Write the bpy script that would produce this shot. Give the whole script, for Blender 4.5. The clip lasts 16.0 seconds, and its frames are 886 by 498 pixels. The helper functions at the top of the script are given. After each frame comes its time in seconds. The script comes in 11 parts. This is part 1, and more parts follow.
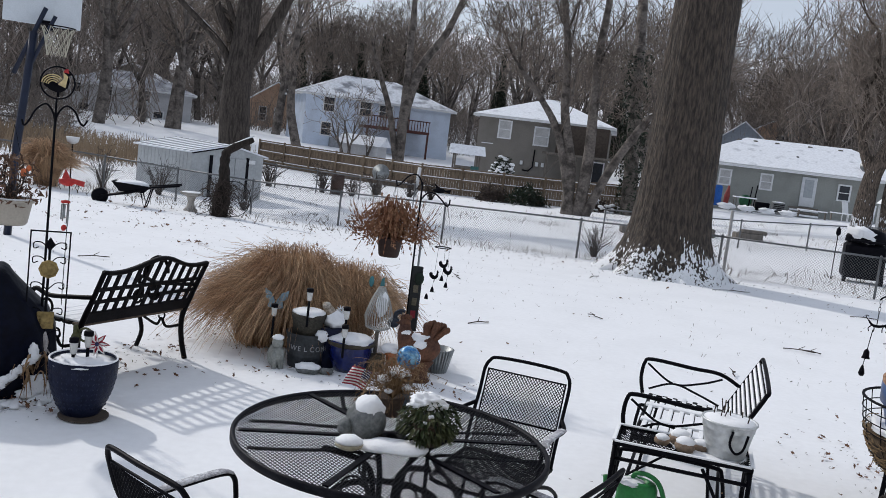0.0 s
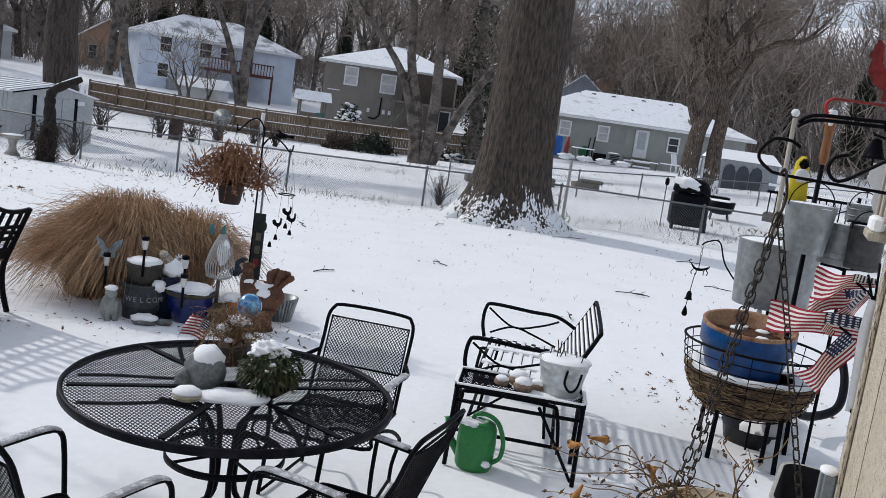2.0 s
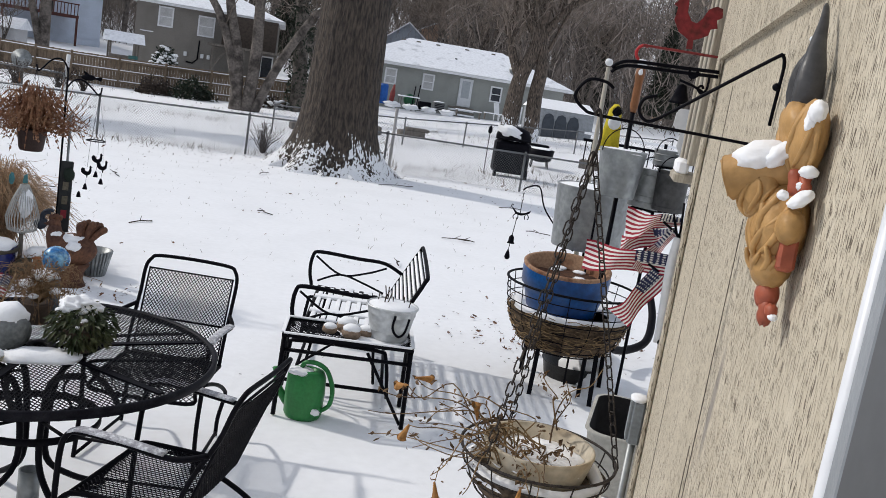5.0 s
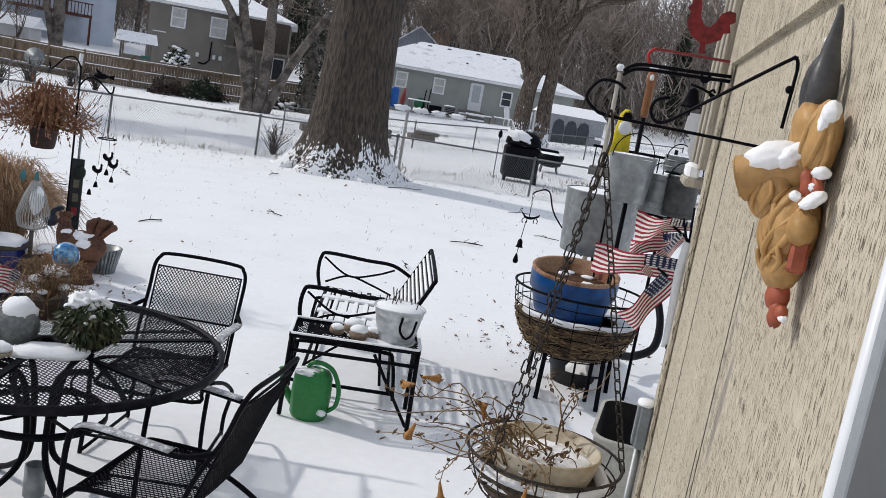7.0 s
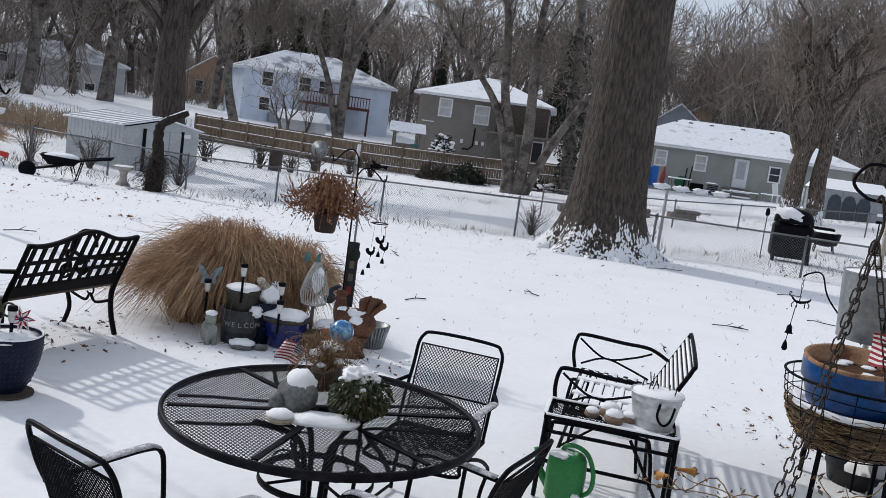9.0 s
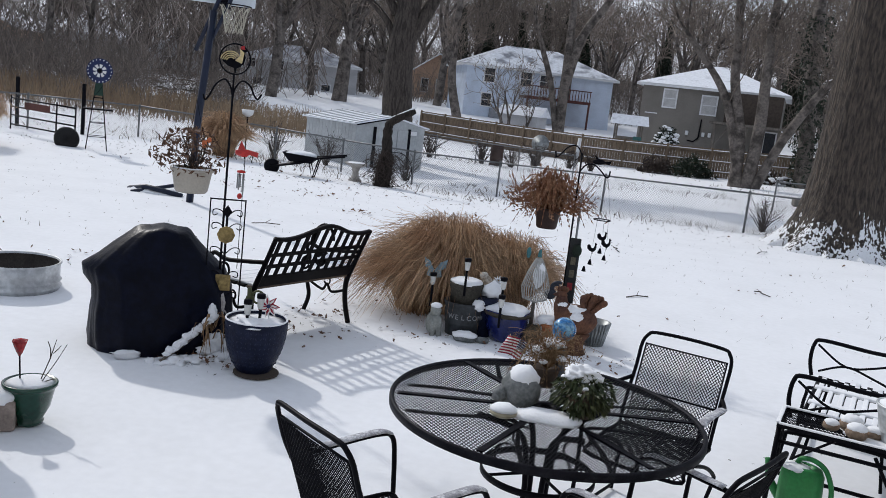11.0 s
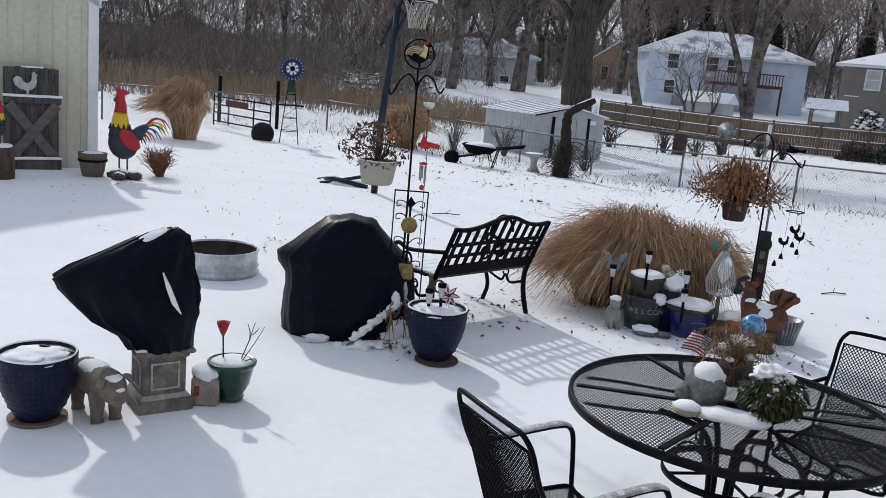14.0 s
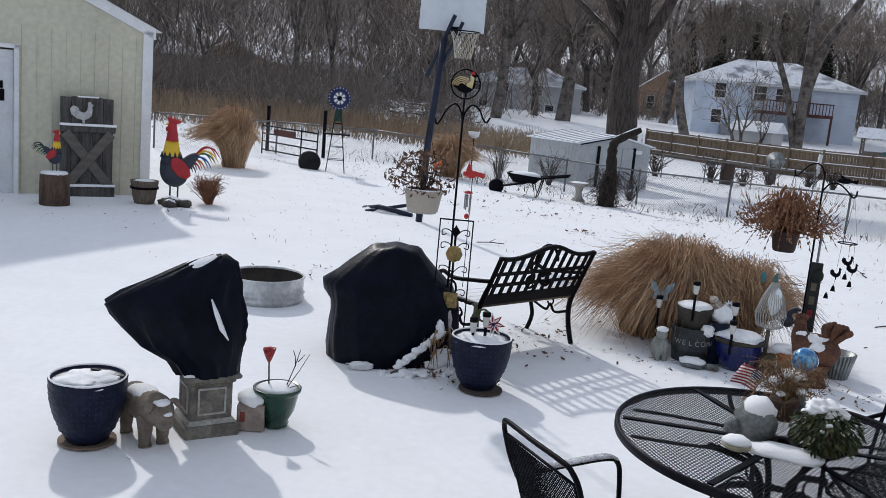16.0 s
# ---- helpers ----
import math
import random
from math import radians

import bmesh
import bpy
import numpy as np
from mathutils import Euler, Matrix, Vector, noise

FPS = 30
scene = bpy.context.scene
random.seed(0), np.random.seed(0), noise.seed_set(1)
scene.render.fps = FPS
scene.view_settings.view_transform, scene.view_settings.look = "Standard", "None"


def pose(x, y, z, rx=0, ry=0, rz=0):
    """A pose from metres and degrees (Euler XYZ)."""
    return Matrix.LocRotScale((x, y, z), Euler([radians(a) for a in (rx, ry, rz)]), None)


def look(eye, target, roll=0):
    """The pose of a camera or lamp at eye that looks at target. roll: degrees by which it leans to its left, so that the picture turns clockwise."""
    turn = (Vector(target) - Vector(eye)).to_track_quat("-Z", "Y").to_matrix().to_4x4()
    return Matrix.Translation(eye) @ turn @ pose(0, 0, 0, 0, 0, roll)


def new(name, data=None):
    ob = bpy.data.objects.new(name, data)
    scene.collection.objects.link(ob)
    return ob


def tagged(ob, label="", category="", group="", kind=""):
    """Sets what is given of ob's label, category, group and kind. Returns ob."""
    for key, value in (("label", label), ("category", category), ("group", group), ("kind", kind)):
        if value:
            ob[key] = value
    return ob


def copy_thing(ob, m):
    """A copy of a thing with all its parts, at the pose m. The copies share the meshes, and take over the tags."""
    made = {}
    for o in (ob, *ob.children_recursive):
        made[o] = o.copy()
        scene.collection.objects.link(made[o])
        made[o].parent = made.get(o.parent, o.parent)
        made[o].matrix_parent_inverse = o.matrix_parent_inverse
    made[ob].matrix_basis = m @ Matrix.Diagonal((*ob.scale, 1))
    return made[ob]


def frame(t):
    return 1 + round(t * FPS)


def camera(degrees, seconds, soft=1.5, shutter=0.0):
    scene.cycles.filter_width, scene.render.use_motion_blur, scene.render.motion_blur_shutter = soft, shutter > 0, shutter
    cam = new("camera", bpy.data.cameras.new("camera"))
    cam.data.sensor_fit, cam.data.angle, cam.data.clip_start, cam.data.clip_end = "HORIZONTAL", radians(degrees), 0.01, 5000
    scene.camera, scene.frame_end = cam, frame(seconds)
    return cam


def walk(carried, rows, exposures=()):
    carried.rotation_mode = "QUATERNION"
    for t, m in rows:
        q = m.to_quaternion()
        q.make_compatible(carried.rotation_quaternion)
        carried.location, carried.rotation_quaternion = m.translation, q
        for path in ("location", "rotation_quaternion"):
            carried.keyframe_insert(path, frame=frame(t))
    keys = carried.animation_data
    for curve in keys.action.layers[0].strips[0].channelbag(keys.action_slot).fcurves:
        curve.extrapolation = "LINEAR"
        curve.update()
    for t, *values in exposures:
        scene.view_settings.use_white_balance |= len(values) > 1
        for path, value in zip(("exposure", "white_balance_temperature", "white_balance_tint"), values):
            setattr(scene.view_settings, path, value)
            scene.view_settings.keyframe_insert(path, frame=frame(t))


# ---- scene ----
cam = camera(53.3, 16.0, 0.8)
PATH = [
    (0, (0.000, -0.000, 2.050), (0.000, 3.975, 1.599), 7.02),
    (0.5, (0.006, 0.010, 2.044), (0.204, 3.972, 1.534), 7.35),
    (1, (0.014, 0.015, 2.042), (0.403, 3.958, 1.494), 7.63),
    (1.5, (0.017, 0.017, 2.041), (0.575, 3.936, 1.471), 7.96),
    (2, (0.022, 0.022, 2.038), (0.732, 3.915, 1.449), 8.27),
    (2.5, (0.028, 0.031, 2.036), (0.890, 3.888, 1.417), 8.57),
    (3, (0.031, 0.036, 2.032), (1.046, 3.849, 1.378), 8.81),
    (3.5, (0.038, 0.044, 2.029), (1.200, 3.810, 1.348), 8.94),
    (4, (0.038, 0.050, 2.025), (1.326, 3.772, 1.330), 9.01),
    (4.5, (0.042, 0.045, 2.023), (1.424, 3.733, 1.326), 9.09),
    (4.7, (0.040, 0.046, 2.022), (1.455, 3.721, 1.325), 9.09),
    (5.75, (0.047, 0.056, 2.016), (1.619, 3.662, 1.317), 9.47),
    (6.8, (0.046, 0.053, 2.011), (1.541, 3.692, 1.322), 9.92),
    (7, (0.042, 0.050, 2.010), (1.478, 3.713, 1.325), 9.94),
    (7.5, (0.044, 0.027, 2.015), (1.251, 3.779, 1.354), 9.22),
    (8, (0.042, 0.008, 2.022), (0.953, 3.851, 1.401), 8.72),
    (8.5, (0.040, 0.006, 2.026), (0.636, 3.919, 1.458), 8.32),
    (9, (0.034, -0.002, 2.035), (0.315, 3.953, 1.522), 7.87),
    (9.5, (0.027, -0.014, 2.043), (0.015, 3.955, 1.558), 7.52),
    (9.7, (0.021, -0.018, 2.044), (-0.097, 3.950, 1.560), 7.47),
    (10.75, (0.007, -0.024, 2.051), (-0.584, 3.884, 1.438), 6.79),
    (11.8, (-0.001, -0.025, 2.057), (-0.928, 3.786, 1.273), 6.35),
    (12, (-0.004, -0.027, 2.057), (-0.986, 3.767, 1.259), 6.39),
    (12.5, (-0.007, -0.032, 2.058), (-1.115, 3.723, 1.242), 6.09),
    (13, (-0.005, -0.039, 2.060), (-1.230, 3.680, 1.243), 5.74),
    (13.5, (-0.003, -0.042, 2.062), (-1.340, 3.641, 1.253), 5.37),
    (14, (-0.006, -0.047, 2.061), (-1.445, 3.601, 1.275), 5.11),
    (14.5, (-0.007, -0.053, 2.064), (-1.536, 3.564, 1.305), 4.93),
    (15, (-0.011, -0.052, 2.063), (-1.605, 3.543, 1.331), 4.89),
    (15.5, (-0.012, -0.050, 2.063), (-1.640, 3.535, 1.357), 4.94),
    (16, (-0.013, -0.054, 2.063), (-1.652, 3.532, 1.386), 5.03),
]
walk(cam, [(t, look(eye, target, roll)) for t, eye, target, roll in PATH], [(0, 0.0, 6280, 10), (2.0, 0.02, 6280, 10), (3.5, 0.07, 6380, 10), (5.75, 0.12, 6480, 10), (7.5, 0.08, 6400, 10), (9.0, 0.02, 6280, 10), (16, 0.0, 6200, 10)])

# ---- world, sun, exposure ----
SUN_AZ, SUN_EL = radians(-50.5), radians(37.2)
world = bpy.data.worlds.new("sky")
scene.world = world
world.use_nodes = True
wn = world.node_tree
sky = wn.nodes.new("ShaderNodeTexSky")
sky.sky_type = "NISHITA"
sky.sun_disc = False
sky.sun_elevation, sky.sun_rotation = SUN_EL, SUN_AZ
sky.dust_density, sky.ozone_density = 2.0, 1.5
# a thin bright overcast veils most of the blue
veil = wn.nodes.new("ShaderNodeMix")
veil.data_type = "RGBA"
veil.inputs[0].default_value = 0.75
veil.inputs[7].default_value = (3.9, 4.1, 4.5, 1)
wn.links.new(sky.outputs[0], veil.inputs[6])
wn.links.new(veil.outputs[2], wn.nodes["Background"].inputs[0])
wn.nodes["Background"].inputs[1].default_value = 0.15
sun_data = bpy.data.lights.new("sun", "SUN")
sun_data.energy, sun_data.angle, sun_data.color = 1.85, radians(1.7), (1.0, 0.95, 0.88)
sun = new("sun", sun_data)
sun_dir = Vector((math.sin(SUN_AZ) * math.cos(SUN_EL), math.cos(SUN_AZ) * math.cos(SUN_EL), math.sin(SUN_EL)))
sun.matrix_world = look(sun_dir * 50, (0, 0, 0))


# ---- helpers for meshes ----
class Shape:
    """Collects vertices and faces of one mesh."""

    def __init__(self):
        self.v, self.f, self.s, self.k, self.mi = [], [], [], [], 0

    def use(self, i):
        """Which of the mesh's materials the faces added next take."""
        self.mi = i
        return self

    def add(self, verts, faces, smooth=False):
        n = len(self.v)
        self.v += [tuple(p) for p in verts]
        self.f += [tuple(i + n for i in f) for f in faces]
        self.s += [smooth] * len(faces)
        self.k += [self.mi] * len(faces)
        return self

    def box(self, c, size, m=None, taper=1.0):
        x, y, z = (s / 2 for s in size)
        pts = []
        for sz, k in ((-z, 1.0), (z, taper)):
            pts += [(-x * k, -y * k, sz), (x * k, -y * k, sz), (x * k, y * k, sz), (-x * k, y * k, sz)]
        pts = [Vector(p) for p in pts]
        if m is not None:
            pts = [m @ p for p in pts]
        c = Vector(c)
        return self.add([p + c for p in pts], [(3, 2, 1, 0), (4, 5, 6, 7), (0, 1, 5, 4), (1, 2, 6, 5), (2, 3, 7, 6), (3, 0, 4, 7)])

    def rbox(self, c, size, b=0.01, m=None):
        """A box with chamfered edges."""
        x, y, z = (s / 2 for s in size)
        b = min(b, x * 0.49, y * 0.49, z * 0.49)
        rings = []
        for zz, i in ((-z, b), (-z + b, 0), (z - b, 0), (z, b)):
            X, Y = x - i, y - i
            rings.append([(-X + b, -Y, zz), (X - b, -Y, zz), (X, -Y + b, zz), (X, Y - b, zz), (X - b, Y, zz), (-X + b, Y, zz), (-X, Y - b, zz), (-X, -Y + b, zz)])
        pts = [Vector(p) for r in rings for p in r]
        if m is not None:
            pts = [m @ p for p in pts]
        faces = [tuple(range(7, -1, -1)), tuple(range(24, 32))]
        for k in range(3):
            for i in range(8):
                faces.append((k * 8 + i, k * 8 + (i + 1) % 8, k * 8 + 8 + (i + 1) % 8, k * 8 + 8 + i))
        return self.add([p + Vector(c) for p in pts], faces)

    def tube(self, pts, r, n=6, closed=False, caps=True, flat=1.0):
        """A tube along points; r is one radius or one for each point; flat squeezes it along its second axis."""
        pts = [Vector(p) for p in pts]
        k = len(pts)
        rs = list(r) if hasattr(r, "__len__") else [r] * k
        vs, fs = [], []
        side = None
        for i in range(k):
            if closed:
                d = pts[(i + 1) % k] - pts[i - 1]
            else:
                d = pts[min(i + 1, k - 1)] - pts[max(i - 1, 0)]
            d = d.normalized() if d.length > 1e-9 else Vector((0, 0, 1))
            if side is None:
                a = Vector((0, 0, 1)) if abs(d.z) < 0.9 else Vector((1, 0, 0))
                side = d.cross(a).normalized()
            else:
                side = side - d * side.dot(d)
                side = side.normalized() if side.length > 1e-6 else d.orthogonal().normalized()
            up = d.cross(side)
            for j in range(n):
                a = 2 * math.pi * j / n + math.pi / n
                vs.append(pts[i] + (side * math.cos(a) + up * math.sin(a) * flat) * rs[i])
        for i in range(k if closed else k - 1):
            for j in range(n):
                a, b = i * n, ((i + 1) % k) * n
                fs.append((a + j, a + (j + 1) % n, b + (j + 1) % n, b + j))
        if caps and not closed:
            fs += [tuple(range(n - 1, -1, -1)), tuple(range((k - 1) * n, k * n))]
        return self.add(vs, fs, n > 4)

    def lathe(self, profile, n=24, c=(0, 0, 0), m=None, wob=0.0, smooth=True, sx=1.0, sy=1.0, hollow=False):
        """Turns a profile of (radius, height) round the z axis."""
        vs, fs = [], []
        ph = random.random() * 6
        for r, z in profile:
            for j in range(n):
                a = 2 * math.pi * j / n
                k = 1 + wob * math.sin(3 * a + ph) + wob * 0.6 * math.sin(7 * a + z * 9 + ph)
                p = Vector((r * k * math.cos(a) * sx, r * k * math.sin(a) * sy, z))
                vs.append((m @ p if m is not None else p) + Vector(c))
        for i in range(len(profile) - 1):
            for j in range(n):
                fs.append((i * n + j, i * n + (j + 1) % n, (i + 1) * n + (j + 1) % n, (i + 1) * n + j))
        (r0, z0), (r1, z1) = profile[0], profile[-1]
        if min(r0, r1) > 0.028 and math.hypot(r1 - r0, z1 - z0) < 0.06:
            k = (len(profile) - 1) * n
            fs += [(k + j, k + (j + 1) % n, (j + 1) % n, j) for j in range(n)]
            return self.add(vs, fs, smooth)
        if hollow:
            return self.add(vs, fs, smooth)
        if profile[0][0] > 1e-4:
            fs.append(tuple(range(n - 1, -1, -1)))
        if profile[-1][0] > 1e-4:
            fs.append(tuple(range((len(profile) - 1) * n, len(profile) * n)))
        return self.add(vs, fs, smooth)

    def slab(self, outline, depth, m=None, c=(0, 0, 0)):
        """An outline in the x-z plane given a thickness along y."""
        k = len(outline)
        vs = [Vector((x, -depth / 2, z)) for x, z in outline] + [Vector((x, depth / 2, z)) for x, z in outline]
        if m is not None:
            vs = [m @ p for p in vs]
        fs = [tuple(range(k)), tuple(range(2 * k - 1, k - 1, -1))]
        fs += [(i, i + k, (i + 1) % k + k, (i + 1) % k) for i in range(k)]
        return self.add([p + Vector(c) for p in vs], fs)

    def blob(self, c, radii, noise_amp=0.1, freq=2.0, seed=0, m=None, flat_bottom=None, nu=16, nv=10):
        """An uneven rounded lump."""
        vs, fs = [], []
        off = Vector((seed * 7.3, seed * 3.1, seed * 5.7))
        for i in range(nv + 1):
            th = math.pi * i / nv
            for j in range(nu):
                ph = 2 * math.pi * j / nu
                d = Vector((math.sin(th) * math.cos(ph), math.sin(th) * math.sin(ph), math.cos(th)))
                k = 1 + noise_amp * noise.noise(d * freq + off) + noise_amp * 0.5 * noise.noise(d * freq * 2.7 + off)
                p = Vector((d.x * radii[0] * k, d.y * radii[1] * k, d.z * radii[2] * k))
                if flat_bottom is not None:
                    p.z = max(p.z, flat_bottom)
                vs.append((m @ p if m is not None else p) + Vector(c))
        for i in range(nv):
            for j in range(nu):
                fs.append((i * nu + j, (i + 1) * nu + j, (i + 1) * nu + (j + 1) % nu, i * nu + (j + 1) % nu))
        return self.add(vs, fs, True)

    def mesh(self, name):
        me = bpy.data.meshes.new(name)
        me.from_pydata(self.v, [], self.f)
        me.polygons.foreach_set("use_smooth", self.s)
        me.polygons.foreach_set("material_index", self.k)
        me.update()
        return me


def part(name, shape, material, parent=None, label=""):
    """Links a shape as one mesh object, under a thing or a part."""
    me = shape.mesh(name)
    for one in material if isinstance(material, list) else [material]:
        me.materials.append(one)
    ob = new(name, me)
    ob.parent = parent
    return tagged(ob, label) if label else ob


def thing(name, m, label, category, group="", kind=""):
    ob = new(name)
    ob.empty_display_size = 0.1
    ob.matrix_basis = m
    return tagged(ob, label, category, group, kind)


def solid(name, shape, material, label, category, group="", kind="", m=None):
    ob = part(name, shape, material)
    if m is not None:
        ob.matrix_basis = m
    return tagged(ob, label, category, group, kind)


def arc(c, r, a0, a1, n=10, plane="xz"):
    out = []
    for i in range(n + 1):
        a = radians(a0 + (a1 - a0) * i / n)
        u, w = r * math.cos(a), r * math.sin(a)
        out.append(Vector(c) + (Vector((u, 0, w)) if plane == "xz" else Vector((u, w, 0)) if plane == "xy" else Vector((0, u, w))))
    return out


def spline(pts, n=6):
    """A smooth line through points."""
    pts = [Vector(p) for p in pts]
    out = []
    for i in range(len(pts) - 1):
        a, b, c, d = pts[max(i - 1, 0)], pts[i], pts[i + 1], pts[min(i + 2, len(pts) - 1)]
        for k in range(n):
            t = k / n
            out.append(0.5 * ((2 * b) + (c - a) * t + (2 * a - 5 * b + 4 * c - d) * t * t + (3 * b - a - 3 * c + d) * t**3))
    out.append(pts[-1])
    return out


def rz(deg):
    return Matrix.Rotation(radians(deg), 3, "Z")


# ---- materials ----
def mat(name, color, rough=0.6, metal=0.0, var=0.2, scale=6.0, fine=60.0, bump=0.15, color2=None, mix=(0.45, 0.62), stretch=(1, 1, 1), each=0.0, coat=0.0, spec=0.3, strand=0.0):
    """A surface with stains at one scale and grain at another. color2: a second colour in patches; each: how much single objects differ; strand: how much loose strands of one mesh differ."""
    m = bpy.data.materials.new(name)
    m.use_nodes = True
    nt = m.node_tree
    N, L = nt.nodes, nt.links
    b = N["Principled BSDF"]
    tc = N.new("ShaderNodeTexCoord")
    mp = N.new("ShaderNodeMapping")
    mp.inputs["Scale"].default_value = stretch
    L.new(tc.outputs["Object"], mp.inputs[0])
    n1, n2 = N.new("ShaderNodeTexNoise"), N.new("ShaderNodeTexNoise")
    for node, s in ((n1, scale), (n2, fine)):
        node.inputs["Scale"].default_value = s
        node.inputs["Detail"].default_value = 6
        L.new(mp.outputs[0], node.inputs["Vector"])
    base = N.new("ShaderNodeMix")
    base.data_type = "RGBA"
    base.inputs[6].default_value = (*color, 1)
    base.inputs[7].default_value = (*(color2 or [c * (1 - var) for c in color]), 1)
    ramp = N.new("ShaderNodeMapRange")
    ramp.inputs[1].default_value, ramp.inputs[2].default_value = mix
    L.new(n1.outputs["Fac"], ramp.inputs[0])
    L.new(ramp.outputs[0], base.inputs[0])
    grain = N.new("ShaderNodeMapRange")
    grain.inputs[1].default_value, grain.inputs[2].default_value = 0.3, 0.7
    grain.inputs[3].default_value, grain.inputs[4].default_value = 1 - var, 1 + var * 0.6
    L.new(n2.outputs["Fac"], grain.inputs[0])
    mul = N.new("ShaderNodeMix")
    mul.data_type, mul.blend_type = "RGBA", "MULTIPLY"
    mul.inputs[0].default_value = 1.0
    L.new(base.outputs[2], mul.inputs[6])
    L.new(grain.outputs[0], mul.inputs[7])
    last = mul.outputs[2]
    if each:
        oi = N.new("ShaderNodeObjectInfo")
        hsv = N.new("ShaderNodeHueSaturation")
        er = N.new("ShaderNodeMapRange")
        er.inputs[3].default_value, er.inputs[4].default_value = 1 - each, 1 + each
        L.new(oi.outputs["Random"], er.inputs[0])
        L.new(er.outputs[0], hsv.inputs["Value"])
        L.new(last, hsv.inputs["Color"])
        last = hsv.outputs[0]
    if strand:
        ge = N.new("ShaderNodeNewGeometry")
        hs2 = N.new("ShaderNodeHueSaturation")
        sr = N.new("ShaderNodeMapRange")
        sr.inputs[3].default_value, sr.inputs[4].default_value = 1 - strand, 1 + strand
        L.new(ge.outputs["Random Per Island"], sr.inputs[0])
        L.new(sr.outputs[0], hs2.inputs["Value"])
        L.new(last, hs2.inputs["Color"])
        last = hs2.outputs[0]
    L.new(last, b.inputs["Base Color"])
    b.inputs["Metallic"].default_value = metal
    rr = N.new("ShaderNodeMapRange")
    rr.inputs[3].default_value, rr.inputs[4].default_value = max(0.05, rough - 0.12), min(1, rough + 0.12)
    L.new(n1.outputs["Fac"], rr.inputs[0])
    L.new(rr.outputs[0], b.inputs["Roughness"])
    b.inputs["Coat Weight"].default_value = coat
    b.inputs["Specular IOR Level"].default_value = spec
    if bump:
        bp = N.new("ShaderNodeBump")
        bp.inputs["Strength"].default_value = bump
        bp.inputs["Distance"].default_value = 0.01
        L.new(n2.outputs["Fac"], bp.inputs["Height"])
        L.new(bp.outputs[0], b.inputs["Normal"])
    return m


SNOW = mat("snow", (0.86, 0.87, 0.89), 0.85, var=0.03, scale=1.2, fine=14, bump=0.35, spec=0.1)
SNOWCAP = mat("snow_cap", (0.88, 0.89, 0.91), 0.85, var=0.03, scale=6, fine=60, bump=0.3, spec=0.1)
IRON = mat("black_iron", (0.004, 0.004, 0.007), 0.5, var=0.3, scale=20, fine=120, bump=0.08, spec=0.07)
IRON_SNOW = mat("iron_dusted", (0.006, 0.006, 0.01), 0.5, var=0.3, scale=14, fine=150, bump=0.1, color2=(0.014, 0.014, 0.019), spec=0.1)
WOOD_GREY = mat("weathered_wood", (0.17, 0.15, 0.13), 0.8, var=0.35, scale=3, fine=30, bump=0.4, stretch=(6, 6, 0.7))
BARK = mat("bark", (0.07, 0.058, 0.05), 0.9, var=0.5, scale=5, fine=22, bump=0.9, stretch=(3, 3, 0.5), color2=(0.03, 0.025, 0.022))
# paler than the near bark: the haze of distance is put into its colour
BARK_FAR_HAZE = mat("bark_far_haze", (0.165, 0.143, 0.127), 0.9, var=0.4, scale=2, fine=9, bump=0.3, color2=(0.065, 0.056, 0.05), each=0.25)
TWIG = mat("twigs", (0.225, 0.185, 0.155), 0.9, var=0.3, scale=2, fine=9, bump=0, each=0.3, strand=0.35)
GALV = mat("galvanised_steel", (0.27, 0.285, 0.29), 0.5, metal=0.7, var=0.2, scale=7, fine=25, bump=0.06, color2=(0.37, 0.39, 0.39))
FENCE = mat("fence_steel", (0.17, 0.175, 0.18), 0.5, metal=0.6, var=0.2, scale=4, fine=30, bump=0.05)
GRASS = mat("dry_grass", (0.47, 0.315, 0.19), 0.7, var=0.25, scale=2.5, fine=30, bump=0, color2=(0.33, 0.195, 0.11), strand=0.5)
WHITE = mat("white_paint", (0.72, 0.73, 0.74), 0.5, var=0.08, scale=3, fine=40, bump=0.05)


# ---- the ground: one sheet of snow ----
LAND = [
    (0, 0, 0), (-4, 3, 0), (4, 4, 0), (-3, 8, 0), (4, 9, 0), (0, 13, 0), (8, 13, 0), (3, 19.5, -0.02), (7, 19.3, 0), (11, 19, 0.05), (-3, 24, -0.43), (-6, 26, -0.52),
    (-10.5, 9.5, 0.2), (-6.3, 12.6, 0.05), (-13, 17, 0.22), (-14.5, 26, 0.25), (0, 46, -0.9), (9, 50, -0.8), (20, 36, 0.6), (34, 45, 1.0), (-10, 62, -0.8),
    (3, 58, -0.95), (-14, 86, 1.1), (3, 76, 0.7), (20, 62, 0.55), (-26, 100, 1.9), (-60, 70, 1.2), (60, 90, 2.0), (0, 130, 4.0),
]
LAND_P = np.array(LAND, float)


def ground(x, y):
    """Height of the snow at a place."""
    d2 = (LAND_P[:, 0] - x) ** 2 + (LAND_P[:, 1] - y) ** 2
    far = 0.16 * math.hypot(x, y) + 1.6
    w = np.exp(-d2 / (2 * far * far)) + 1e-12 / (d2 + 1)
    z = float((w * LAND_P[:, 2]).sum() / w.sum())
    r = math.hypot(x, y)
    if r > 115:
        z += (r - 115) * 0.055 + 0.00008 * (r - 115) ** 2
    return z


def spread(n, near, far):
    k = np.linspace(0, 1, n)
    return near * k / k[1] * 0 + far * (np.sinh(5.5 * k) / math.sinh(5.5))


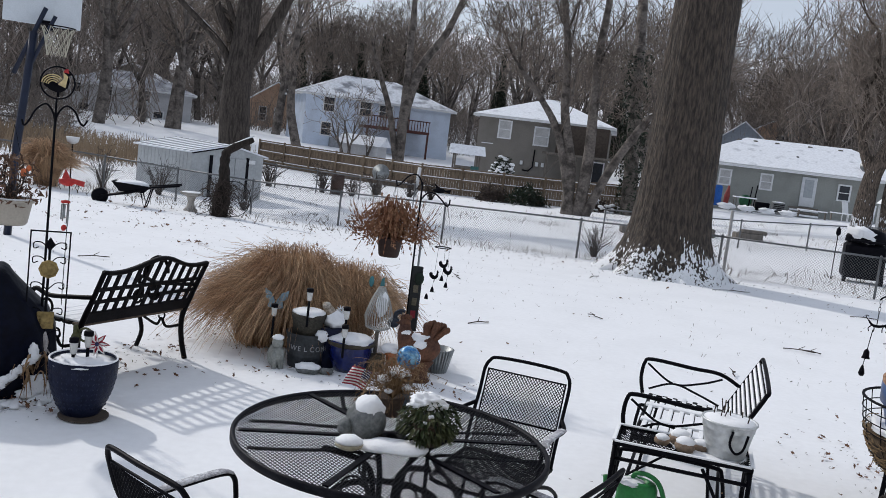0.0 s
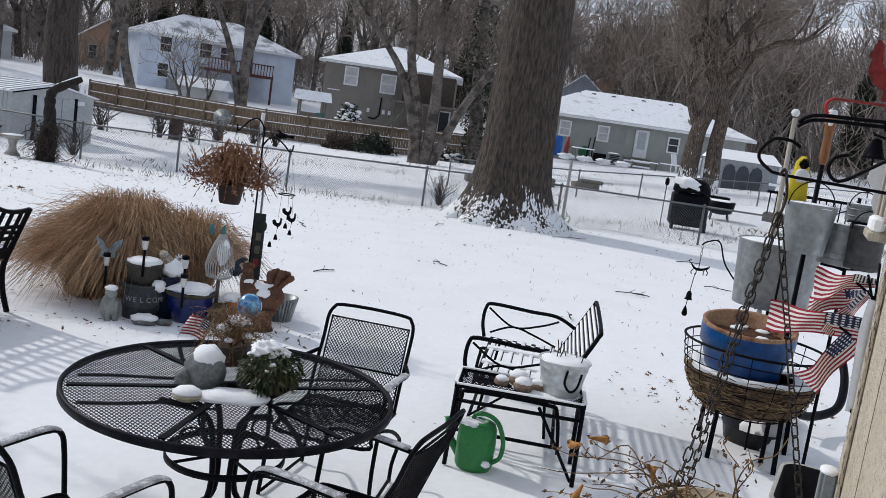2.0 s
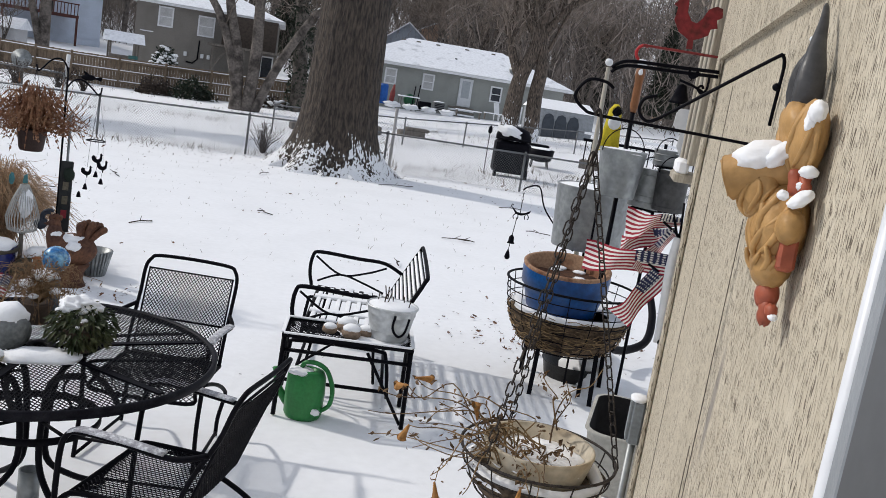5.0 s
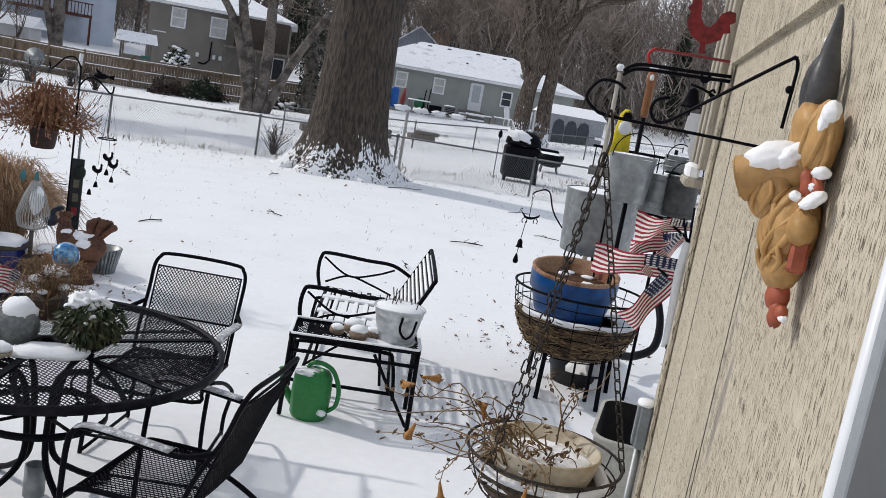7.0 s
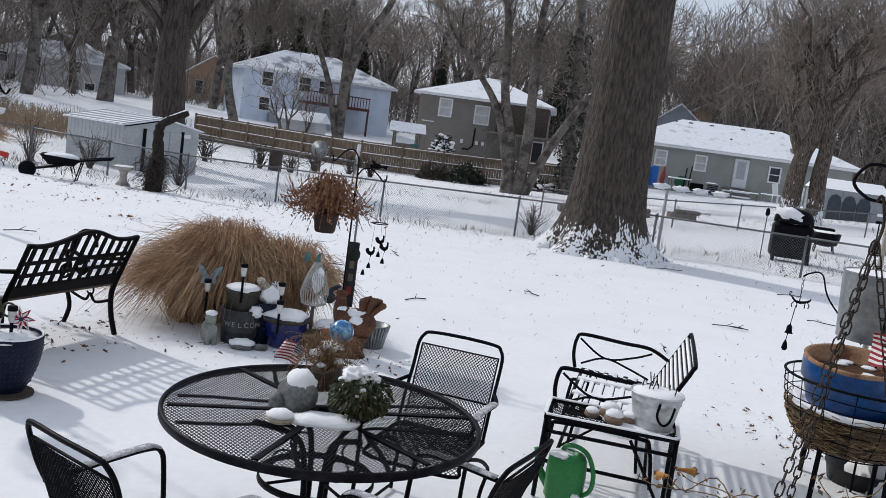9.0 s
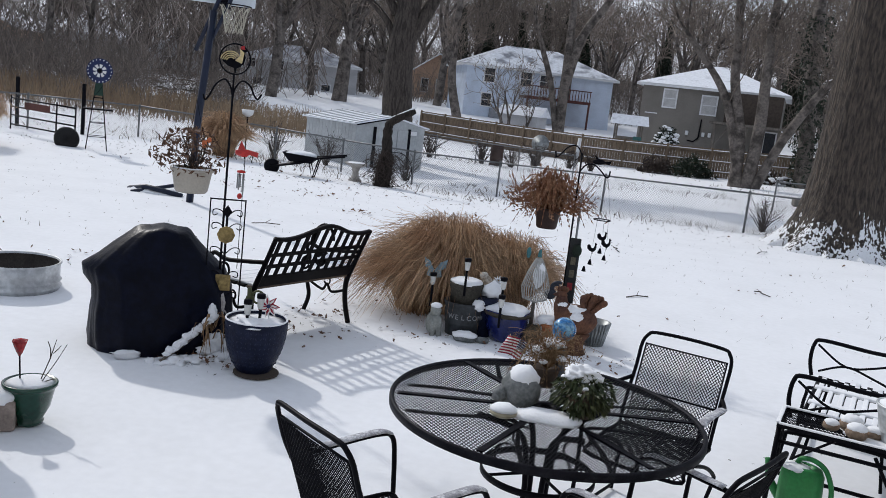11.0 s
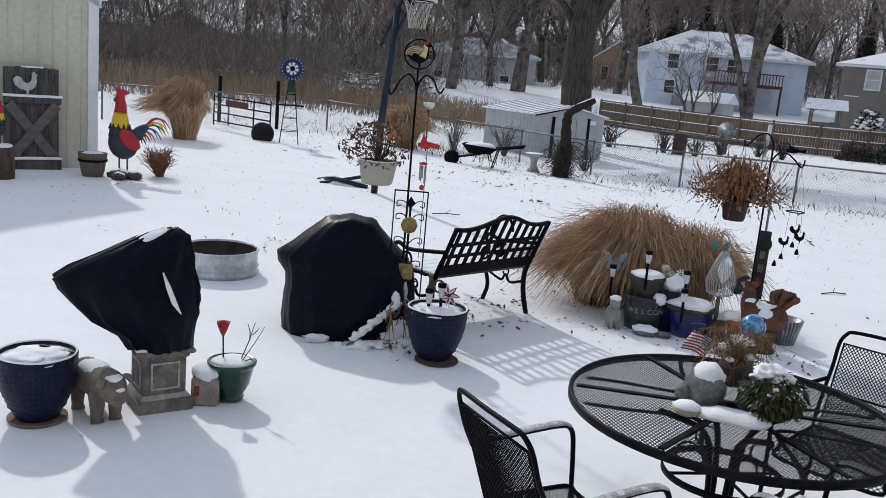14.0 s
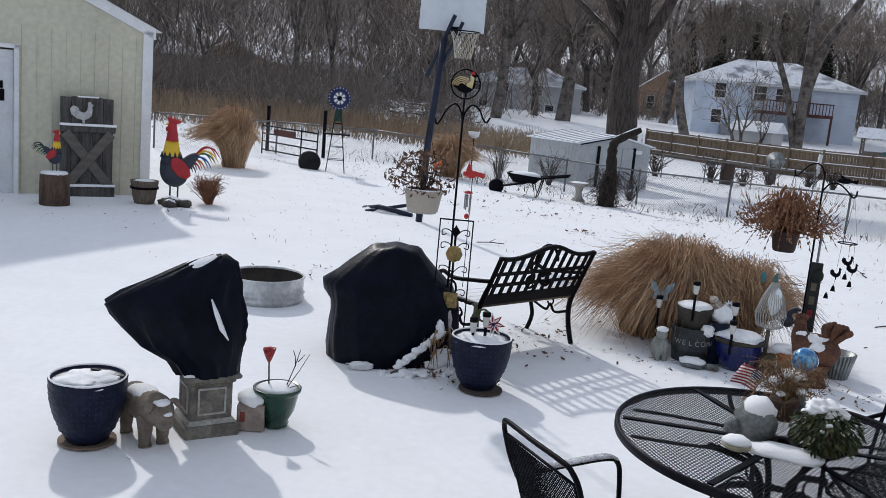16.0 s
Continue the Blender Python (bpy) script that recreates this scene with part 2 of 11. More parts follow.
gx = np.concatenate([-spread(90, 0.1, 900)[:0:-1], spread(90, 0.1, 900)])
gy = np.concatenate([-spread(40, 0.1, 500)[:0:-1], spread(120, 0.1, 1200)])
gs = Shape()
verts = []
for yy in gy:
    for xx in gx:
        r = math.hypot(xx, yy)
        lump = 0.0
        if r < 60:
            lump = 0.012 * noise.noise(Vector((xx * 1.3, yy * 1.3, 0))) + 0.02 * noise.noise(Vector((xx * 0.35, yy * 0.35, 4)))
        verts.append((float(xx), float(yy), ground(float(xx), float(yy)) + lump))
nx, ny = len(gx), len(gy)
faces = [(j * nx + i, j * nx + i + 1, (j + 1) * nx + i + 1, (j + 1) * nx + i) for j in range(ny - 1) for i in range(nx - 1)]
gs.add(verts, faces, True)
solid("ground", gs, SNOW, "snow-covered back yard and fields rising to wooded hills", "ground", kind="structure")


# ---- trees ----
def grow(trunk, twigs, p, d, length, r, depth, rnd, thin, up=0.12, kids=3):
    """One limb with its branches; thick wood goes into trunk, thin into twigs."""
    steps = 4 if depth > 2 else 3 if depth > 0 else 2
    pts, rs = [p.copy()], [r]
    for i in range(steps):
        d = (d + Vector((rnd.uniform(-1, 1), rnd.uniform(-1, 1), rnd.uniform(-0.6, 0.9))) * 0.2 + Vector((0, 0, up))).normalized()
        p = p + d * (length / steps)
        pts.append(p.copy())
        rs.append(max(thin, r * (1 - 0.5 * (i + 1) / steps)))
    (trunk if r > thin * 3.2 else twigs).tube(pts, rs, 7 if r > 0.15 else 5 if r > thin * 3.2 else 3, caps=False)
    if depth == 0:
        return
    for k in range(kids + (1 if rnd.random() < 0.4 else 0)):
        i = steps if k == 0 else rnd.randint(1, steps)
        a = rnd.uniform(0, 6.28)
        side = d.orthogonal().normalized()
        side = Matrix.Rotation(a, 3, d) @ side
        nd = (d * rnd.uniform(0.5, 0.9) + side * rnd.uniform(0.5, 1.0)).normalized()
        grow(trunk, twigs, pts[i], nd, length * rnd.uniform(0.55, 0.8), rs[i] * rnd.uniform(0.5, 0.72), depth - 1, rnd, thin, up, kids)


def bare_tree(seed, height, r, label, m, stems=1, depth=5, thin=0.016, bark=None, low=0.35, kids=3):
    rnd = random.Random(seed)
    t = thing("tree", m, label, "tree")
    trunk, twigs = Shape(), Shape()
    for s in range(stems):
        p, d = Vector((rnd.uniform(-0.3, 0.3) * (stems > 1), rnd.uniform(-0.3, 0.3) * (stems > 1), -0.3)), Vector((rnd.uniform(-0.12, 0.12) * stems, rnd.uniform(-0.12, 0.12) * stems, 1)).normalized()
        top = p + d * height * low
        trunk.tube([p, p + d * 0.5, (p + top) / 2 + Vector((rnd.uniform(-0.1, 0.1), 0, 0)), top], [r * 1.35, r * 1.05, r * 0.95, r * 0.85], 10, caps=False)
        for k in range(3):
            nd = (d + Vector((rnd.uniform(-0.7, 0.7), rnd.uniform(-0.7, 0.7), 0.25))).normalized()
            grow(trunk, twigs, top - d * height * low * rnd.uniform(0, 0.25), nd, height * 0.3, r * rnd.uniform(0.5, 0.7), depth - 1, rnd, thin, kids=kids)
    part("trunk", trunk, bark or BARK_FAR_HAZE, t)
    part("crown", twigs, TWIG, t, "bare leafless twigs")
    return t


def limb_tree(name, label, limbs, seed, bark, thin=0.014, depth=4, twig_len=0.22, sub=4):
    """A tree with given limbs, each a list of points with the radius at its foot and top, which bear branches of their own."""
    rnd = random.Random(seed)
    x, y, z = limbs[0][0][0]
    t = thing(name, Matrix.Translation((x, y, z)), label, "tree")
    trunk, twigs, snow = Shape(), Shape(), Shape()
    o = Vector((x, y, z))
    for pts, r0, r1 in limbs:
        line = spline([Vector(p) - o for p in pts], 5)
        k = len(line)
        trunk.tube(line, [r0 + (r1 - r0) * i / (k - 1) for i in range(k)], 10, caps=False)
        if abs(line[-1].x - line[0].x) > 0.35 * abs(line[-1].z - line[0].z):
            ri = [r0 + (r1 - r0) * i / (k - 1) for i in range(k)]
            a, b = int(k * 0.15), int(k * (0.75 + 0.2 * rnd.random()))
            snow.tube([line[i] + Vector((0, 0, ri[i] * 0.75)) for i in range(a, b)], [ri[i] * rnd.uniform(0.3, 0.62) for i in range(a, b)], 6)
        total = sum((line[i + 1] - line[i]).length for i in range(k - 1))
        for i in range(sub):
            q = k - 1 if i < 2 else rnd.randint(int(k * 0.45), k - 1)
            d = (line[q] - line[max(q - 1, 0)]).normalized()
            nd = (d * rnd.uniform(0.6, 1) + Vector((rnd.uniform(-1, 1), rnd.uniform(-1, 1), rnd.uniform(0, 0.6)))).normalized()
            rr = (r0 + (r1 - r0) * q / (k - 1)) * (rnd.uniform(0.5, 0.8) if i < 2 else rnd.uniform(0.18, 0.4))
            grow(trunk, twigs, line[q], nd, max(1.2, total * twig_len * rnd.uniform(0.8, 1.3)), rr, depth, rnd, thin)
    part("trunk", trunk, bark, t)
    if snow.v:
        part("limb_snow", snow, SNOWCAP, t, "snow lying along the limbs")
    part("crown", twigs, TWIG, t, "bare leafless twigs")
    return t


def snow_bark(name, low, tone=1.0):
    """Bark with snow driven into its furrows up to a height."""
    m = bpy.data.materials.new(name)
    m.use_nodes = True
    N, L = m.node_tree.nodes, m.node_tree.links
    b = N["Principled BSDF"]
    tc, mp = N.new("ShaderNodeTexCoord"), N.new("ShaderNodeMapping")
    mp.inputs["Scale"].default_value = (8.0, 8.0, 1.5)
    L.new(tc.outputs["Object"], mp.inputs[0])
    n1, n2 = N.new("ShaderNodeTexNoise"), N.new("ShaderNodeTexNoise")
    n1.inputs["Scale"].default_value, n2.inputs["Scale"].default_value = 3.2, 1.6
    n1.inputs["Detail"].default_value = 8
    L.new(mp.outputs[0], n1.inputs["Vector"])
    L.new(tc.outputs["Object"], n2.inputs["Vector"])
    cr = N.new("ShaderNodeValToRGB")
    cr.color_ramp.elements[0].position, cr.color_ramp.elements[0].color = 0.36, (0.02, 0.016, 0.013, 1)
    cr.color_ramp.elements[1].position, cr.color_ramp.elements[1].color = 0.66, (0.115 * tone, 0.088 * tone, 0.068 * tone, 1)
    L.new(n1.outputs["Fac"], cr.inputs[0])
    sep = N.new("ShaderNodeSeparateXYZ")
    L.new(tc.outputs["Object"], sep.inputs[0])
    hgt = N.new("ShaderNodeMapRange")
    hgt.inputs[1].default_value, hgt.inputs[2].default_value, hgt.inputs[3].default_value, hgt.inputs[4].default_value = 0.0, low, 0.16, -0.34 if tone < 1 else -0.24
    L.new(sep.outputs[2], hgt.inputs[0])
    mp3 = N.new("ShaderNodeMapping")
    mp3.inputs["Scale"].default_value = (22, 22, 5.5)
    L.new(tc.outputs["Object"], mp3.inputs[0])
    n3 = N.new("ShaderNodeTexNoise")
    n3.inputs["Scale"].default_value, n3.inputs["Detail"].default_value = 0.95, 7
    L.new(mp3.outputs[0], n3.inputs["Vector"])
    add = N.new("ShaderNodeMath")
    drift = N.new("ShaderNodeMapRange")
    drift.inputs[1].default_value, drift.inputs[2].default_value, drift.inputs[3].default_value, drift.inputs[4].default_value = 0.35, 0.65, -0.12, 0.12
    L.new(n2.outputs["Fac"], drift.inputs[0])
    both = N.new("ShaderNodeMath")
    L.new(hgt.outputs[0], both.inputs[0])
    L.new(drift.outputs[0], both.inputs[1])
    L.new(n3.outputs["Fac"], add.inputs[0])
    L.new(both.outputs[0], add.inputs[1])
    thr = N.new("ShaderNodeMapRange")
    thr.inputs[1].default_value, thr.inputs[2].default_value = 0.53, 0.57
    L.new(add.outputs[0], thr.inputs[0])
    mix = N.new("ShaderNodeMix")
    mix.data_type = "RGBA"
    L.new(thr.outputs[0], mix.inputs[0])
    L.new(cr.outputs[0], mix.inputs[6])
    mix.inputs[7].default_value = (0.86, 0.87, 0.89, 1)
    L.new(mix.outputs[2], b.inputs["Base Color"])
    b.inputs["Roughness"].default_value = 0.9
    bp = N.new("ShaderNodeBump")
    bp.inputs["Strength"].default_value, bp.inputs["Distance"].default_value = 1.0, 0.05
    L.new(n1.outputs["Fac"], bp.inputs["Height"])
    L.new(bp.outputs[0], b.inputs["Normal"])
    return m


BARK_OAK = snow_bark("oak_bark_with_snow", 1.25, 0.75)
BARK_R = snow_bark("bark_snowy", 2.5, 1.45)

# the great trunk by the fence
oak = thing("oak_tree", Matrix.Translation((4.66, 18.48, -0.02)), "huge furrowed tree trunk with snow driven against its flared roots", "tree")
ts = Shape()
nseg = 72
vs, fs = [], []
heights = [-0.25, 0.0, 0.12, 0.25, 0.4, 0.6, 0.85, 1.15, 1.5, 2.0, 2.7, 3.5, 4.5, 5.6, 6.8, 8.0]
for i, z in enumerate(heights):
    flare = 0.52 * math.exp(-max(z, 0) / 0.42)
    base = 0.735 - 0.018 * z + 0.12 * math.exp(-z / 1.6)
    for j in range(nseg):
        a = 2 * math.pi * j / nseg
        lobes = 0.5 + 0.5 * math.sin(5 * a + 0.7) * (0.6 + 0.4 * math.sin(2 * a + 1.0))
        furrow = 0.022 * math.sin(23 * a + 2.0 * noise.noise(Vector((a, z * 0.6, 0)))) + 0.02 * noise.noise(Vector((math.cos(a) * 6, math.sin(a) * 6, z * 0.8)))
        r = base + flare * (0.35 + 1.15 * lobes) + furrow
        vs.append((r * math.cos(a) + 0.015 * z, r * math.sin(a), z))
for i in range(len(heights) - 1):
    for j in range(nseg):
        fs.append((i * nseg + j, i * nseg + (j + 1) % nseg, (i + 1) * nseg + (j + 1) % nseg, (i + 1) * nseg + j))
ts.add(vs, fs, True)
rnd = random.Random(5)
tw = Shape()
# unseen crown, its limbs added and spread wide to dim the yard's snow
for k in range(8):
    a = k * 0.79
    grow(ts, tw, Vector((0.12 + 0.3 * math.cos(a), 0.3 * math.sin(a), 7.6)), Vector((math.cos(a), math.sin(a), 0.45 + 0.3 * (k % 2))).normalized(), 5.2, 0.3, 4, rnd, 0.016)
part("trunk", ts, BARK_OAK, oak)
part("crown", tw, TWIG, oak, "bare leafless twigs")
rs_ = Shape()
for k in range(7):
    a = radians(-170 + 27 * k)
    l = rnd.uniform(1.25, 1.75)
    pts = [(0.75 * math.cos(a), 0.75 * math.sin(a), 0.22), (1.1 * math.cos(a), 1.1 * math.sin(a), 0.08), (l * math.cos(a + 0.1), l * math.sin(a + 0.1), -0.03)]
    rs_.tube(spline(pts, 4), [0.16, 0.14, 0.12, 0.1, 0.09, 0.08, 0.07, 0.06, 0.05], 8)
part("root", rs_, BARK_OAK, oak, "snow-dusted roots")

limb_tree("multi_stemmed_tree", "bare grey tree with several leaning stems and a long diagonal limb", [
    ([(6.67, 48.0, -1.0), (6.04, 48.1, 1.73), (5.31, 48.2, 3.78), (4.36, 48.3, 5.19), (2.92, 48.4, 6.84)], 0.3, 0.12),
    ([(6.4, 48.1, -1.0), (6.34, 48.1, 1.76), (5.63, 48.2, 4.73), (5.38, 48.2, 7.72), (4.83, 48.3, 10.64)], 0.33, 0.15),
    ([(6.97, 47.9, -1.0), (7.19, 48.0, 2.18), (7.11, 48.0, 4.91), (7.0, 48.0, 7.89), (7.17, 48.0, 10.87)], 0.36, 0.16),
    ([(7.3, 47.8, -0.9), (8.41, 47.8, 2.02), (9.8, 47.5, 4.61), (10.31, 47.4, 5.12)], 0.27, 0.16),
], 3, BARK_FAR_HAZE, sub=8)
limb_tree("shade_tree", "big dark bare tree with snow-lined limbs behind the shed", [
    ([(-7.79, 32.1, -0.5), (-8.02, 32.0, 2.05), (-8.05, 32.0, 3.65), (-7.91, 32.0, 5.25), (-7.75, 32.0, 8.5)], 0.62, 0.38),
    ([(-8.3, 32.0, 3.7), (-8.63, 31.9, 4.6), (-9.58, 31.6, 5.53), (-10.62, 31.3, 6.4), (-11.6, 31.2, 6.9)], 0.15, 0.06),
    ([(-8.35, 32.0, 4.9), (-8.85, 31.9, 5.8), (-9.2, 31.7, 6.8), (-9.8, 31.6, 8.2)], 0.17, 0.08),
    ([(-7.85, 32.0, 4.0), (-7.15, 32.2, 5.31), (-6.2, 32.3, 7.5)], 0.3, 0.16),
], 8, BARK, sub=9)
limb_tree("house_tree", "bare two-stemmed tree in front of a pale blue house", [
    ([(-4.47, 71.9, -0.8), (-4.46, 71.9, 4.48), (-4.53, 71.9, 8.98), (-4.61, 71.9, 13.4)], 0.45, 0.2),
    ([(-4.68, 71.8, 0.6), (-5.59, 71.8, 4.34), (-6.57, 71.7, 6.93), (-7.21, 71.6, 8.64)], 0.28, 0.16),
    ([(-4.46, 71.9, 4.3), (-3.53, 71.9, 8.21), (-1.83, 72.0, 11.11), (-0.82, 72.0, 13.9)], 0.42, 0.2),
], 12, BARK_FAR_HAZE, sub=4)
bare_tree(71, 7.2, 0.13, "small bare yard tree before the pale blue house", Matrix.Translation((-8.0, 65.5, -0.1)), stems=2, depth=4, thin=0.014, bark=BARK_FAR_HAZE, low=0.25, kids=3)
bare_tree(74, 5.6, 0.1, "thin bare yard tree near the pale blue house deck", Matrix.Translation((-6.4, 66.5, -0.1)), stems=1, depth=4, thin=0.014, bark=BARK_FAR_HAZE, low=0.25, kids=3)
limb_tree("slender_tree", "slender bent bare tree beside the pale blue house", [([(-13.95, 78.8, 0.2), (-14.8, 78.6, 3.5), (-14.95, 78.6, 6.46), (-14.86, 78.6, 11.4)], 0.45, 0.25)], 14, BARK_FAR_HAZE, sub=6)
limb_tree("twin_tree", "twin-trunked bare tree with snow stuck to its rough bark", [
    ([(17.3, 37.2, -0.1), (17.3, 37.2, 1.59), (17.4, 37.1, 3.15), (17.83, 36.9, 4.75), (17.24, 37.2, 6.15)], 0.47, 0.22),
    ([(18.3, 36.8, 0.0), (18.15, 36.8, 2.27), (18.23, 36.8, 3.82), (17.97, 36.9, 5.28), (18.05, 36.8, 6.79)], 0.38, 0.2),
    ([(17.75, 37.0, 4.6), (18.0, 36.9, 5.2), (18.5, 36.65, 5.8), (18.92, 36.45, 6.5), (19.72, 36.0, 7.1), (20.6, 35.6, 7.3)], 0.26, 0.12),
    ([(17.4, 37.1, 3.0), (16.81, 37.4, 4.57), (16.75, 37.4, 6.31)], 0.24, 0.12),
], 21, BARK_R, thin=0.012, depth=4, sub=9, twig_len=0.35)

# an ivy-clad trunk
EVERGREEN = mat("evergreen_leaves", (0.018, 0.03, 0.016), 0.6, var=0.5, scale=1.5, fine=12, bump=0)
ivy = thing("ivy_clad_tree", Matrix.Translation((10.53, 51.9, -0.7)), "tree trunk wrapped in dark evergreen ivy", "tree")
s = Shape()
s.tube([(0, 0, -0.3), (-0.2, 0, 3), (-0.5, 0.1, 7), (-0.9, 0.2, 13)], [0.5, 0.42, 0.36, 0.28], 10)
part("trunk", s, BARK_FAR_HAZE, ivy)


def leaf_cloud(shape, rnd, place, n, size):
    """Many small leaf blades round places given by a function."""
    for i in range(n):
        p = Vector(place())
        a, b = Vector((rnd.gauss(0, 1), rnd.gauss(0, 1), rnd.gauss(0, 1))).normalized(), Vector((rnd.gauss(0, 1), rnd.gauss(0, 1), rnd.gauss(0, 1))).normalized()
        k = size * rnd.uniform(0.5, 1.3)
        shape.add([p - a * k, p + b * k * 0.4, p + a * k, p - b * k * 0.4], [(0, 1, 2, 3)])


rnd = random.Random(2)
s = Shape()


def ivy_place():
    h = rnd.uniform(0, 9.5)
    a, r = rnd.uniform(0, 6.28), rnd.uniform(0.4, 0.75 + 0.5 * abs(noise.noise(Vector((h, 0, 2)))))
    return (-0.07 * h + r * math.cos(a), r * math.sin(a), h)


leaf_cloud(s, rnd, ivy_place, 2600, 0.13)
part("ivy", s, EVERGREEN, ivy, "dark green ivy leaves")

# the woods behind: six trees, repeated
WOODS = [bare_tree(40 + k, 13 + k % 3 * 2, 0.26 + 0.05 * (k % 3), "tall bare winter tree in the woods behind the houses", Matrix.Translation((0, 400 + 20 * k, 0)), stems=1 + (k % 3 == 1), depth=5, thin=0.02, low=0.3) for k in range(6)]
rnd = random.Random(77)
spots = []
for k in range(230):
    az = radians(rnd.uniform(-58, 44))
    d = rnd.uniform(96, 235) if k < 170 else rnd.uniform(105, 150)
    spots.append((az, d))
spots += [(radians(a), d) for a, d in ((-35, 76), (-32.5, 82), (-25.5, 82), (-22, 80), (-19.5, 88), (-17.8, 84), (-11.5, 98), (-1.0, 98), (12.5, 66), (22.5, 92), (27, 88), (36, 74), (14, 90), (29.5, 100), (-47, 58), (-50, 62), (-27, 100))]
spots += [(radians(3 + 1.5 * k + rnd.uniform(-0.6, 0.6)), rnd.uniform(84, 118)) for k in range(0, 17, 3)]
for k, (az, d) in enumerate(spots):
    if radians(14) < az < radians(20) and d < 125:
        d += 50
    x, y = d * math.sin(az), d * math.cos(az)
    sc = rnd.uniform(0.9, 1.45)
    src = WOODS[k % 6]
    m = Matrix.Translation((x, y, ground(x, y) - 0.2)) @ Matrix.Rotation(rnd.uniform(0, 6.28), 4, "Z")
    if k < 6:
        src.matrix_basis = m
    else:
        ob = copy_thing(src, m)
        slim = 0.7 if az < radians(-22) else 1.0
        ob.scale = (sc * slim, sc * slim, sc * rnd.uniform(0.9, 1.15))

# dark conifers among the woods
def conifer(seed, h, m):
    r = random.Random(seed)
    t = thing("conifer", m, "dark evergreen conifer among the bare woods", "tree")
    part("trunk", Shape().tube([(0, 0, -0.3), (0, 0, h)], [0.25, 0.04], 8), BARK_FAR_HAZE, t)
    sh = Shape()

    def place():
        z = h * (0.12 + 0.88 * r.random() ** 1.2)
        rad = (h - z) * 0.26 * math.sqrt(r.random()) * (0.75 + 0.5 * noise.noise(Vector((z, seed, 0)))) + 0.1
        a = r.uniform(0, 6.28)
        return (rad * math.cos(a), rad * math.sin(a), z)

    leaf_cloud(sh, r, place, 3500, 0.34)
    part("crown", sh, EVERGREEN, t, "dark green needles")
    return t


c0 = conifer(1, 12, Matrix.Translation((-7.5, 112, ground(-7.5, 112))))
for az, d in ((-5.2, 116), (-6.6, 104), (-8.6, 112), (-2.6, 108), (-10.4, 120), (2.4, 120), (10, 112), (-26, 118), (-24, 118), (-14.5, 125), (30, 105), (34, 92)):
    x, y = d * math.sin(radians(az)), d * math.cos(radians(az))
    ob = copy_thing(c0, Matrix.Translation((x, y, ground(x, y) - 0.2)) @ Matrix.Rotation(az, 4, "Z"))
    ob.scale = (rnd.uniform(0.7, 1.1),) * 2 + (rnd.uniform(0.7, 1.1),)

# undergrowth: brush and saplings nobody could count
sh = Shape()
for k in range(9600):
    az = radians(rnd.uniform(-62, 46))
    d = 70 + 150 * rnd.random() ** 0.8 if k % 3 else rnd.uniform(100, 240)
    if az > radians(-24) and d < 100:
        d = rnd.uniform(104, 240)
    if az < radians(-24) and k % 5 < 3:
        d = rnd.uniform(46, 84)
    x, y = d * math.sin(az), d * math.cos(az)
    z = ground(x, y)
    h = rnd.uniform(1.2, 5.0) if k % 5 else rnd.uniform(5, 11)
    if az < radians(-24) and d < 86:
        h = rnd.uniform(1.0, 4.2)
        if radians(-29.6) < az < radians(-26) and rnd.random() < 0.8:
            continue
    for q in range(5 if k % 5 else 3):
        lean = Vector((rnd.gauss(0, 0.42), rnd.gauss(0, 0.42), 1)) * h * rnd.uniform(0.6, 1)
        b = Vector((x + rnd.gauss(0, 0.7), y + rnd.gauss(0, 0.7), z - 0.2))
        mid = b + lean * 0.55 + Vector((rnd.gauss(0, 0.15), 0, 0)) * h * 0.3
        sh.tube([b, mid, b + lean], [0.009 + 0.00016 * d * (1 + h / 8), 0.007 + 0.0001 * d, 0.004 + 0.00004 * d], 3, caps=False)
        for _q in range(2):
            o = b.lerp(b + lean, rnd.uniform(0.35, 0.9))
            sh.tube([o, o + Vector((rnd.gauss(0, 0.5), rnd.gauss(0, 0.5), rnd.uniform(0.1, 0.7))) * h * 0.3], 0.004 + 0.00007 * d, 3, caps=False)
BRUSH = mat("brush", (0.2, 0.168, 0.145), 0.9, var=0.3, scale=0.15, fine=3, bump=0, color2=(0.13, 0.112, 0.1), strand=0.5)
solid("undergrowth", sh, BRUSH, "brown leafless brush and saplings on the hillside", "undergrowth", kind="stuff")

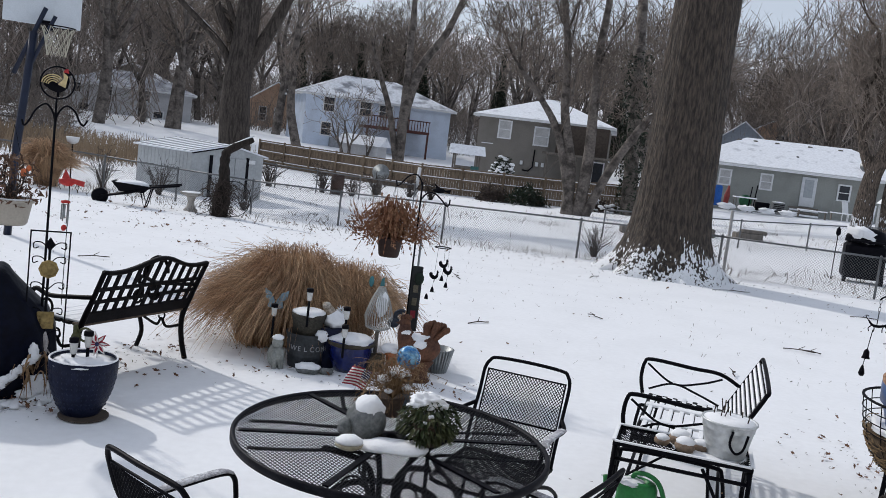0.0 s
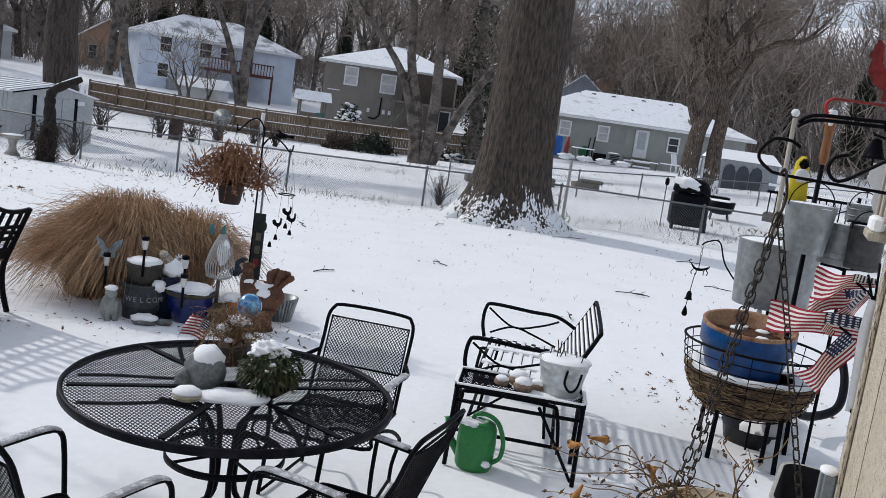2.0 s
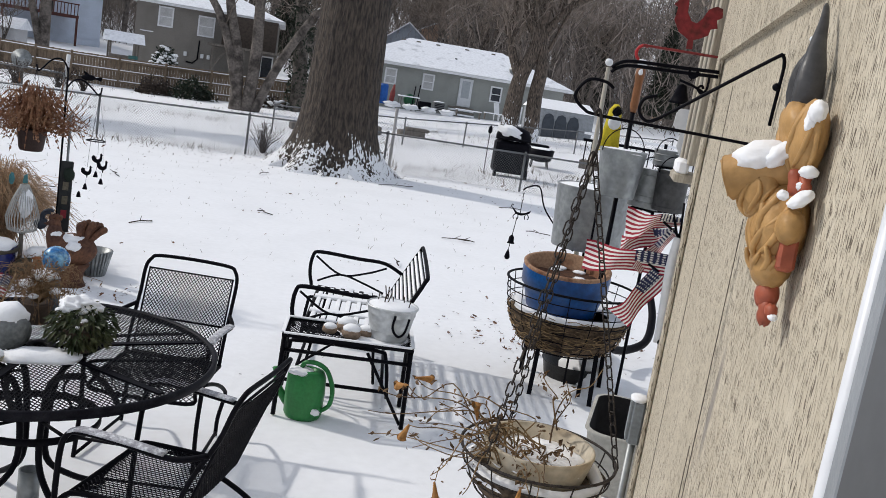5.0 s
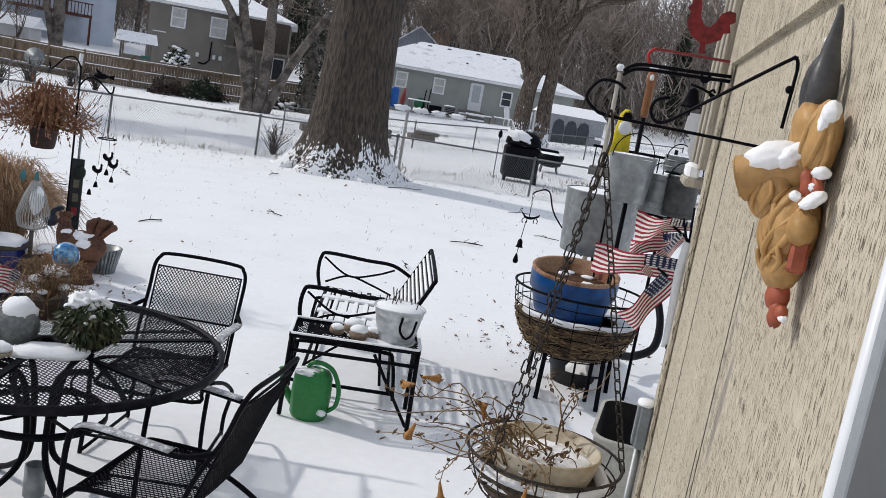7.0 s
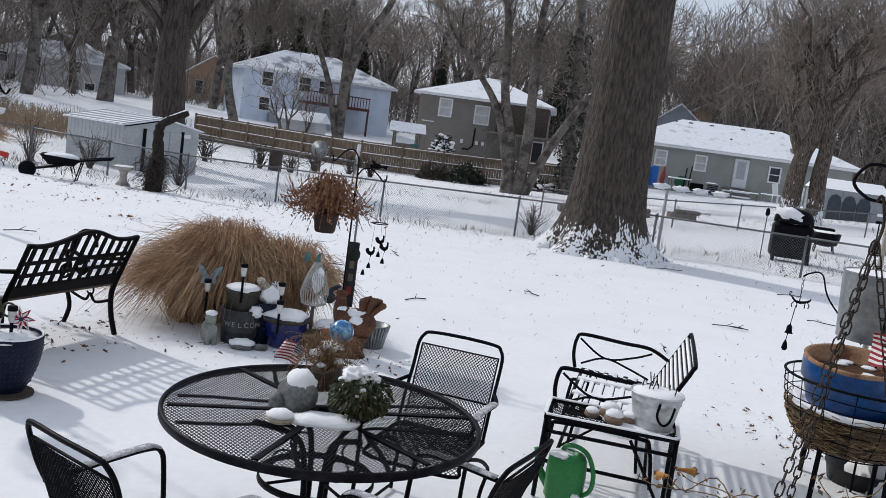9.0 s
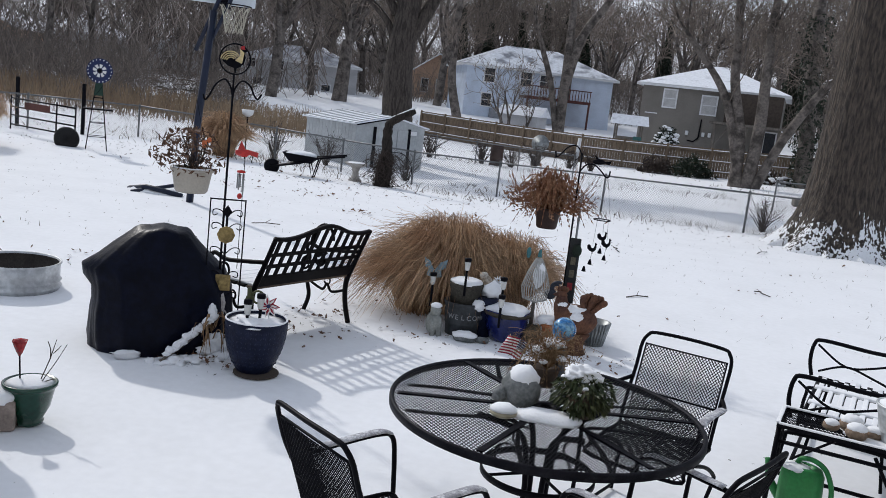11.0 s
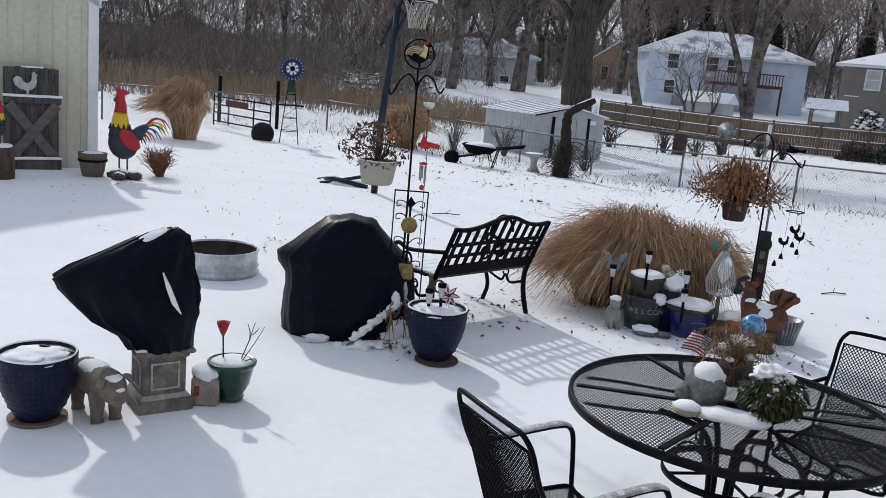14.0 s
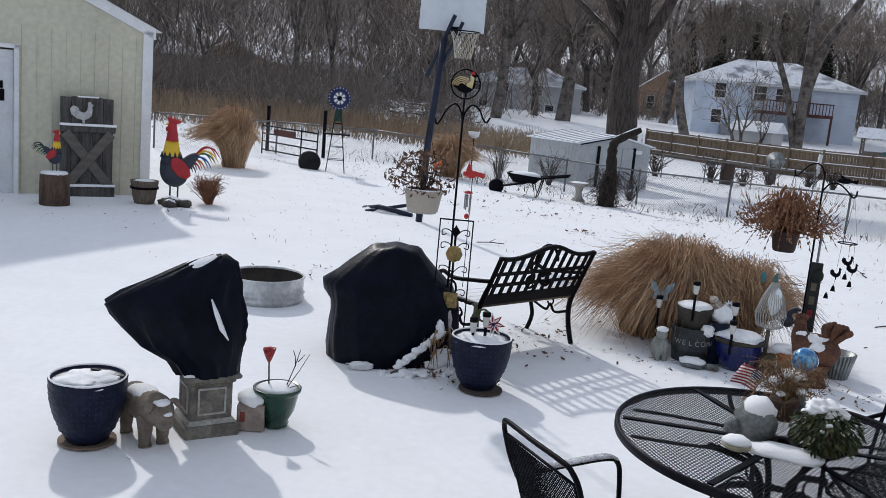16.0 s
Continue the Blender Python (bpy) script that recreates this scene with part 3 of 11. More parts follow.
# a haze of fine twigs in the crowns of the far woods
sh = Shape()
for k in range(100000):
    az = rnd.uniform(-62, 46) if k < 60000 else rnd.uniform(-62, -19) if k < 84000 else rnd.uniform(9, 46)
    left = az < -22 or k >= 60000
    d = rnd.uniform(122, 150) if k >= 84000 and az < 20 else rnd.uniform(80, 118) if k >= 60000 else rnd.uniform(112, 175) if left else rnd.uniform(116, 215)
    top = 21 if k >= 84000 and az < 24 else 13 if k >= 60000 else 21 if left else 15 + 5 * noise.noise(Vector((az * 0.22, 0, 7)))
    h = top * rnd.random() ** (0.8 if left else 1.15)
    if noise.noise(Vector((az * 0.55, h * 0.3, d * 0.01))) + rnd.uniform(-0.5, 0.5) < (-0.3 if left else -0.05):
        continue
    x, y = d * math.sin(radians(az)), d * math.cos(radians(az))
    o = Vector((x, y, ground(x, y) + h))
    u = Vector((rnd.gauss(0, 0.75), rnd.gauss(0, 0.4), rnd.gauss(0.75, 0.5))).normalized() * rnd.uniform(0.7, 2.6)
    w = Vector((math.cos(radians(az)), -math.sin(radians(az)), 0)) * rnd.uniform(0.016, 0.05)
    w = w - u.normalized() * w.dot(u.normalized())
    bend = Vector((rnd.gauss(0, 0.18), 0, rnd.gauss(0, 0.18)))
    sh.add([o - u - w, o - u + w, o + bend + w * 0.8, o + u, o + bend - w * 0.8], [(0, 1, 2, 4), (4, 2, 3)])
solid("far_twigs", sh, mat("far_twig", (0.25, 0.212, 0.185), 0.9, var=0.3, scale=0.1, fine=2, bump=0, color2=(0.13, 0.112, 0.1), strand=0.5), "hazy mass of fine bare twigs over the wooded hill", "woods", kind="stuff")

# tall dry weeds beyond the back fence
sh = Shape()
for k in range(8200):
    az, d = radians(rnd.uniform(-50, -12.5)), rnd.uniform(36, 64)
    x, y = d * math.sin(az), d * math.cos(az)
    z = ground(x, y)
    h = rnd.uniform(0.4, 1.3)
    b = Vector((x, y, z - 0.05))
    e = b + Vector((rnd.gauss(0, 0.22), rnd.gauss(0, 0.22), 1)) * h
    sh.tube([b, (b + e) / 2 + Vector((rnd.gauss(0, 0.05), 0, 0)), e], [0.016, 0.013, 0.01], 3, caps=False)
solid("tall_weeds", sh, mat("weeds", (0.27, 0.2, 0.13), 0.8, var=0.3, scale=0.3, fine=5, bump=0, color2=(0.17, 0.12, 0.08)), "tall dry tan weeds standing in snow beyond the fence", "weeds", kind="stuff")


# brown leaf litter under the left-hand woods
sh = Shape()
for k in range(5200):
    az, d = radians(rnd.uniform(-64, -23)), 46 + 60 * rnd.random() ** 1.3
    x, y = d * math.sin(az), d * math.cos(az)
    z = ground(x, y) + 0.05
    a, q = rnd.uniform(0, 6.28), rnd.uniform(0.15, 0.55)
    u, w = Vector((math.cos(a), math.sin(a), 0.12)) * q, Vector((-math.sin(a), math.cos(a), 0.12)) * q * rnd.uniform(0.4, 1)
    o = Vector((x, y, z))
    sh.add([o - u, o - u * 0.3 - w, o + u * 0.7 - w * 0.6, o + u, o + u * 0.2 + w, o - u * 0.6 + w * 0.7], [(0, 1, 2, 3, 4, 5)])
solid("leaf_litter", sh, mat("litter_brown", (0.13, 0.095, 0.07), 0.95, var=0.3, scale=0.3, fine=6, bump=0), "brown leaf litter showing through snow under the woods", "leaf litter", kind="stuff")


# ---- houses across the way ----
SHINGLE_SNOW = mat("roof_snow", (0.82, 0.84, 0.88), 0.7, var=0.12, scale=1.2, fine=6, bump=0.3, color2=(0.5, 0.52, 0.56), mix=(0.58, 0.75))
THIN_SNOW = mat("roof_thin_snow", (0.3, 0.31, 0.34), 0.8, var=0.25, scale=0.9, fine=5, bump=0.3, color2=(0.62, 0.64, 0.68), mix=(0.45, 0.68))
PANE = mat("dark_glass", (0.03, 0.035, 0.045), 0.12, var=0.3, scale=2, fine=10, bump=0)
BLIND = mat("blind", (0.5, 0.5, 0.5), 0.6, var=0.15, scale=2, fine=20, bump=0.1)


def siding(name, color, groove=0.2, horizontal=False):
    m = mat(name, color, 0.75, var=0.12, scale=0.8, fine=12, bump=0)
    N, L = m.node_tree.nodes, m.node_tree.links
    tc = N.new("ShaderNodeTexCoord")
    w = N.new("ShaderNodeTexWave")
    w.bands_direction = "Z" if horizontal else "X"
    w.wave_profile = "SAW"
    w.inputs["Scale"].default_value = 1 / groove / 3.1416 * 0.5
    L.new(tc.outputs["Object"], w.inputs["Vector"])
    bp = N.new("ShaderNodeBump")
    bp.inputs["Strength"].default_value, bp.inputs["Distance"].default_value = 0.7, 0.02
    L.new(w.outputs["Fac"], bp.inputs["Height"])
    L.new(bp.outputs[0], N["Principled BSDF"].inputs["Normal"])
    return m


def window(parent, x, z, w, h, y=0.0, mid=True, frame_mat=None, glass=None, name="window"):
    """A window on the plane y, facing -y, under a house."""
    fr = Shape()
    t = 0.11
    for cx, cz, sx, sz in ((x, z + h / 2 + t / 2, w + 2 * t, t), (x, z - h / 2 - t / 2, w + 2 * t, t), (x - w / 2 - t / 2, z, t, h), (x + w / 2 + t / 2, z, t, h)):
        fr.box((cx, y - 0.04, cz), (sx, 0.1, sz))
    if mid:
        fr.box((x, y - 0.035, z), (w, 0.06, 0.06))
    wo = part(name, fr, frame_mat or WHITE, parent)
    part("pane", Shape().box((x, y - 0.012, z + h / 4), (w, 0.02, h / 2)).box((x, y - 0.014, z - h / 4), (w, 0.02, h / 2)), glass or PANE, wo)
    return wo


def house(label, m, w, d, h, rise, wall_mat, hip=True, over=0.5, roof_mat=None):
    """A house: x along its front, which faces -y at y=0; the wall starts 1 m under ground."""
    t = thing("house", m, label, "house")
    s = Shape()
    s.box((0, d / 2, h / 2 - 0.5), (w, d, h + 1.0))
    if not hip:
        s.add([(-w / 2, 0.01, h), (w / 2, 0.01, h), (0, 0.01, h + rise), (-w / 2, d - 0.01, h), (w / 2, d - 0.01, h), (0, d - 0.01, h + rise)], [(0, 1, 2), (4, 3, 5)])
    part("wall", s, wall_mat, t)
    r = Shape()
    o = over
    th = 0.16
    if hip:
        a = min(d / 2, w / 2 - 0.3)
        top = [(-w / 2 + a, d / 2, h + rise), (w / 2 - a, d / 2, h + rise)]
        for dz in (0, th):
            n = len(r.v)
            r.add([(-w / 2 - o, -o, h - 0.1 + dz), (w / 2 + o, -o, h - 0.1 + dz), (w / 2 + o, d + o, h - 0.1 + dz), (-w / 2 - o, d + o, h - 0.1 + dz), (*top[0][:2], top[0][2] + dz), (*top[1][:2], top[1][2] + dz)],
                  [(0, 1, 5, 4), (1, 2, 5), (2, 3, 4, 5), (3, 0, 4)] if dz else [(3, 2, 1, 0)])
        e = [(-w / 2 - o, -o), (w / 2 + o, -o), (w / 2 + o, d + o), (-w / 2 - o, d + o)]
        part("fascia", Shape().add([(x, y, h - 0.1 + dz - 0.06) for dz in (0, th + 0.04) for x, y in e], [(i, (i + 1) % 4, (i + 1) % 4 + 4, i + 4) for i in range(4)]), WHITE, t)
    else:
        for sgn in (-1, 1):
            r.add([(0, -o, h + rise + th), (0, d + o, h + rise + th), (sgn * (w / 2 + o), d + o, h - o * rise / (w / 2) + th), (sgn * (w / 2 + o), -o, h - o * rise / (w / 2) + th),
                   (0, -o, h + rise), (0, d + o, h + rise), (sgn * (w / 2 + o), d + o, h - o * rise / (w / 2)), (sgn * (w / 2 + o), -o, h - o * rise / (w / 2))],
                  [(0, 1, 2, 3), (7, 6, 5, 4), (0, 3, 7, 4), (2, 1, 5, 6), (3, 2, 6, 7)])
    part("roof", r, roof_mat or SHINGLE_SNOW, t, "snow-covered roof")
    return t


def front(x0, y0, x1, y1, z):
    """The pose of a house whose front runs from one place to another."""
    a = math.atan2(y1 - y0, x1 - x0)
    return Matrix.Translation(((x0 + x1) / 2, (y0 + y1) / 2, z)) @ Matrix.Rotation(a, 4, "Z"), math.hypot(x1 - x0, y1 - y0)


BLUE = siding("pale_blue_siding", (0.6, 0.67, 0.78), 0.2, True)
TAUPE = siding("taupe_siding", (0.2, 0.185, 0.165), 0.4)
SAGE = siding("sage_siding", (0.29, 0.3, 0.28), 0.4)
TAN = siding("tan_brick", (0.56, 0.38, 0.27), 0.25, True)
GREYW = siding("grey_siding", (0.5, 0.5, 0.51), 0.2, True)

m, w = front(-15.0, 86.7, -0.9, 92.0, 1.0)
h1 = house("pale blue two-storey house with snow on its hip roof", m, w, 9.5, 4.8, 2.3, BLUE, roof_mat=mat("roof_patchy_snow", (0.74, 0.76, 0.8), 0.75, var=0.2, scale=0.7, fine=4, bump=0.3, color2=(0.24, 0.25, 0.28), mix=(0.5, 0.66)))
for x, z, ww, hh in ((-5.3, 1.55, 0.9, 1.2), (-5.2, 3.95, 1.0, 1.3), (-1.5, 3.95, 1.1, 1.3), (0.6, 3.9, 1.3, 1.2)):
    window(h1, x, z, ww, hh)
window(h1, 2.6, 3.4, 0.9, 2.1, mid=False, frame_mat=WOOD_GREY, name="door")
part("basement_band", Shape().box((0, -0.06, -0.1), (w, 0.1, 1.1)), BLUE, h1)
RED_DECK = mat("red_deck", (0.11, 0.045, 0.038), 0.8, var=0.3, scale=2, fine=20, bump=0.2)
dk = part("deck", Shape().box((1.2, -1.6, 2.25), (6.4, 3.0, 0.25)), RED_DECK, h1, "dark red wooden deck")
for k in range(22):
    part("baluster", Shape().box((-1.9 + k * 0.295, -3.05, 2.85), (0.06, 0.06, 0.95)), RED_DECK, dk)
part("rail", Shape().box((1.2, -3.05, 3.35), (6.4, 0.12, 0.1)), RED_DECK, dk)
for x in (-1.9, 1.2, 4.3):
    part("deck_post", Shape().box((x, -2.95, 0.7), (0.16, 0.16, 3.2)), RED_DECK, dk)
part("meter_box", Shape().rbox((-4.4, -0.5, 0.3), (1.0, 0.8, 1.0), 0.05), mat("box_grey", (0.3, 0.31, 0.33), 0.6), h1)

m, w = front(1.75, 76.0, 12.6, 74.0, 0.65)
h2 = house("taupe two-storey house with a rear deck and snowy roof", m, w, 10.0, 4.65, 2.0, TAUPE)
for x, z, ww, hh in ((-3.25, 3.6, 0.95, 1.35), (-0.1, 3.35, 1.1, 1.4)):
    window(h2, x, z, ww, hh, glass=BLIND)
# solid box, its dark brown stands for the shade inside the porch
part("porch_shade_box", Shape().box((3.4, -0.8, 3.3), (4.2, 1.6, 2.4)), mat("porch_shade", (0.07, 0.055, 0.045), 0.85), h2, "dark brown box for the shade in the covered porch")
part("porch_roof", Shape().box((3.2, -1.6, 2.05), (5.6, 3.2, 0.18)), WOOD_GREY, h2)
for x in (0.8, 3.2, 5.6):
    part("porch_post", Shape().box((x, -3.0, 0.5), (0.16, 0.16, 3.2)), WOOD_GREY, h2)
part("porch_brace", Shape().tube([(0.85, -3, 0.3), (1.9, -3, 1.9)], 0.07, 4), WOOD_GREY, h2)
window(h2, 4.9, 0.7, 0.8, 2.0, mid=False, name="patio_door")
part("vent", Shape().box((-4.6, -0.06, 2.3), (1.0, 0.12, 0.08)), WHITE, h2)
part("cable", Shape().tube([(-0.5, -0.08, 2.2), (-0.55, -0.08, 0.7), (-0.9, -0.08, 0.35), (-1.4, -0.08, 0.4)], 0.06, 5), IRON, h2)
for x in (-1.5, -0.2, 0.3):
    part("meter", Shape().rbox((x, -0.1, 1.0), (0.25, 0.2, 0.35), 0.03), WHITE, h2)

m, w = front(17.2, 66.5, 33.5, 63.0, 0.5)
h3 = house("long sage-green ranch house with thick snow on the roof", m, w, 9.0, 3.0, 2.1, SAGE, over=0.6)
for x, z, ww, hh in ((-5.39, 1.98, 0.7, 1.0), (-2.46, 1.98, 0.7, 1.0), (2.93, 1.85, 0.7, 1.0), (6.2, 1.85, 0.7, 1.0)):
    window(h3, x, z, ww, hh, glass=BLIND if x < -2 else PANE)
DOORW = mat("white_door", (0.62, 0.64, 0.66), 0.5, var=0.08, scale=3, fine=20, bump=0.03)
dr = part("storm_door", Shape().rbox((0.5, -0.06, 1.6), (1.05, 0.12, 2.15), 0.03), DOORW, h3, "white storm door")
part("door_glass", Shape().box((0.5, -0.13, 1.85), (0.62, 0.03, 1.3)), mat("storm_glass", (0.38, 0.41, 0.43), 0.2, var=0.1), dr)
for k in range(4):
    part("step", Shape().rbox((0.3, -0.35 - 0.32 * k, 0.42 - 0.17 * k), (2.0 - 0.05 * k, 0.34, 0.12), 0.02), SNOWCAP if k % 2 else WOOD_GREY, h3)
for k, x in enumerate((-4.4, -3.2, -1.6, 0.8, 3.0)):
    part("roof_vent", Shape().rbox((x, 4.0, 4.98), (0.35, 0.3, 0.2), 0.04), WOOD_GREY, h3)
for x, zz in ((-1.4, 4.05), (-0.3, 4.15)):
    part("vent_pipe", Shape().tube([(x, 1.8, 3.4), (x, 1.8, zz)], 0.1, 8), IRON, h3)
dsh = part("satellite_dish", Shape().lathe([(0.0, 0.0), (0.25, 0.04), (0.45, 0.14)], 16, m=Matrix.Rotation(radians(70), 3, "X"), c=(4.2, 0.5, 3.9)), GALV, h3, "grey satellite dish")
part("mast", Shape().tube([(4.2, 0.6, 3.2), (4.2, 0.6, 3.9)], 0.04, 6), GALV, dsh)

m, w = front(-26.5, 111.0, -19.5, 113.0, 1.7)
h4 = house("tan brick house with a front gable", m, w, 12, 3.3, 2.6, TAN, hip=False)
for x in (-1.6, 0.3, 2.0):
    window(h4, x, 1.9, 0.8, 1.6)
m, w = front(-40.6, 91.3, -28.6, 95.3, 0.3)
h5 = house("grey two-storey house behind bare trees", m, w, 9, 4.0, 1.7, GREYW, roof_mat=THIN_SNOW)
for x, z in ((-5.2, 3.6), (-2.2, 3.6), (1.6, 3.5), (4.6, 3.5), (-4.4, 1.2), (3.0, 1.2)):
    window(h5, x, z, 0.9, 1.3)
m, w = front(-54.0, 96.5, -48.6, 98.6, 0.8)
h6 = house("small white gabled house with a red porch rail", m, w, 9, 3.2, 2.0, GREYW, hip=False)
window(h6, -0.9, 1.6, 0.9, 1.8)
part("porch_rail", Shape().box((0, -1.2, 0.7), (5.0, 0.1, 0.8)), RED_DECK, h6)
m, w = front(32.5, 113.0, 38.8, 111.0, 4.6)
h7 = house("distant blue-grey house with a snowy gable", m, w, 10, 2.6, 2.6, siding("slate_siding", (0.32, 0.36, 0.42), 0.2, True), hip=False)
window(h7, 0, 1.4, 1.2, 1.2)
m, w = front(46.0, 138.0, 55.0, 134.0, 7.5)
h8 = house("far brown house on the wooded rise", m, w, 9, 3.5, 2.6, TAN, hip=False)
window(h8, -1.5, 2.0, 1.0, 1.2)
for k, (az, d) in enumerate(((-34, 128), (-39, 120), (-45, 112), (30, 140), (36, 130), (-20.5, 132))):
    x, y = d * math.sin(radians(az)), d * math.cos(radians(az))
    m, w = front(x - 5, y, x + 5, y - 1.5 * math.copysign(1, az), ground(x, y))
    hh = house("half-hidden house with a snowy roof among the trees", m, w, 9, 3.2, 2.2, (GREYW, TAN, TAUPE)[k % 3], hip=k % 2 == 0)
    window(hh, -2.2, 1.7, 1.1, 1.2)
    window(hh, 1.8, 1.7, 1.1, 1.2)


# ---- chain-link fences ----
def chain_fence(posts, height, label, mesh_step=0.062, gate=None):
    """Posts, top rail and wire fabric along a line of places; posts are parts, the fabric is one mesh."""
    f = thing("chain_link_fence", Matrix.Translation((*posts[0], ground(*posts[0]))), label, "fence")
    o = Vector((*posts[0], ground(*posts[0])))
    tops = [Vector((x, y, ground(x, y) + height)) - o for x, y in posts]
    for t in tops:
        part("post", Shape().tube([t - Vector((0, 0, height + 0.2)), t + Vector((0, 0, 0.04))], 0.026, 8).lathe([(0.03, 0.0), (0.034, 0.02), (0.02, 0.05), (0.0, 0.06)], 8, c=t), FENCE, f)
    for a, b in zip(tops, tops[1:]):
        part("rail", Shape().tube([a, b], 0.021, 6), FENCE, f)
    s = Shape()
    for a, b in zip(tops, tops[1:]):
        d = b - a
        n = max(2, int(d.length / mesh_step))
        k = int(height / mesh_step)
        for i in range(-k, n):
            for sgn in (1, -1):
                u0, u1 = (i, i + k) if sgn == 1 else (i + k, i)
                h0, h1 = 0.0, 1.0
                if u0 < 0:
                    h0 = (0 - u0) / k
                    u0 = 0
                if u1 < 0:
                    h1 = 1 - (0 - u1) / k
                    u1 = 0
                if u0 > n:
                    h0 = (u0 - n) / k
                    u0 = n
                if u1 > n:
                    h1 = 1 - (u1 - n) / k
                    u1 = n
                if h1 - h0 < 0.02:
                    continue
                p = a + d * (u0 / n) + Vector((0, 0, -height + height * h0))
                q = a + d * (u1 / n) + Vector((0, 0, -height + height * h1))
                s.tube([p, q], 0.0026, 3, caps=False)
    tagged(part("wire_mesh", s, FENCE, f), kind="stuff")
    return f


chain_fence([(-16.1, 17.1), (-14.6, 20.2), (-13.3, 23.3), (-11.3, 23.6), (-9.3, 23.7), (-7.2, 23.3), (-5.1, 22.9), (-2.78, 22.75), (-0.07, 21.6), (3.05, 20.1), (6.13, 19.6), (9.17, 18.55), (12.2, 17.5), (15.3, 16.4)], 0.88,
            "low galvanised chain-link fence along the snowy yard")
chain_fence([(5.0, 28.2), (7.2, 28.4), (9.48, 28.6), (12.02, 29.4), (14.6, 30.1), (17.4, 31.0), (20.2, 31.8), (23.0, 32.6)], 0.9, "neighbour's low chain-link fence behind the yard", 0.1)
chain_fence([(-9.5, 36.5), (-7.3, 36.8), (-5.6, 37.0), (-3.8, 37.2), (-1.5, 37.5)], 0.95, "far low chain-link fence past the shed", 0.1)
solid("white_post", Shape().tube([(6.46, 20.2, -0.2), (6.46, 20.2, 1.45)], 0.038, 10), mat("pale_post", (0.42, 0.41, 0.4), 0.7), "pale grey round post standing by the fence", "post")
solid("pale_pole", Shape().tube([(-1.9, 48.5, -1.0), (-1.8, 48.5, 0.85)], 0.1, 10), WHITE, "white post standing before the plank fence", "post")

# plank fence of the far gardens
PLANK = mat("fence_plank", (0.2, 0.15, 0.105), 0.85, var=0.3, scale=1.5, fine=14, bump=0.3, stretch=(6, 6, 1), each=0.15)
pf = thing("plank_fence", Matrix.Translation((-13.5, 61.5, -0.8)), "weathered brown plank privacy fence with snow on its rails", "fence")
line = [(-13.5, 61.5), (-1.9, 55.0), (8.2, 53.6), (13.0, 53.0)]
run = []
for a, b in zip(line, line[1:]):
    n = max(1, round(math.dist(a, b) / 2.4))
    run += [(a[0] + (b[0] - a[0]) * i / n, a[1] + (b[1] - a[1]) * i / n) for i in range(n)]
run.append(line[-1])
rnd = random.Random(9)
for (x0, y0), (x1, y1) in zip(run, run[1:]):
    o = Vector((x0 + 13.5, y0 - 61.5, ground(x0, y0) + 0.75))
    q = Vector((x1 + 13.5, y1 - 61.5, ground(x1, y1) + 0.75))
    d = q - o
    ang = Matrix.Rotation(math.atan2(d.y, d.x), 3, "Z")
    p = pf
    for k in range(16):
        c = o + d * ((k + 0.5) / 16)
        part("plank", Shape().box(c + Vector((0, 0.06, 0.85 + rnd.uniform(-0.01, 0.01))), (d.length / 16 * 0.94, 0.025, 1.75), ang), PLANK, pf)
    for h in (0.35, 0.95, 1.55):
        part("rail", Shape().box((o + q) / 2 + Vector((0, -0.01, h)), (d.length, 0.06, 0.1), ang @ Matrix.Rotation(-math.atan2(d.z, d.xy.length), 3, "Y")), PLANK, p)
        part("rail_snow", Shape().box((o + q) / 2 + Vector((0, -0.02, h + 0.075)), (d.length * 0.97, 0.07, 0.045), ang @ Matrix.Rotation(-math.atan2(d.z, d.xy.length), 3, "Y")), SNOWCAP, p)
    part("post", Shape().box(o + Vector((0, -0.05, 0.8)), (0.12, 0.12, 1.95)), PLANK, pf)

# things in the gardens between
solid("rusty_barrel", Shape().lathe([(0.3, -0.1), (0.3, 0.3), (0.32, 0.33), (0.3, 0.36), (0.3, 0.62), (0.32, 0.65), (0.3, 0.68), (0.3, 0.95), (0.27, 0.96), (0.26, 0.7)], 20), mat("rust", (0.06, 0.032, 0.024), 0.85, var=0.4), "rusty dark steel burn barrel in the snow", "barrel",
      m=Matrix.Translation((-5.17, 40.5, ground(-5.17, 40.5))))
dish = thing("old_satellite_dish", Matrix.Translation((-3.75, 46.9, ground(-3.75, 46.9))), "pale grey satellite dish on a low post", "satellite dish")
part("post", Shape().tube([(0, 0, -0.2), (0, 0, 1.0)], 0.12, 8), WOOD_GREY, dish)
part("reflector", Shape().lathe([(0.0, 0.0), (0.25, 0.03), (0.42, 0.1), (0.46, 0.14)], 20, c=(0.0, -0.1, 1.15), m=Matrix.Rotation(radians(75), 3, "X")), GALV, dish)


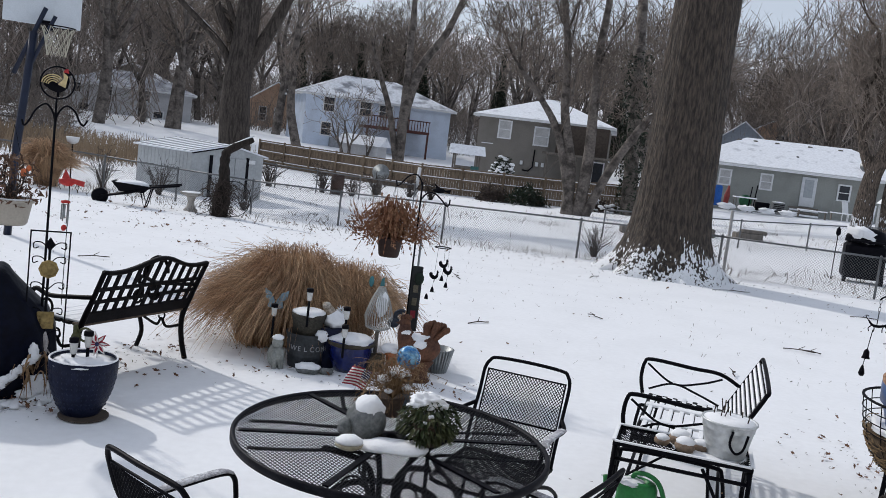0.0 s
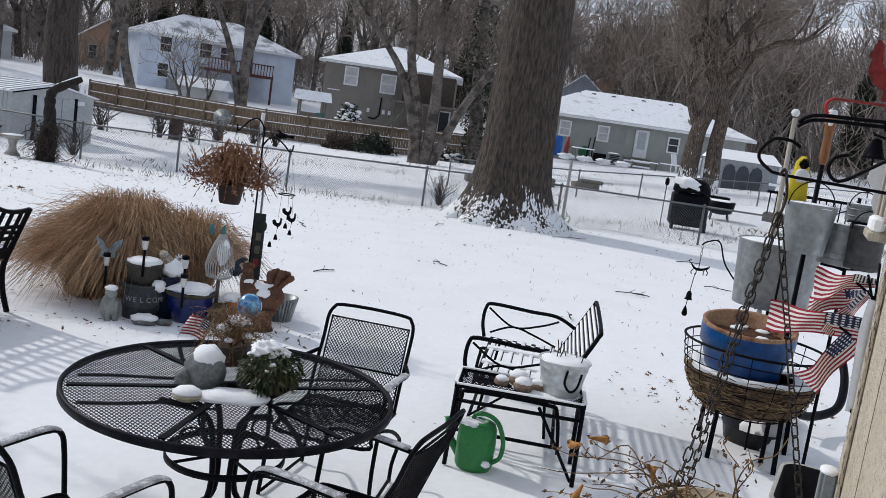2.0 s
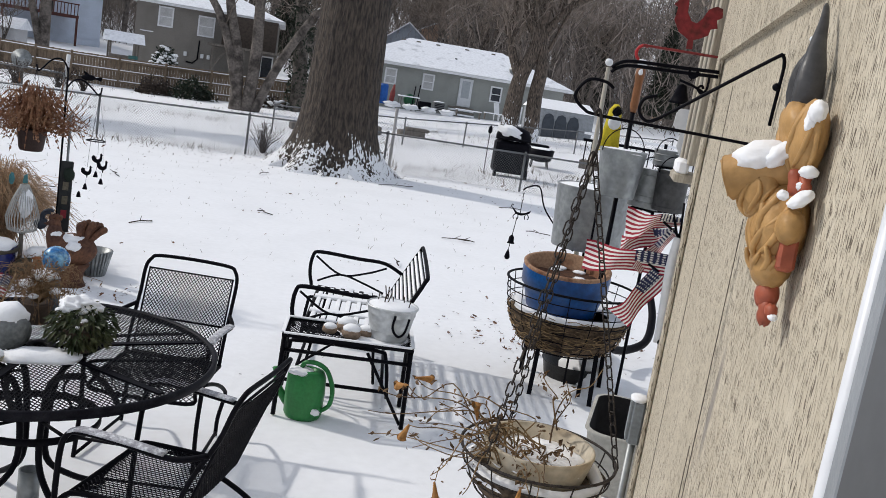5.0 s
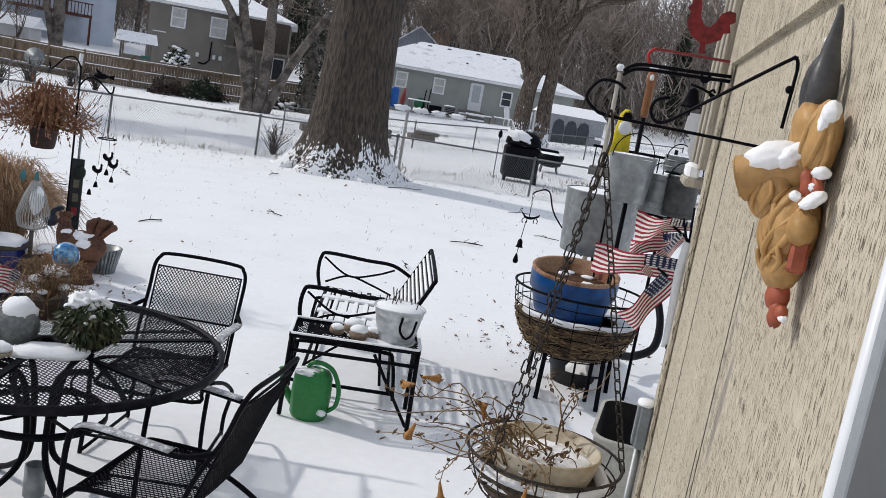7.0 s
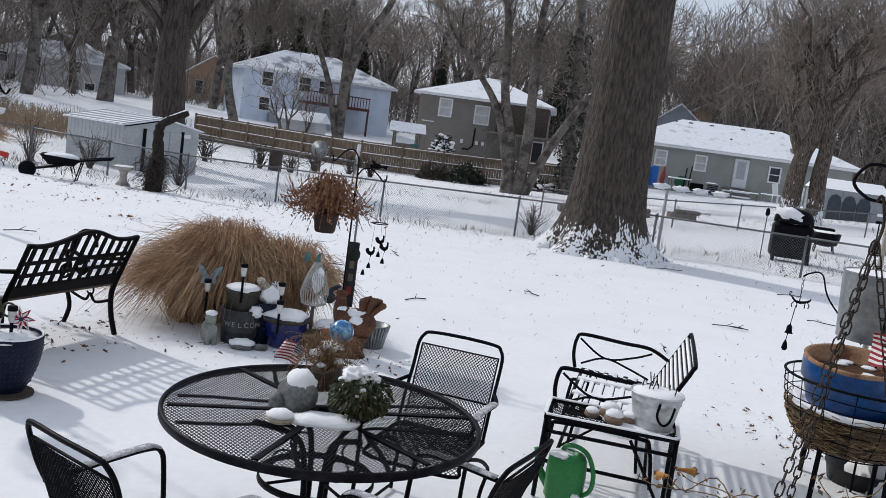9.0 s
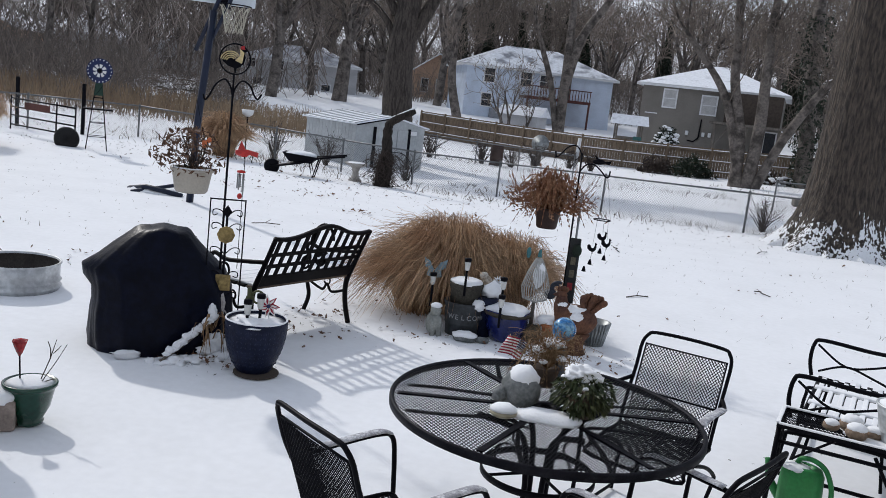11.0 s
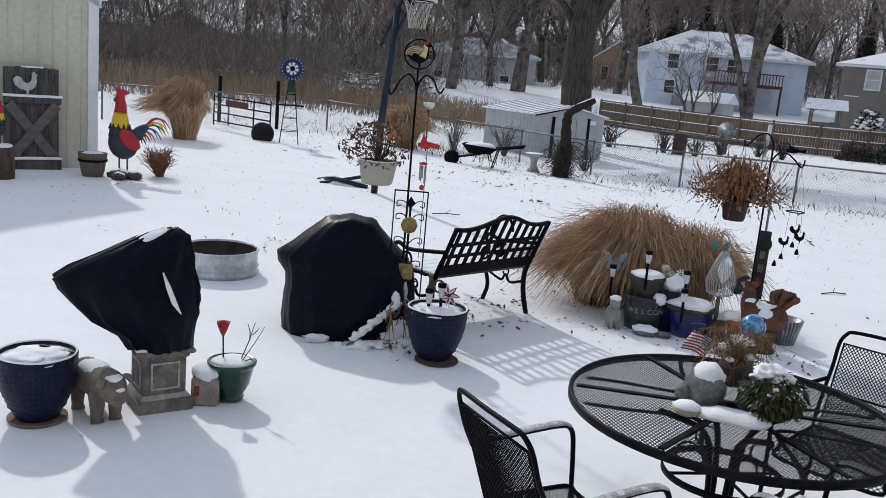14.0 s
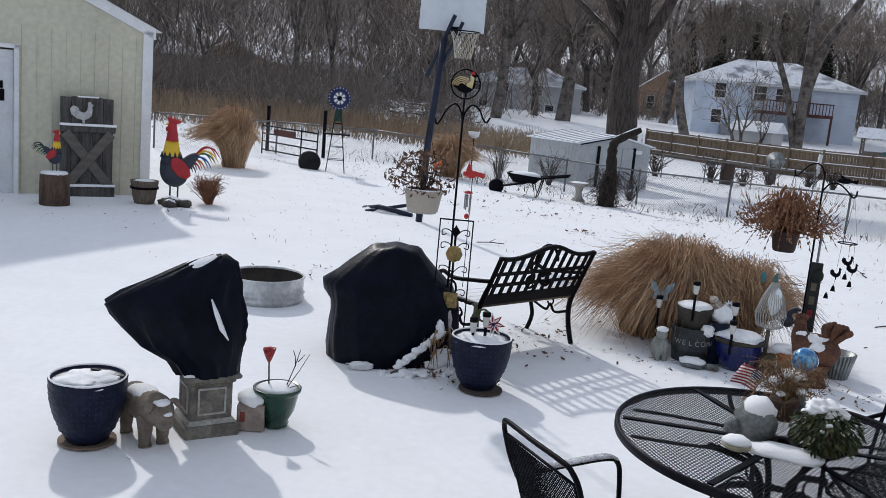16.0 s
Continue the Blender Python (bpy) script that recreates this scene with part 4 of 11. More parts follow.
def twig_bush(seed, h, w, n, material, name, label, m, r=0.01):
    rd = random.Random(seed)
    t = thing(name, m, label, "bush")
    s = Shape()
    for k in range(n):
        a, l = rd.uniform(0, 6.28), rd.uniform(0.4, 1)
        tip = Vector((math.cos(a) * w * rd.random(), math.sin(a) * w * rd.random(), h * l))
        mid = tip * 0.5 + Vector((rd.gauss(0, 0.1), rd.gauss(0, 0.1), 0.1)) * w
        s.tube([(rd.gauss(0, 0.06) * w, rd.gauss(0, 0.06) * w, -0.05), mid, tip], [r * 1.4, r, r * 0.6], 3, caps=False)
        for q in range(2):
            b = mid.lerp(tip, rd.random())
            s.tube([b, b + Vector((rd.gauss(0, 1), rd.gauss(0, 1), rd.gauss(0.5, 0.5))) * w * 0.25], r * 0.6, 3, caps=False)
    tagged(part("stem_tangle", s, material, t), kind="stuff")
    return t


DARKTWIG = mat("dark_twigs", (0.06, 0.045, 0.038), 0.9, var=0.3)
for k, (az, d, h, w) in enumerate(((-8.2, 40.6, 1.4, 0.9), (-6.3, 41.5, 1.1, 0.8), (-4.8, 45.5, 1.2, 0.9), (-2.6, 48, 1.3, 0.9), (-1.2, 48, 1.2, 0.8), (-18.2, 26, 1.0, 0.6), (-21.5, 25.8, 1.2, 0.6), (-24.5, 26, 1.2, 0.7), (-13.0, 24.5, 0.8, 0.6), (-11.6, 38, 1.2, 0.9), (9.7, 21.2, 0.8, 0.5))):
    x, y = d * math.sin(radians(az)), d * math.cos(radians(az))
    twig_bush(k + 3, h, w, 40, DARKTWIG, "bare_shrub", "small leafless shrub poking out of the snow", Matrix.Translation((x, y, ground(x, y))), 0.008 if d < 30 else 0.014)


def leafy_bush(seed, size, material, label, m, n=900, leaf=0.1, snow=0):
    rd = random.Random(seed)
    t = thing("shrub", m, label, "bush")
    s, c = Shape(), Shape()

    def place():
        d = Vector((rd.gauss(0, 1), rd.gauss(0, 1), abs(rd.gauss(0, 1)))).normalized() * (0.55 + 0.45 * rd.random())
        k = 1 + 0.35 * noise.noise(d * 2.2 + Vector((seed, 0, 0)))
        return (d.x * size[0] * k, d.y * size[1] * k, d.z * size[2] * k)

    leaf_cloud(s, rd, place, n, leaf)
    part("foliage", s, material, t)
    if snow:
        for q in range(snow):
            p = Vector(place()) + Vector((0, 0, 0.05))
            c.blob(p, (leaf * 1.6, leaf * 1.6, leaf * 0.7), 0.3, seed=q, nu=8, nv=5)
        part("snow_cap", c, SNOWCAP, t)
    return t


leafy_bush(1, (1.3, 0.9, 1.3), EVERGREEN, "dark evergreen shrub before the plank fence", Matrix.Translation((4.6, 52.5, -0.75)), 1400, 0.13)
leafy_bush(2, (1.1, 0.8, 1.0), DARKTWIG, "dark brown dense shrub by the plank fence", Matrix.Translation((2.6, 52.8, -0.8)), 1200, 0.12)
leafy_bush(3, (1.0, 1.0, 1.5), EVERGREEN, "snow-laden round evergreen beside the taupe house", Matrix.Translation((3.9, 71.5, 0.5)), 1200, 0.14, snow=60)
leafy_bush(4, (1.2, 0.8, 0.8), DARKTWIG, "low dark brush with snow beside the stems", Matrix.Translation((9.0, 52.6, -0.7)), 800, 0.12, snow=25)
ph = thing("playhouse", Matrix.Translation((0.9, 66.0, 0.0)) @ Matrix.Rotation(0.1, 4, "Z"), "small wooden playhouse with a snowy pitched roof", "playhouse")
for x in (-0.9, 0.9):
    for y in (-0.7, 0.7):
        part("post", Shape().box((x, y, 0.9), (0.12, 0.12, 2.0)), WOOD_GREY, ph)
part("side_board", Shape().box((-0.3, -0.7, 0.5), (1.2, 0.05, 0.9)), WOOD_GREY, ph)
part("green_panel", Shape().box((0.6, -0.75, 0.5), (0.6, 0.05, 1.0)), mat("teal", (0.05, 0.14, 0.13), 0.6), ph)
part("roof", Shape().add([(-1.3, -1.0, 1.8), (1.3, -1.0, 1.8), (1.3, 0, 2.5), (-1.3, 0, 2.5), (-1.3, 1.0, 1.8), (1.3, 1.0, 1.8)], [(0, 1, 2, 3), (3, 2, 5, 4), (0, 3, 4), (1, 5, 2)]), SHINGLE_SNOW, ph)
gs2 = thing("garden_shed", Matrix.Translation((-7.0, 68.0, -0.2)) @ Matrix.Rotation(-0.25, 4, "Z"), "small grey garden shed with a snowy roof", "shed")
part("wall", Shape().box((0, 0, 0.8), (3.0, 2.2, 2.0)), GREYW, gs2)
part("roof", Shape().add([(-1.8, -1.3, 1.75), (1.8, -1.3, 1.75), (1.8, 0, 2.5), (-1.8, 0, 2.5), (-1.8, 1.3, 1.75), (1.8, 1.3, 1.75)], [(0, 1, 2, 3), (3, 2, 5, 4), (0, 3, 4), (1, 5, 2)]), SHINGLE_SNOW, gs2)

# ---- the neighbour's yard ----
def kettle_cart(m):
    g = thing("barbecue_grill", m, "black cart barbecue grill with snow on its lid", "grill")
    part("cart", Shape().rbox((0, 0, 0.45), (0.95, 0.55, 0.72), 0.06), IRON, g)
    part("lid", Shape().lathe([(0.5, 0.0), (0.48, 0.12), (0.4, 0.24), (0.2, 0.3), (0, 0.31)], 20, c=(0, 0, 0.82), sx=1.0, sy=0.62), IRON, g)
    part("snow_cap", Shape().blob((-0.08, -0.06, 0.98), (0.4, 0.3, 0.15), 0.5, 2.5, seed=4, m=Matrix.Rotation(0.2, 3, "Y")), SNOWCAP, g)
    part("side_shelf", Shape().rbox((0.72, 0, 0.8), (0.5, 0.45, 0.05), 0.015), IRON, g)
    part("handle", Shape().tube([(-0.4, -0.33, 0.86), (-0.4, -0.4, 0.86), (0.4, -0.4, 0.86), (0.4, -0.33, 0.86)], 0.018, 6), IRON, g)
    for x in (-0.42, 0.42):
        part("wheel", Shape().lathe([(0.04, -0.03), (0.13, -0.03), (0.14, 0), (0.13, 0.03), (0.04, 0.03)], 16, c=(x, -0.3, 0.1), m=Matrix.Rotation(radians(90), 3, "Y")), IRON, g)
    return g


kettle_cart(Matrix.Translation((10.4, 21.92, 0.0)) @ Matrix.Rotation(radians(-15), 4, "Z") @ Matrix.Diagonal((1.0, 1.0, 1.22, 1.0)))
lp = thing("garden_torch", Matrix.Translation((9.67, 21.9, 0.0)), "thin black garden torch on a stake", "torch")
part("stake", Shape().tube([(0, 0, -0.2), (0, 0, 1.1)], 0.012, 6), IRON, lp)
part("head", Shape().lathe([(0.02, 1.1), (0.06, 1.14), (0.05, 1.26), (0.02, 1.3), (0.0, 1.32)], 10), IRON, lp)
fp = thing("fire_pit", Matrix.Translation((13.33, 25.9, 0.05)), "small black steel fire pit on legs", "fire pit")
part("bowl", Shape().lathe([(0.12, 0.2), (0.36, 0.26), (0.42, 0.45), (0.44, 0.62), (0.4, 0.62), (0.35, 0.4), (0.0, 0.35)], 18), IRON, fp)
part("snow_cap", Shape().blob((0, 0, 0.55), (0.38, 0.38, 0.12), 0.2, seed=2), SNOWCAP, fp)
for k in range(4):
    a = k * 1.57 + 0.4
    part("leg", Shape().tube([(0.3 * math.cos(a), 0.3 * math.sin(a), 0.35), (0.42 * math.cos(a), 0.42 * math.sin(a), -0.05)], 0.022, 6), IRON, fp)
st = thing("storage_tent", Matrix.Translation((24.1, 45.0, 0.2)) @ Matrix.Rotation(radians(-16), 4, "Z"), "grey storage shelter with three dark arched openings and snow on top", "shelter")
part("body", Shape().rbox((0, 1.2, 0.85), (3.7, 2.4, 1.9), 0.08), mat("tarp_grey", (0.3, 0.32, 0.34), 0.7, var=0.2), st)
part("snow_cap", Shape().add([(-1.95, -0.1, 1.75), (1.95, -0.1, 1.75), (1.95, 2.5, 1.75), (-1.95, 2.5, 1.75), (-1.7, 1.2, 2.3), (1.7, 1.2, 2.3)], [(0, 1, 5, 4), (1, 2, 5), (2, 3, 4, 5), (3, 0, 4), (3, 2, 1, 0)]), SNOWCAP, st)
for k in range(3):
    part("arch", Shape().slab([(-0.33, 0), (0.33, 0), (0.33, 1.0), (0.22, 1.32), (0, 1.42), (-0.22, 1.32), (-0.33, 1.0)], 0.06, c=(-0.75 + k * 0.72, -0.03, 0.1)), mat("dark_slate", (0.05, 0.06, 0.075), 0.6), st)
BARREL_BLUE = mat("blue_plastic", (0.015, 0.1, 0.38), 0.4)
for x in (18.05, 18.74):
    solid("blue_barrel", Shape().lathe([(0.3, 0), (0.32, 0.1), (0.32, 0.45), (0.34, 0.5), (0.32, 0.55), (0.32, 0.95), (0.25, 1.05), (0, 1.06)], 18), BARREL_BLUE, "bright blue plastic barrel by the ranch house", "barrel", "barrels by the ranch house", m=Matrix.Translation((x, 62.6, 0.42)) @ Matrix.Diagonal((1.0, 1.0, 1.36, 1.0)))
for k, (x, y) in enumerate(((17.2, 62.8), (18.2, 62.9))):
    solid("garden_stake", Shape().tube([(x, y, 0.2), (x + 0.1, y, 2.2)], 0.05, 6), WOOD_GREY, "thin post beside the blue barrel", "post", "posts by the barrel")
solid("red_tool", Shape().tube([(19.65, 63.5, 0.4), (19.75, 63.6, 1.2), (19.8, 63.6, 1.9)], [0.16, 0.2, 0.06], 8), mat("faded_red", (0.25, 0.05, 0.045), 0.6), "faded red upright tool leaning at the house wall", "garden tool")
solid("hose_reel", Shape().lathe([(0.15, -0.15), (0.42, -0.15), (0.45, 0), (0.42, 0.15), (0.15, 0.15)], 18, c=(21.0, 63.3, 0.95), m=Matrix.Rotation(radians(90), 3, "X")), mat("hose_green", (0.02, 0.11, 0.05), 0.5), "green coiled garden hose on a reel", "hose reel")
pt = thing("patio_table", Matrix.Translation((20.6, 62.3, 0.5)), "small patio table carrying snow", "table")
part("tabletop", Shape().rbox((0, 0, 0.7), (1.5, 0.8, 0.08), 0.02), SNOWCAP, pt)
for x in (-0.65, 0.65):
    for y in (-0.3, 0.3):
        part("leg", Shape().tube([(x, y, -0.1), (x, y, 0.68)], 0.03, 6), WOOD_GREY, pt)


def plain_bench(m, label):
    b = thing("garden_bench", m, label, "bench")
    part("seat", Shape().rbox((0, 0, 0.45), (1.9, 0.4, 0.07), 0.02), SNOWCAP, b)
    for x in (-0.85, 0.85):
        part("leg", Shape().rbox((x, 0, 0.18), (0.08, 0.36, 0.5), 0.02), WOOD_GREY, b)
    return b


plain_bench(Matrix.Translation((24.5, 60.0, 0.45)) @ Matrix.Rotation(-0.25, 4, "Z"), "low dark bench with a snowy seat on the far patio")
plain_bench(Matrix.Translation((26.9, 60.4, 0.5)) @ Matrix.Rotation(-0.3, 4, "Z"), "second low bench buried in snow on the far patio")


def lawn_chair(m, material, label):
    c = thing("lawn_chair", m, label, "chair", "chairs at the ranch house")
    part("seat", Shape().rbox((0, 0, 0.42), (0.6, 0.55, 0.06), 0.02), material, c)
    part("backrest", Shape().rbox((0, 0.32, 0.82), (0.6, 0.06, 0.85), 0.02, Matrix.Rotation(radians(-14), 3, "X")), material, c)
    for x in (-0.27, 0.27):
        for y in (-0.25, 0.25):
            part("leg", Shape().tube([(x, y, -0.1), (x, y, 0.4)], 0.03, 6), material, c)
    return c


lawn_chair(Matrix.Translation((27.6, 61.5, 0.5)) @ Matrix.Rotation(0.5, 4, "Z"), WHITE, "white slatted lawn chair on the far patio")
lawn_chair(Matrix.Translation((29.2, 61.8, 0.5)) @ Matrix.Rotation(-0.6, 4, "Z"), WHITE, "white lawn chair turned sideways on the far patio")
for x, h in ((21.0, 1.6), (21.35, 1.75)):
    solid("garden_stake", Shape().tube([(x, 62.6, 0.2), (x + 0.12, 62.6, h + 0.4)], 0.045, 6), IRON, "dark iron post beside the hose reel", "post", "posts by the hose reel")
acu = thing("air_conditioner", Matrix.Translation((23.0, 62.3, 0.35)) @ Matrix.Rotation(-0.2, 4, "Z"), "grey air-conditioner unit with a snowy lid", "air conditioner")
part("casing", Shape().rbox((0, 0, 0.4), (0.85, 0.8, 0.75), 0.05), mat("unit_grey", (0.16, 0.165, 0.17), 0.6), acu)
for k in range(5):
    part("louvre", Shape().box((0, -0.41, 0.15 + 0.12 * k), (0.72, 0.03, 0.05)), IRON, acu)
part("snow_cap", Shape().blob((0, 0, 0.79), (0.4, 0.37, 0.06), 0.3, seed=3), SNOWCAP, acu)
dbx = thing("firewood_box", Matrix.Translation((22.1, 62.9, 0.4)), "dark open crate against the house wall", "crate")
part("crate", Shape().rbox((0, 0, 0.3), (0.9, 0.5, 0.6), 0.04), IRON, dbx)
for k in range(4):
    solid("snowy_mound", Shape().blob((0, 0, 0.05), (0.55, 0.4, 0.2), 0.6, 2.5, seed=k + 5), SNOWCAP, "snow heaped over garden clutter", "snow mound", "snow heaps on the far patio",
          m=Matrix.Translation((19.0 + 1.3 * k, 61.0 - 0.3 * k, 0.45)))
for k in range(3):
    solid("stacked_bricks", Shape().rbox((0, 0, 0.1), (1.6 - 0.3 * k, 0.5, 0.24), 0.03).rbox((0.2, 0, 0.28), (0.9, 0.4, 0.14), 0.03), WOOD_GREY, "low pile of old bricks and boards in the snow", "brick pile", "piles behind the fence",
          m=Matrix.Translation((7.0 + 2.0 * k, 31.5 + 0.4 * k, ground(7 + 2.0 * k, 31.5))))
dkr = thing("neighbour_deck", Matrix.Translation((15.5, 22.5, 0.3)) @ Matrix.Rotation(radians(-34), 4, "Z"), "neighbour's dark deck railing topped with snow", "deck")
part("rail", Shape().box((0, 0, 1.15), (4.6, 0.12, 0.07)), SNOWCAP, dkr)
part("lower_rail", Shape().box((0, 0, 0.95), (4.6, 0.06, 0.08)), IRON, dkr)
part("floor_edge", Shape().box((0, 0.3, 0.2), (4.6, 0.8, 0.25)), WOOD_GREY, dkr)
for k in range(24):
    part("baluster", Shape().box((-2.2 + k * 0.19, 0, 0.62), (0.035, 0.035, 0.62)), IRON, dkr)

# ---- metal shed ----
CORR = mat("shed_metal", (0.42, 0.44, 0.45), 0.5, metal=0.25, var=0.12, scale=1.5, fine=14, bump=0.05)
sd = thing("metal_shed", Matrix.Translation((-9.69, 27.2, -0.42)) @ Matrix.Rotation(radians(-34.9), 4, "Z"), "pale grey ribbed metal garden shed with snow on its roof", "shed")
# x runs along the long side to the near corner, y along the front to the far corner
for k in range(15):
    part("wall_panel", Shape().rbox((0.085 + k * 0.169, 0.02, 0.72), (0.162, 0.04, 1.6), 0.012), CORR, sd)
part("side_wall", Shape().box((0.0, 1.4, 0.72), (0.04, 2.76, 1.55)), CORR, sd)
part("back_wall", Shape().box((1.26, 2.8, 0.72), (2.5, 0.04, 1.55)), CORR, sd)
part("gable_wall", Shape().add([(2.55, 0.0, -0.1), (2.55, 2.8, -0.1), (2.55, 2.8, 1.5), (2.55, 1.4, 1.75), (2.55, 0.0, 1.5), (2.51, 0.0, -0.1), (2.51, 2.8, -0.1), (2.51, 2.8, 1.5), (2.51, 1.4, 1.75), (2.51, 0.0, 1.5)],
     [(0, 1, 2, 3, 4), (9, 8, 7, 6, 5), (0, 5, 6, 1), (1, 6, 7, 2), (2, 7, 8, 3), (3, 8, 9, 4), (4, 9, 5, 0)]), CORR, sd)
for k in range(3):
    part("door_panel", Shape().rbox((2.565, 0.95 + k * 0.46, 0.68), (0.03, 0.44, 1.4), 0.01), CORR, sd)
rf = Shape().add([(-0.1, -0.12, 1.5), (2.65, -0.12, 1.5), (2.65, 1.4, 1.79), (-0.1, 1.4, 1.79), (-0.1, 2.92, 1.5), (2.65, 2.92, 1.5), (-0.1, -0.12, 1.46), (2.65, -0.12, 1.46), (2.65, 1.4, 1.75), (-0.1, 1.4, 1.75), (-0.1, 2.92, 1.46), (2.65, 2.92, 1.46)],
                 [(0, 1, 2, 3), (3, 2, 5, 4), (6, 9, 8, 7), (9, 10, 11, 8), (0, 6, 7, 1), (1, 7, 8, 2), (2, 8, 11, 5), (4, 5, 11, 10), (0, 3, 9, 6), (3, 4, 10, 9)])
part("roof", rf, SHINGLE_SNOW, sd, "snow-covered low roof")
for k in range(10):
    part("roof_rib", Shape().tube([(0.0 + k * 0.29, -0.12, 1.505), (0.0 + k * 0.29, 1.4, 1.795)], 0.02, 4), CORR, sd)
for y in (0.72, 2.14):
    part("door_trim", Shape().box((2.57, y, 0.7), (0.05, 0.09, 1.45)), IRON, sd)
part("hasp", Shape().box((2.59, 2.3, 1.3), (0.04, 0.25, 0.12)), WHITE, sd)
part("eave_trim", Shape().box((2.6, 0.7, 1.6), (0.05, 1.45, 0.06), Matrix.Rotation(math.atan2(0.29, 1.52), 3, "X")), IRON, sd)

# bird bath, wheelbarrow, snag
STONE = mat("cast_stone", (0.42, 0.4, 0.37), 0.85, var=0.2, scale=8, fine=50, bump=0.3, color2=(0.28, 0.26, 0.24))
bt = thing("bird_bath", Matrix.Translation((-6.2, 21.3, -0.22)), "small pale concrete bird bath filled with snow", "bird bath")
part("pedestal", Shape().lathe([(0.17, -0.05), (0.17, 0.05), (0.1, 0.12), (0.075, 0.25), (0.11, 0.36), (0.13, 0.38)], 18), STONE, bt)
part("bowl", Shape().lathe([(0.12, 0.37), (0.24, 0.42), (0.29, 0.47), (0.27, 0.48), (0.2, 0.45), (0, 0.44)], 22), STONE, bt)
part("snow_cap", Shape().lathe([(0.26, 0.455), (0.2, 0.49), (0, 0.5)], 18), SNOWCAP, bt)
wb = thing("wheelbarrow", Matrix.Translation((-7.3, 20.4, -0.12)) @ Matrix.Rotation(radians(12), 4, "Z"), "black wheelbarrow holding snow with its handles raised", "wheelbarrow")
part("tray", Shape().add([(-0.45, -0.3, 0.52), (0.4, -0.3, 0.47), (0.4, 0.3, 0.47), (-0.45, 0.3, 0.52), (-0.28, -0.18, 0.3), (0.25, -0.18, 0.3), (0.25, 0.18, 0.3), (-0.28, 0.18, 0.3)], [(0, 1, 5, 4), (1, 2, 6, 5), (2, 3, 7, 6), (3, 0, 4, 7), (4, 5, 6, 7)]), IRON, wb)
part("snow_cap", Shape().blob((-0.02, 0, 0.47), (0.4, 0.27, 0.1), 0.15, seed=6), SNOWCAP, wb)
for y in (-0.2, 0.2):
    part("handle", Shape().tube([(-0.75, y * 0.3, 0.12), (0.0, y, 0.3), (0.45, y * 1.1, 0.46), (1.05, y * 1.2, 0.56)], 0.026, 6), IRON, wb)
    part("leg", Shape().tube([(0.2, y, 0.3), (0.3, y * 1.2, -0.05), (0.42, y, 0.42)], 0.018, 6), IRON, wb)
part("wheel", Shape().lathe([(0.05, -0.05), (0.16, -0.05), (0.19, 0), (0.16, 0.05), (0.05, 0.05)], 18, c=(-0.72, 0, 0.13), m=Matrix.Rotation(radians(90), 3, "X")), IRON, wb)
sg = thing("old_snag", Matrix.Translation((-5.42, 21.0, -0.3)), "broken dark trunk hung with dead vines and a bent branch", "tree stump")
part("trunk", Shape().tube(spline([(0, 0, -0.2), (0.02, 0, 0.5), (0.05, 0, 0.9), (0.02, 0, 1.45), (0.12, 0, 1.7), (0.65, 0, 2.0)], 4), [0.24, 0.22, 0.2, 0.2, 0.22, 0.19, 0.17, 0.2, 0.15, 0.13, 0.14, 0.11, 0.13, 0.1, 0.12, 0.1, 0.09, 0.1, 0.08, 0.08, 0.06], 10), mat("rotten_bark", (0.03, 0.024, 0.02), 0.95, var=0.5, scale=8, fine=30, bump=0.9, stretch=(3, 3, 0.7)), sg)
vine = Shape()
rnd = random.Random(31)
for k in range(190):
    a = rnd.uniform(0, 6.28)
    z = rnd.uniform(0.2, 1.0)
    p = Vector((0.24 * math.cos(a), 0.24 * math.sin(a), z))
    vine.tube([p, p + Vector((rnd.gauss(0, 0.1), rnd.gauss(0, 0.1), -0.1)), p + Vector((rnd.gauss(0, 0.16), rnd.gauss(0, 0.16), -rnd.uniform(0.1, 0.4)))], 0.008, 3, caps=False)
part("dead_vine", vine, DARKTWIG, sg)
part("snow_cap", Shape().tube([(0.12, 0.0, 1.8), (0.66, 0, 2.09)], 0.04, 6, flat=0.6), SNOWCAP, sg)
solid("wire_hoop", Shape().tube(arc((-5.1, 20.9, 0.25), 0.42, 0, 350, 28), 0.008, 5, closed=True), IRON, "thin black wire hoop standing by the stump", "garden hoop")

# ---- garage and what leans on it ----
def clad(name, color):
    m = siding(name, color, 0.42)
    m.node_tree.nodes["Bump"].inputs["Strength"].default_value = 0.25
    m.node_tree.nodes["Principled BSDF"].inputs["Roughness"].default_value = 0.5
    return m


CREAM = clad("cream_cladding", (0.56, 0.54, 0.43))
GM = Matrix(((-0.5, 0.866, 0, -10.06), (-0.866, -0.5, 0, 10.55), (0, 0, 1.045, 0.07), (0, 0, 0, 1)))
ga = thing("garage", GM, "cream metal-clad garage with white corner trim and door", "garage")
ga["kind"] = "structure"
wl = Shape()
W_G, E_G, RISE = 7.0, 2.42, 1.5
wl.add([(1.02 * 0 + 0.02, 0, -0.3), (1.9, 0, -0.3), (1.9, 0, E_G + 1.9 * 0.43), (0.02, 0, E_G)], [(0, 1, 2, 3)])
wl.add([(1.9, 0, 2.1), (2.82, 0, 2.1), (2.82, 0, E_G + 2.82 * 0.43), (1.9, 0, E_G + 1.9 * 0.43)], [(0, 1, 2, 3)])
wl.add([(2.82, 0, -0.3), (W_G, 0, -0.3), (W_G, 0, E_G), (W_G / 2, 0, E_G + RISE), (2.82, 0, E_G + 2.82 * 0.43)], [(0, 1, 2, 3, 4)])
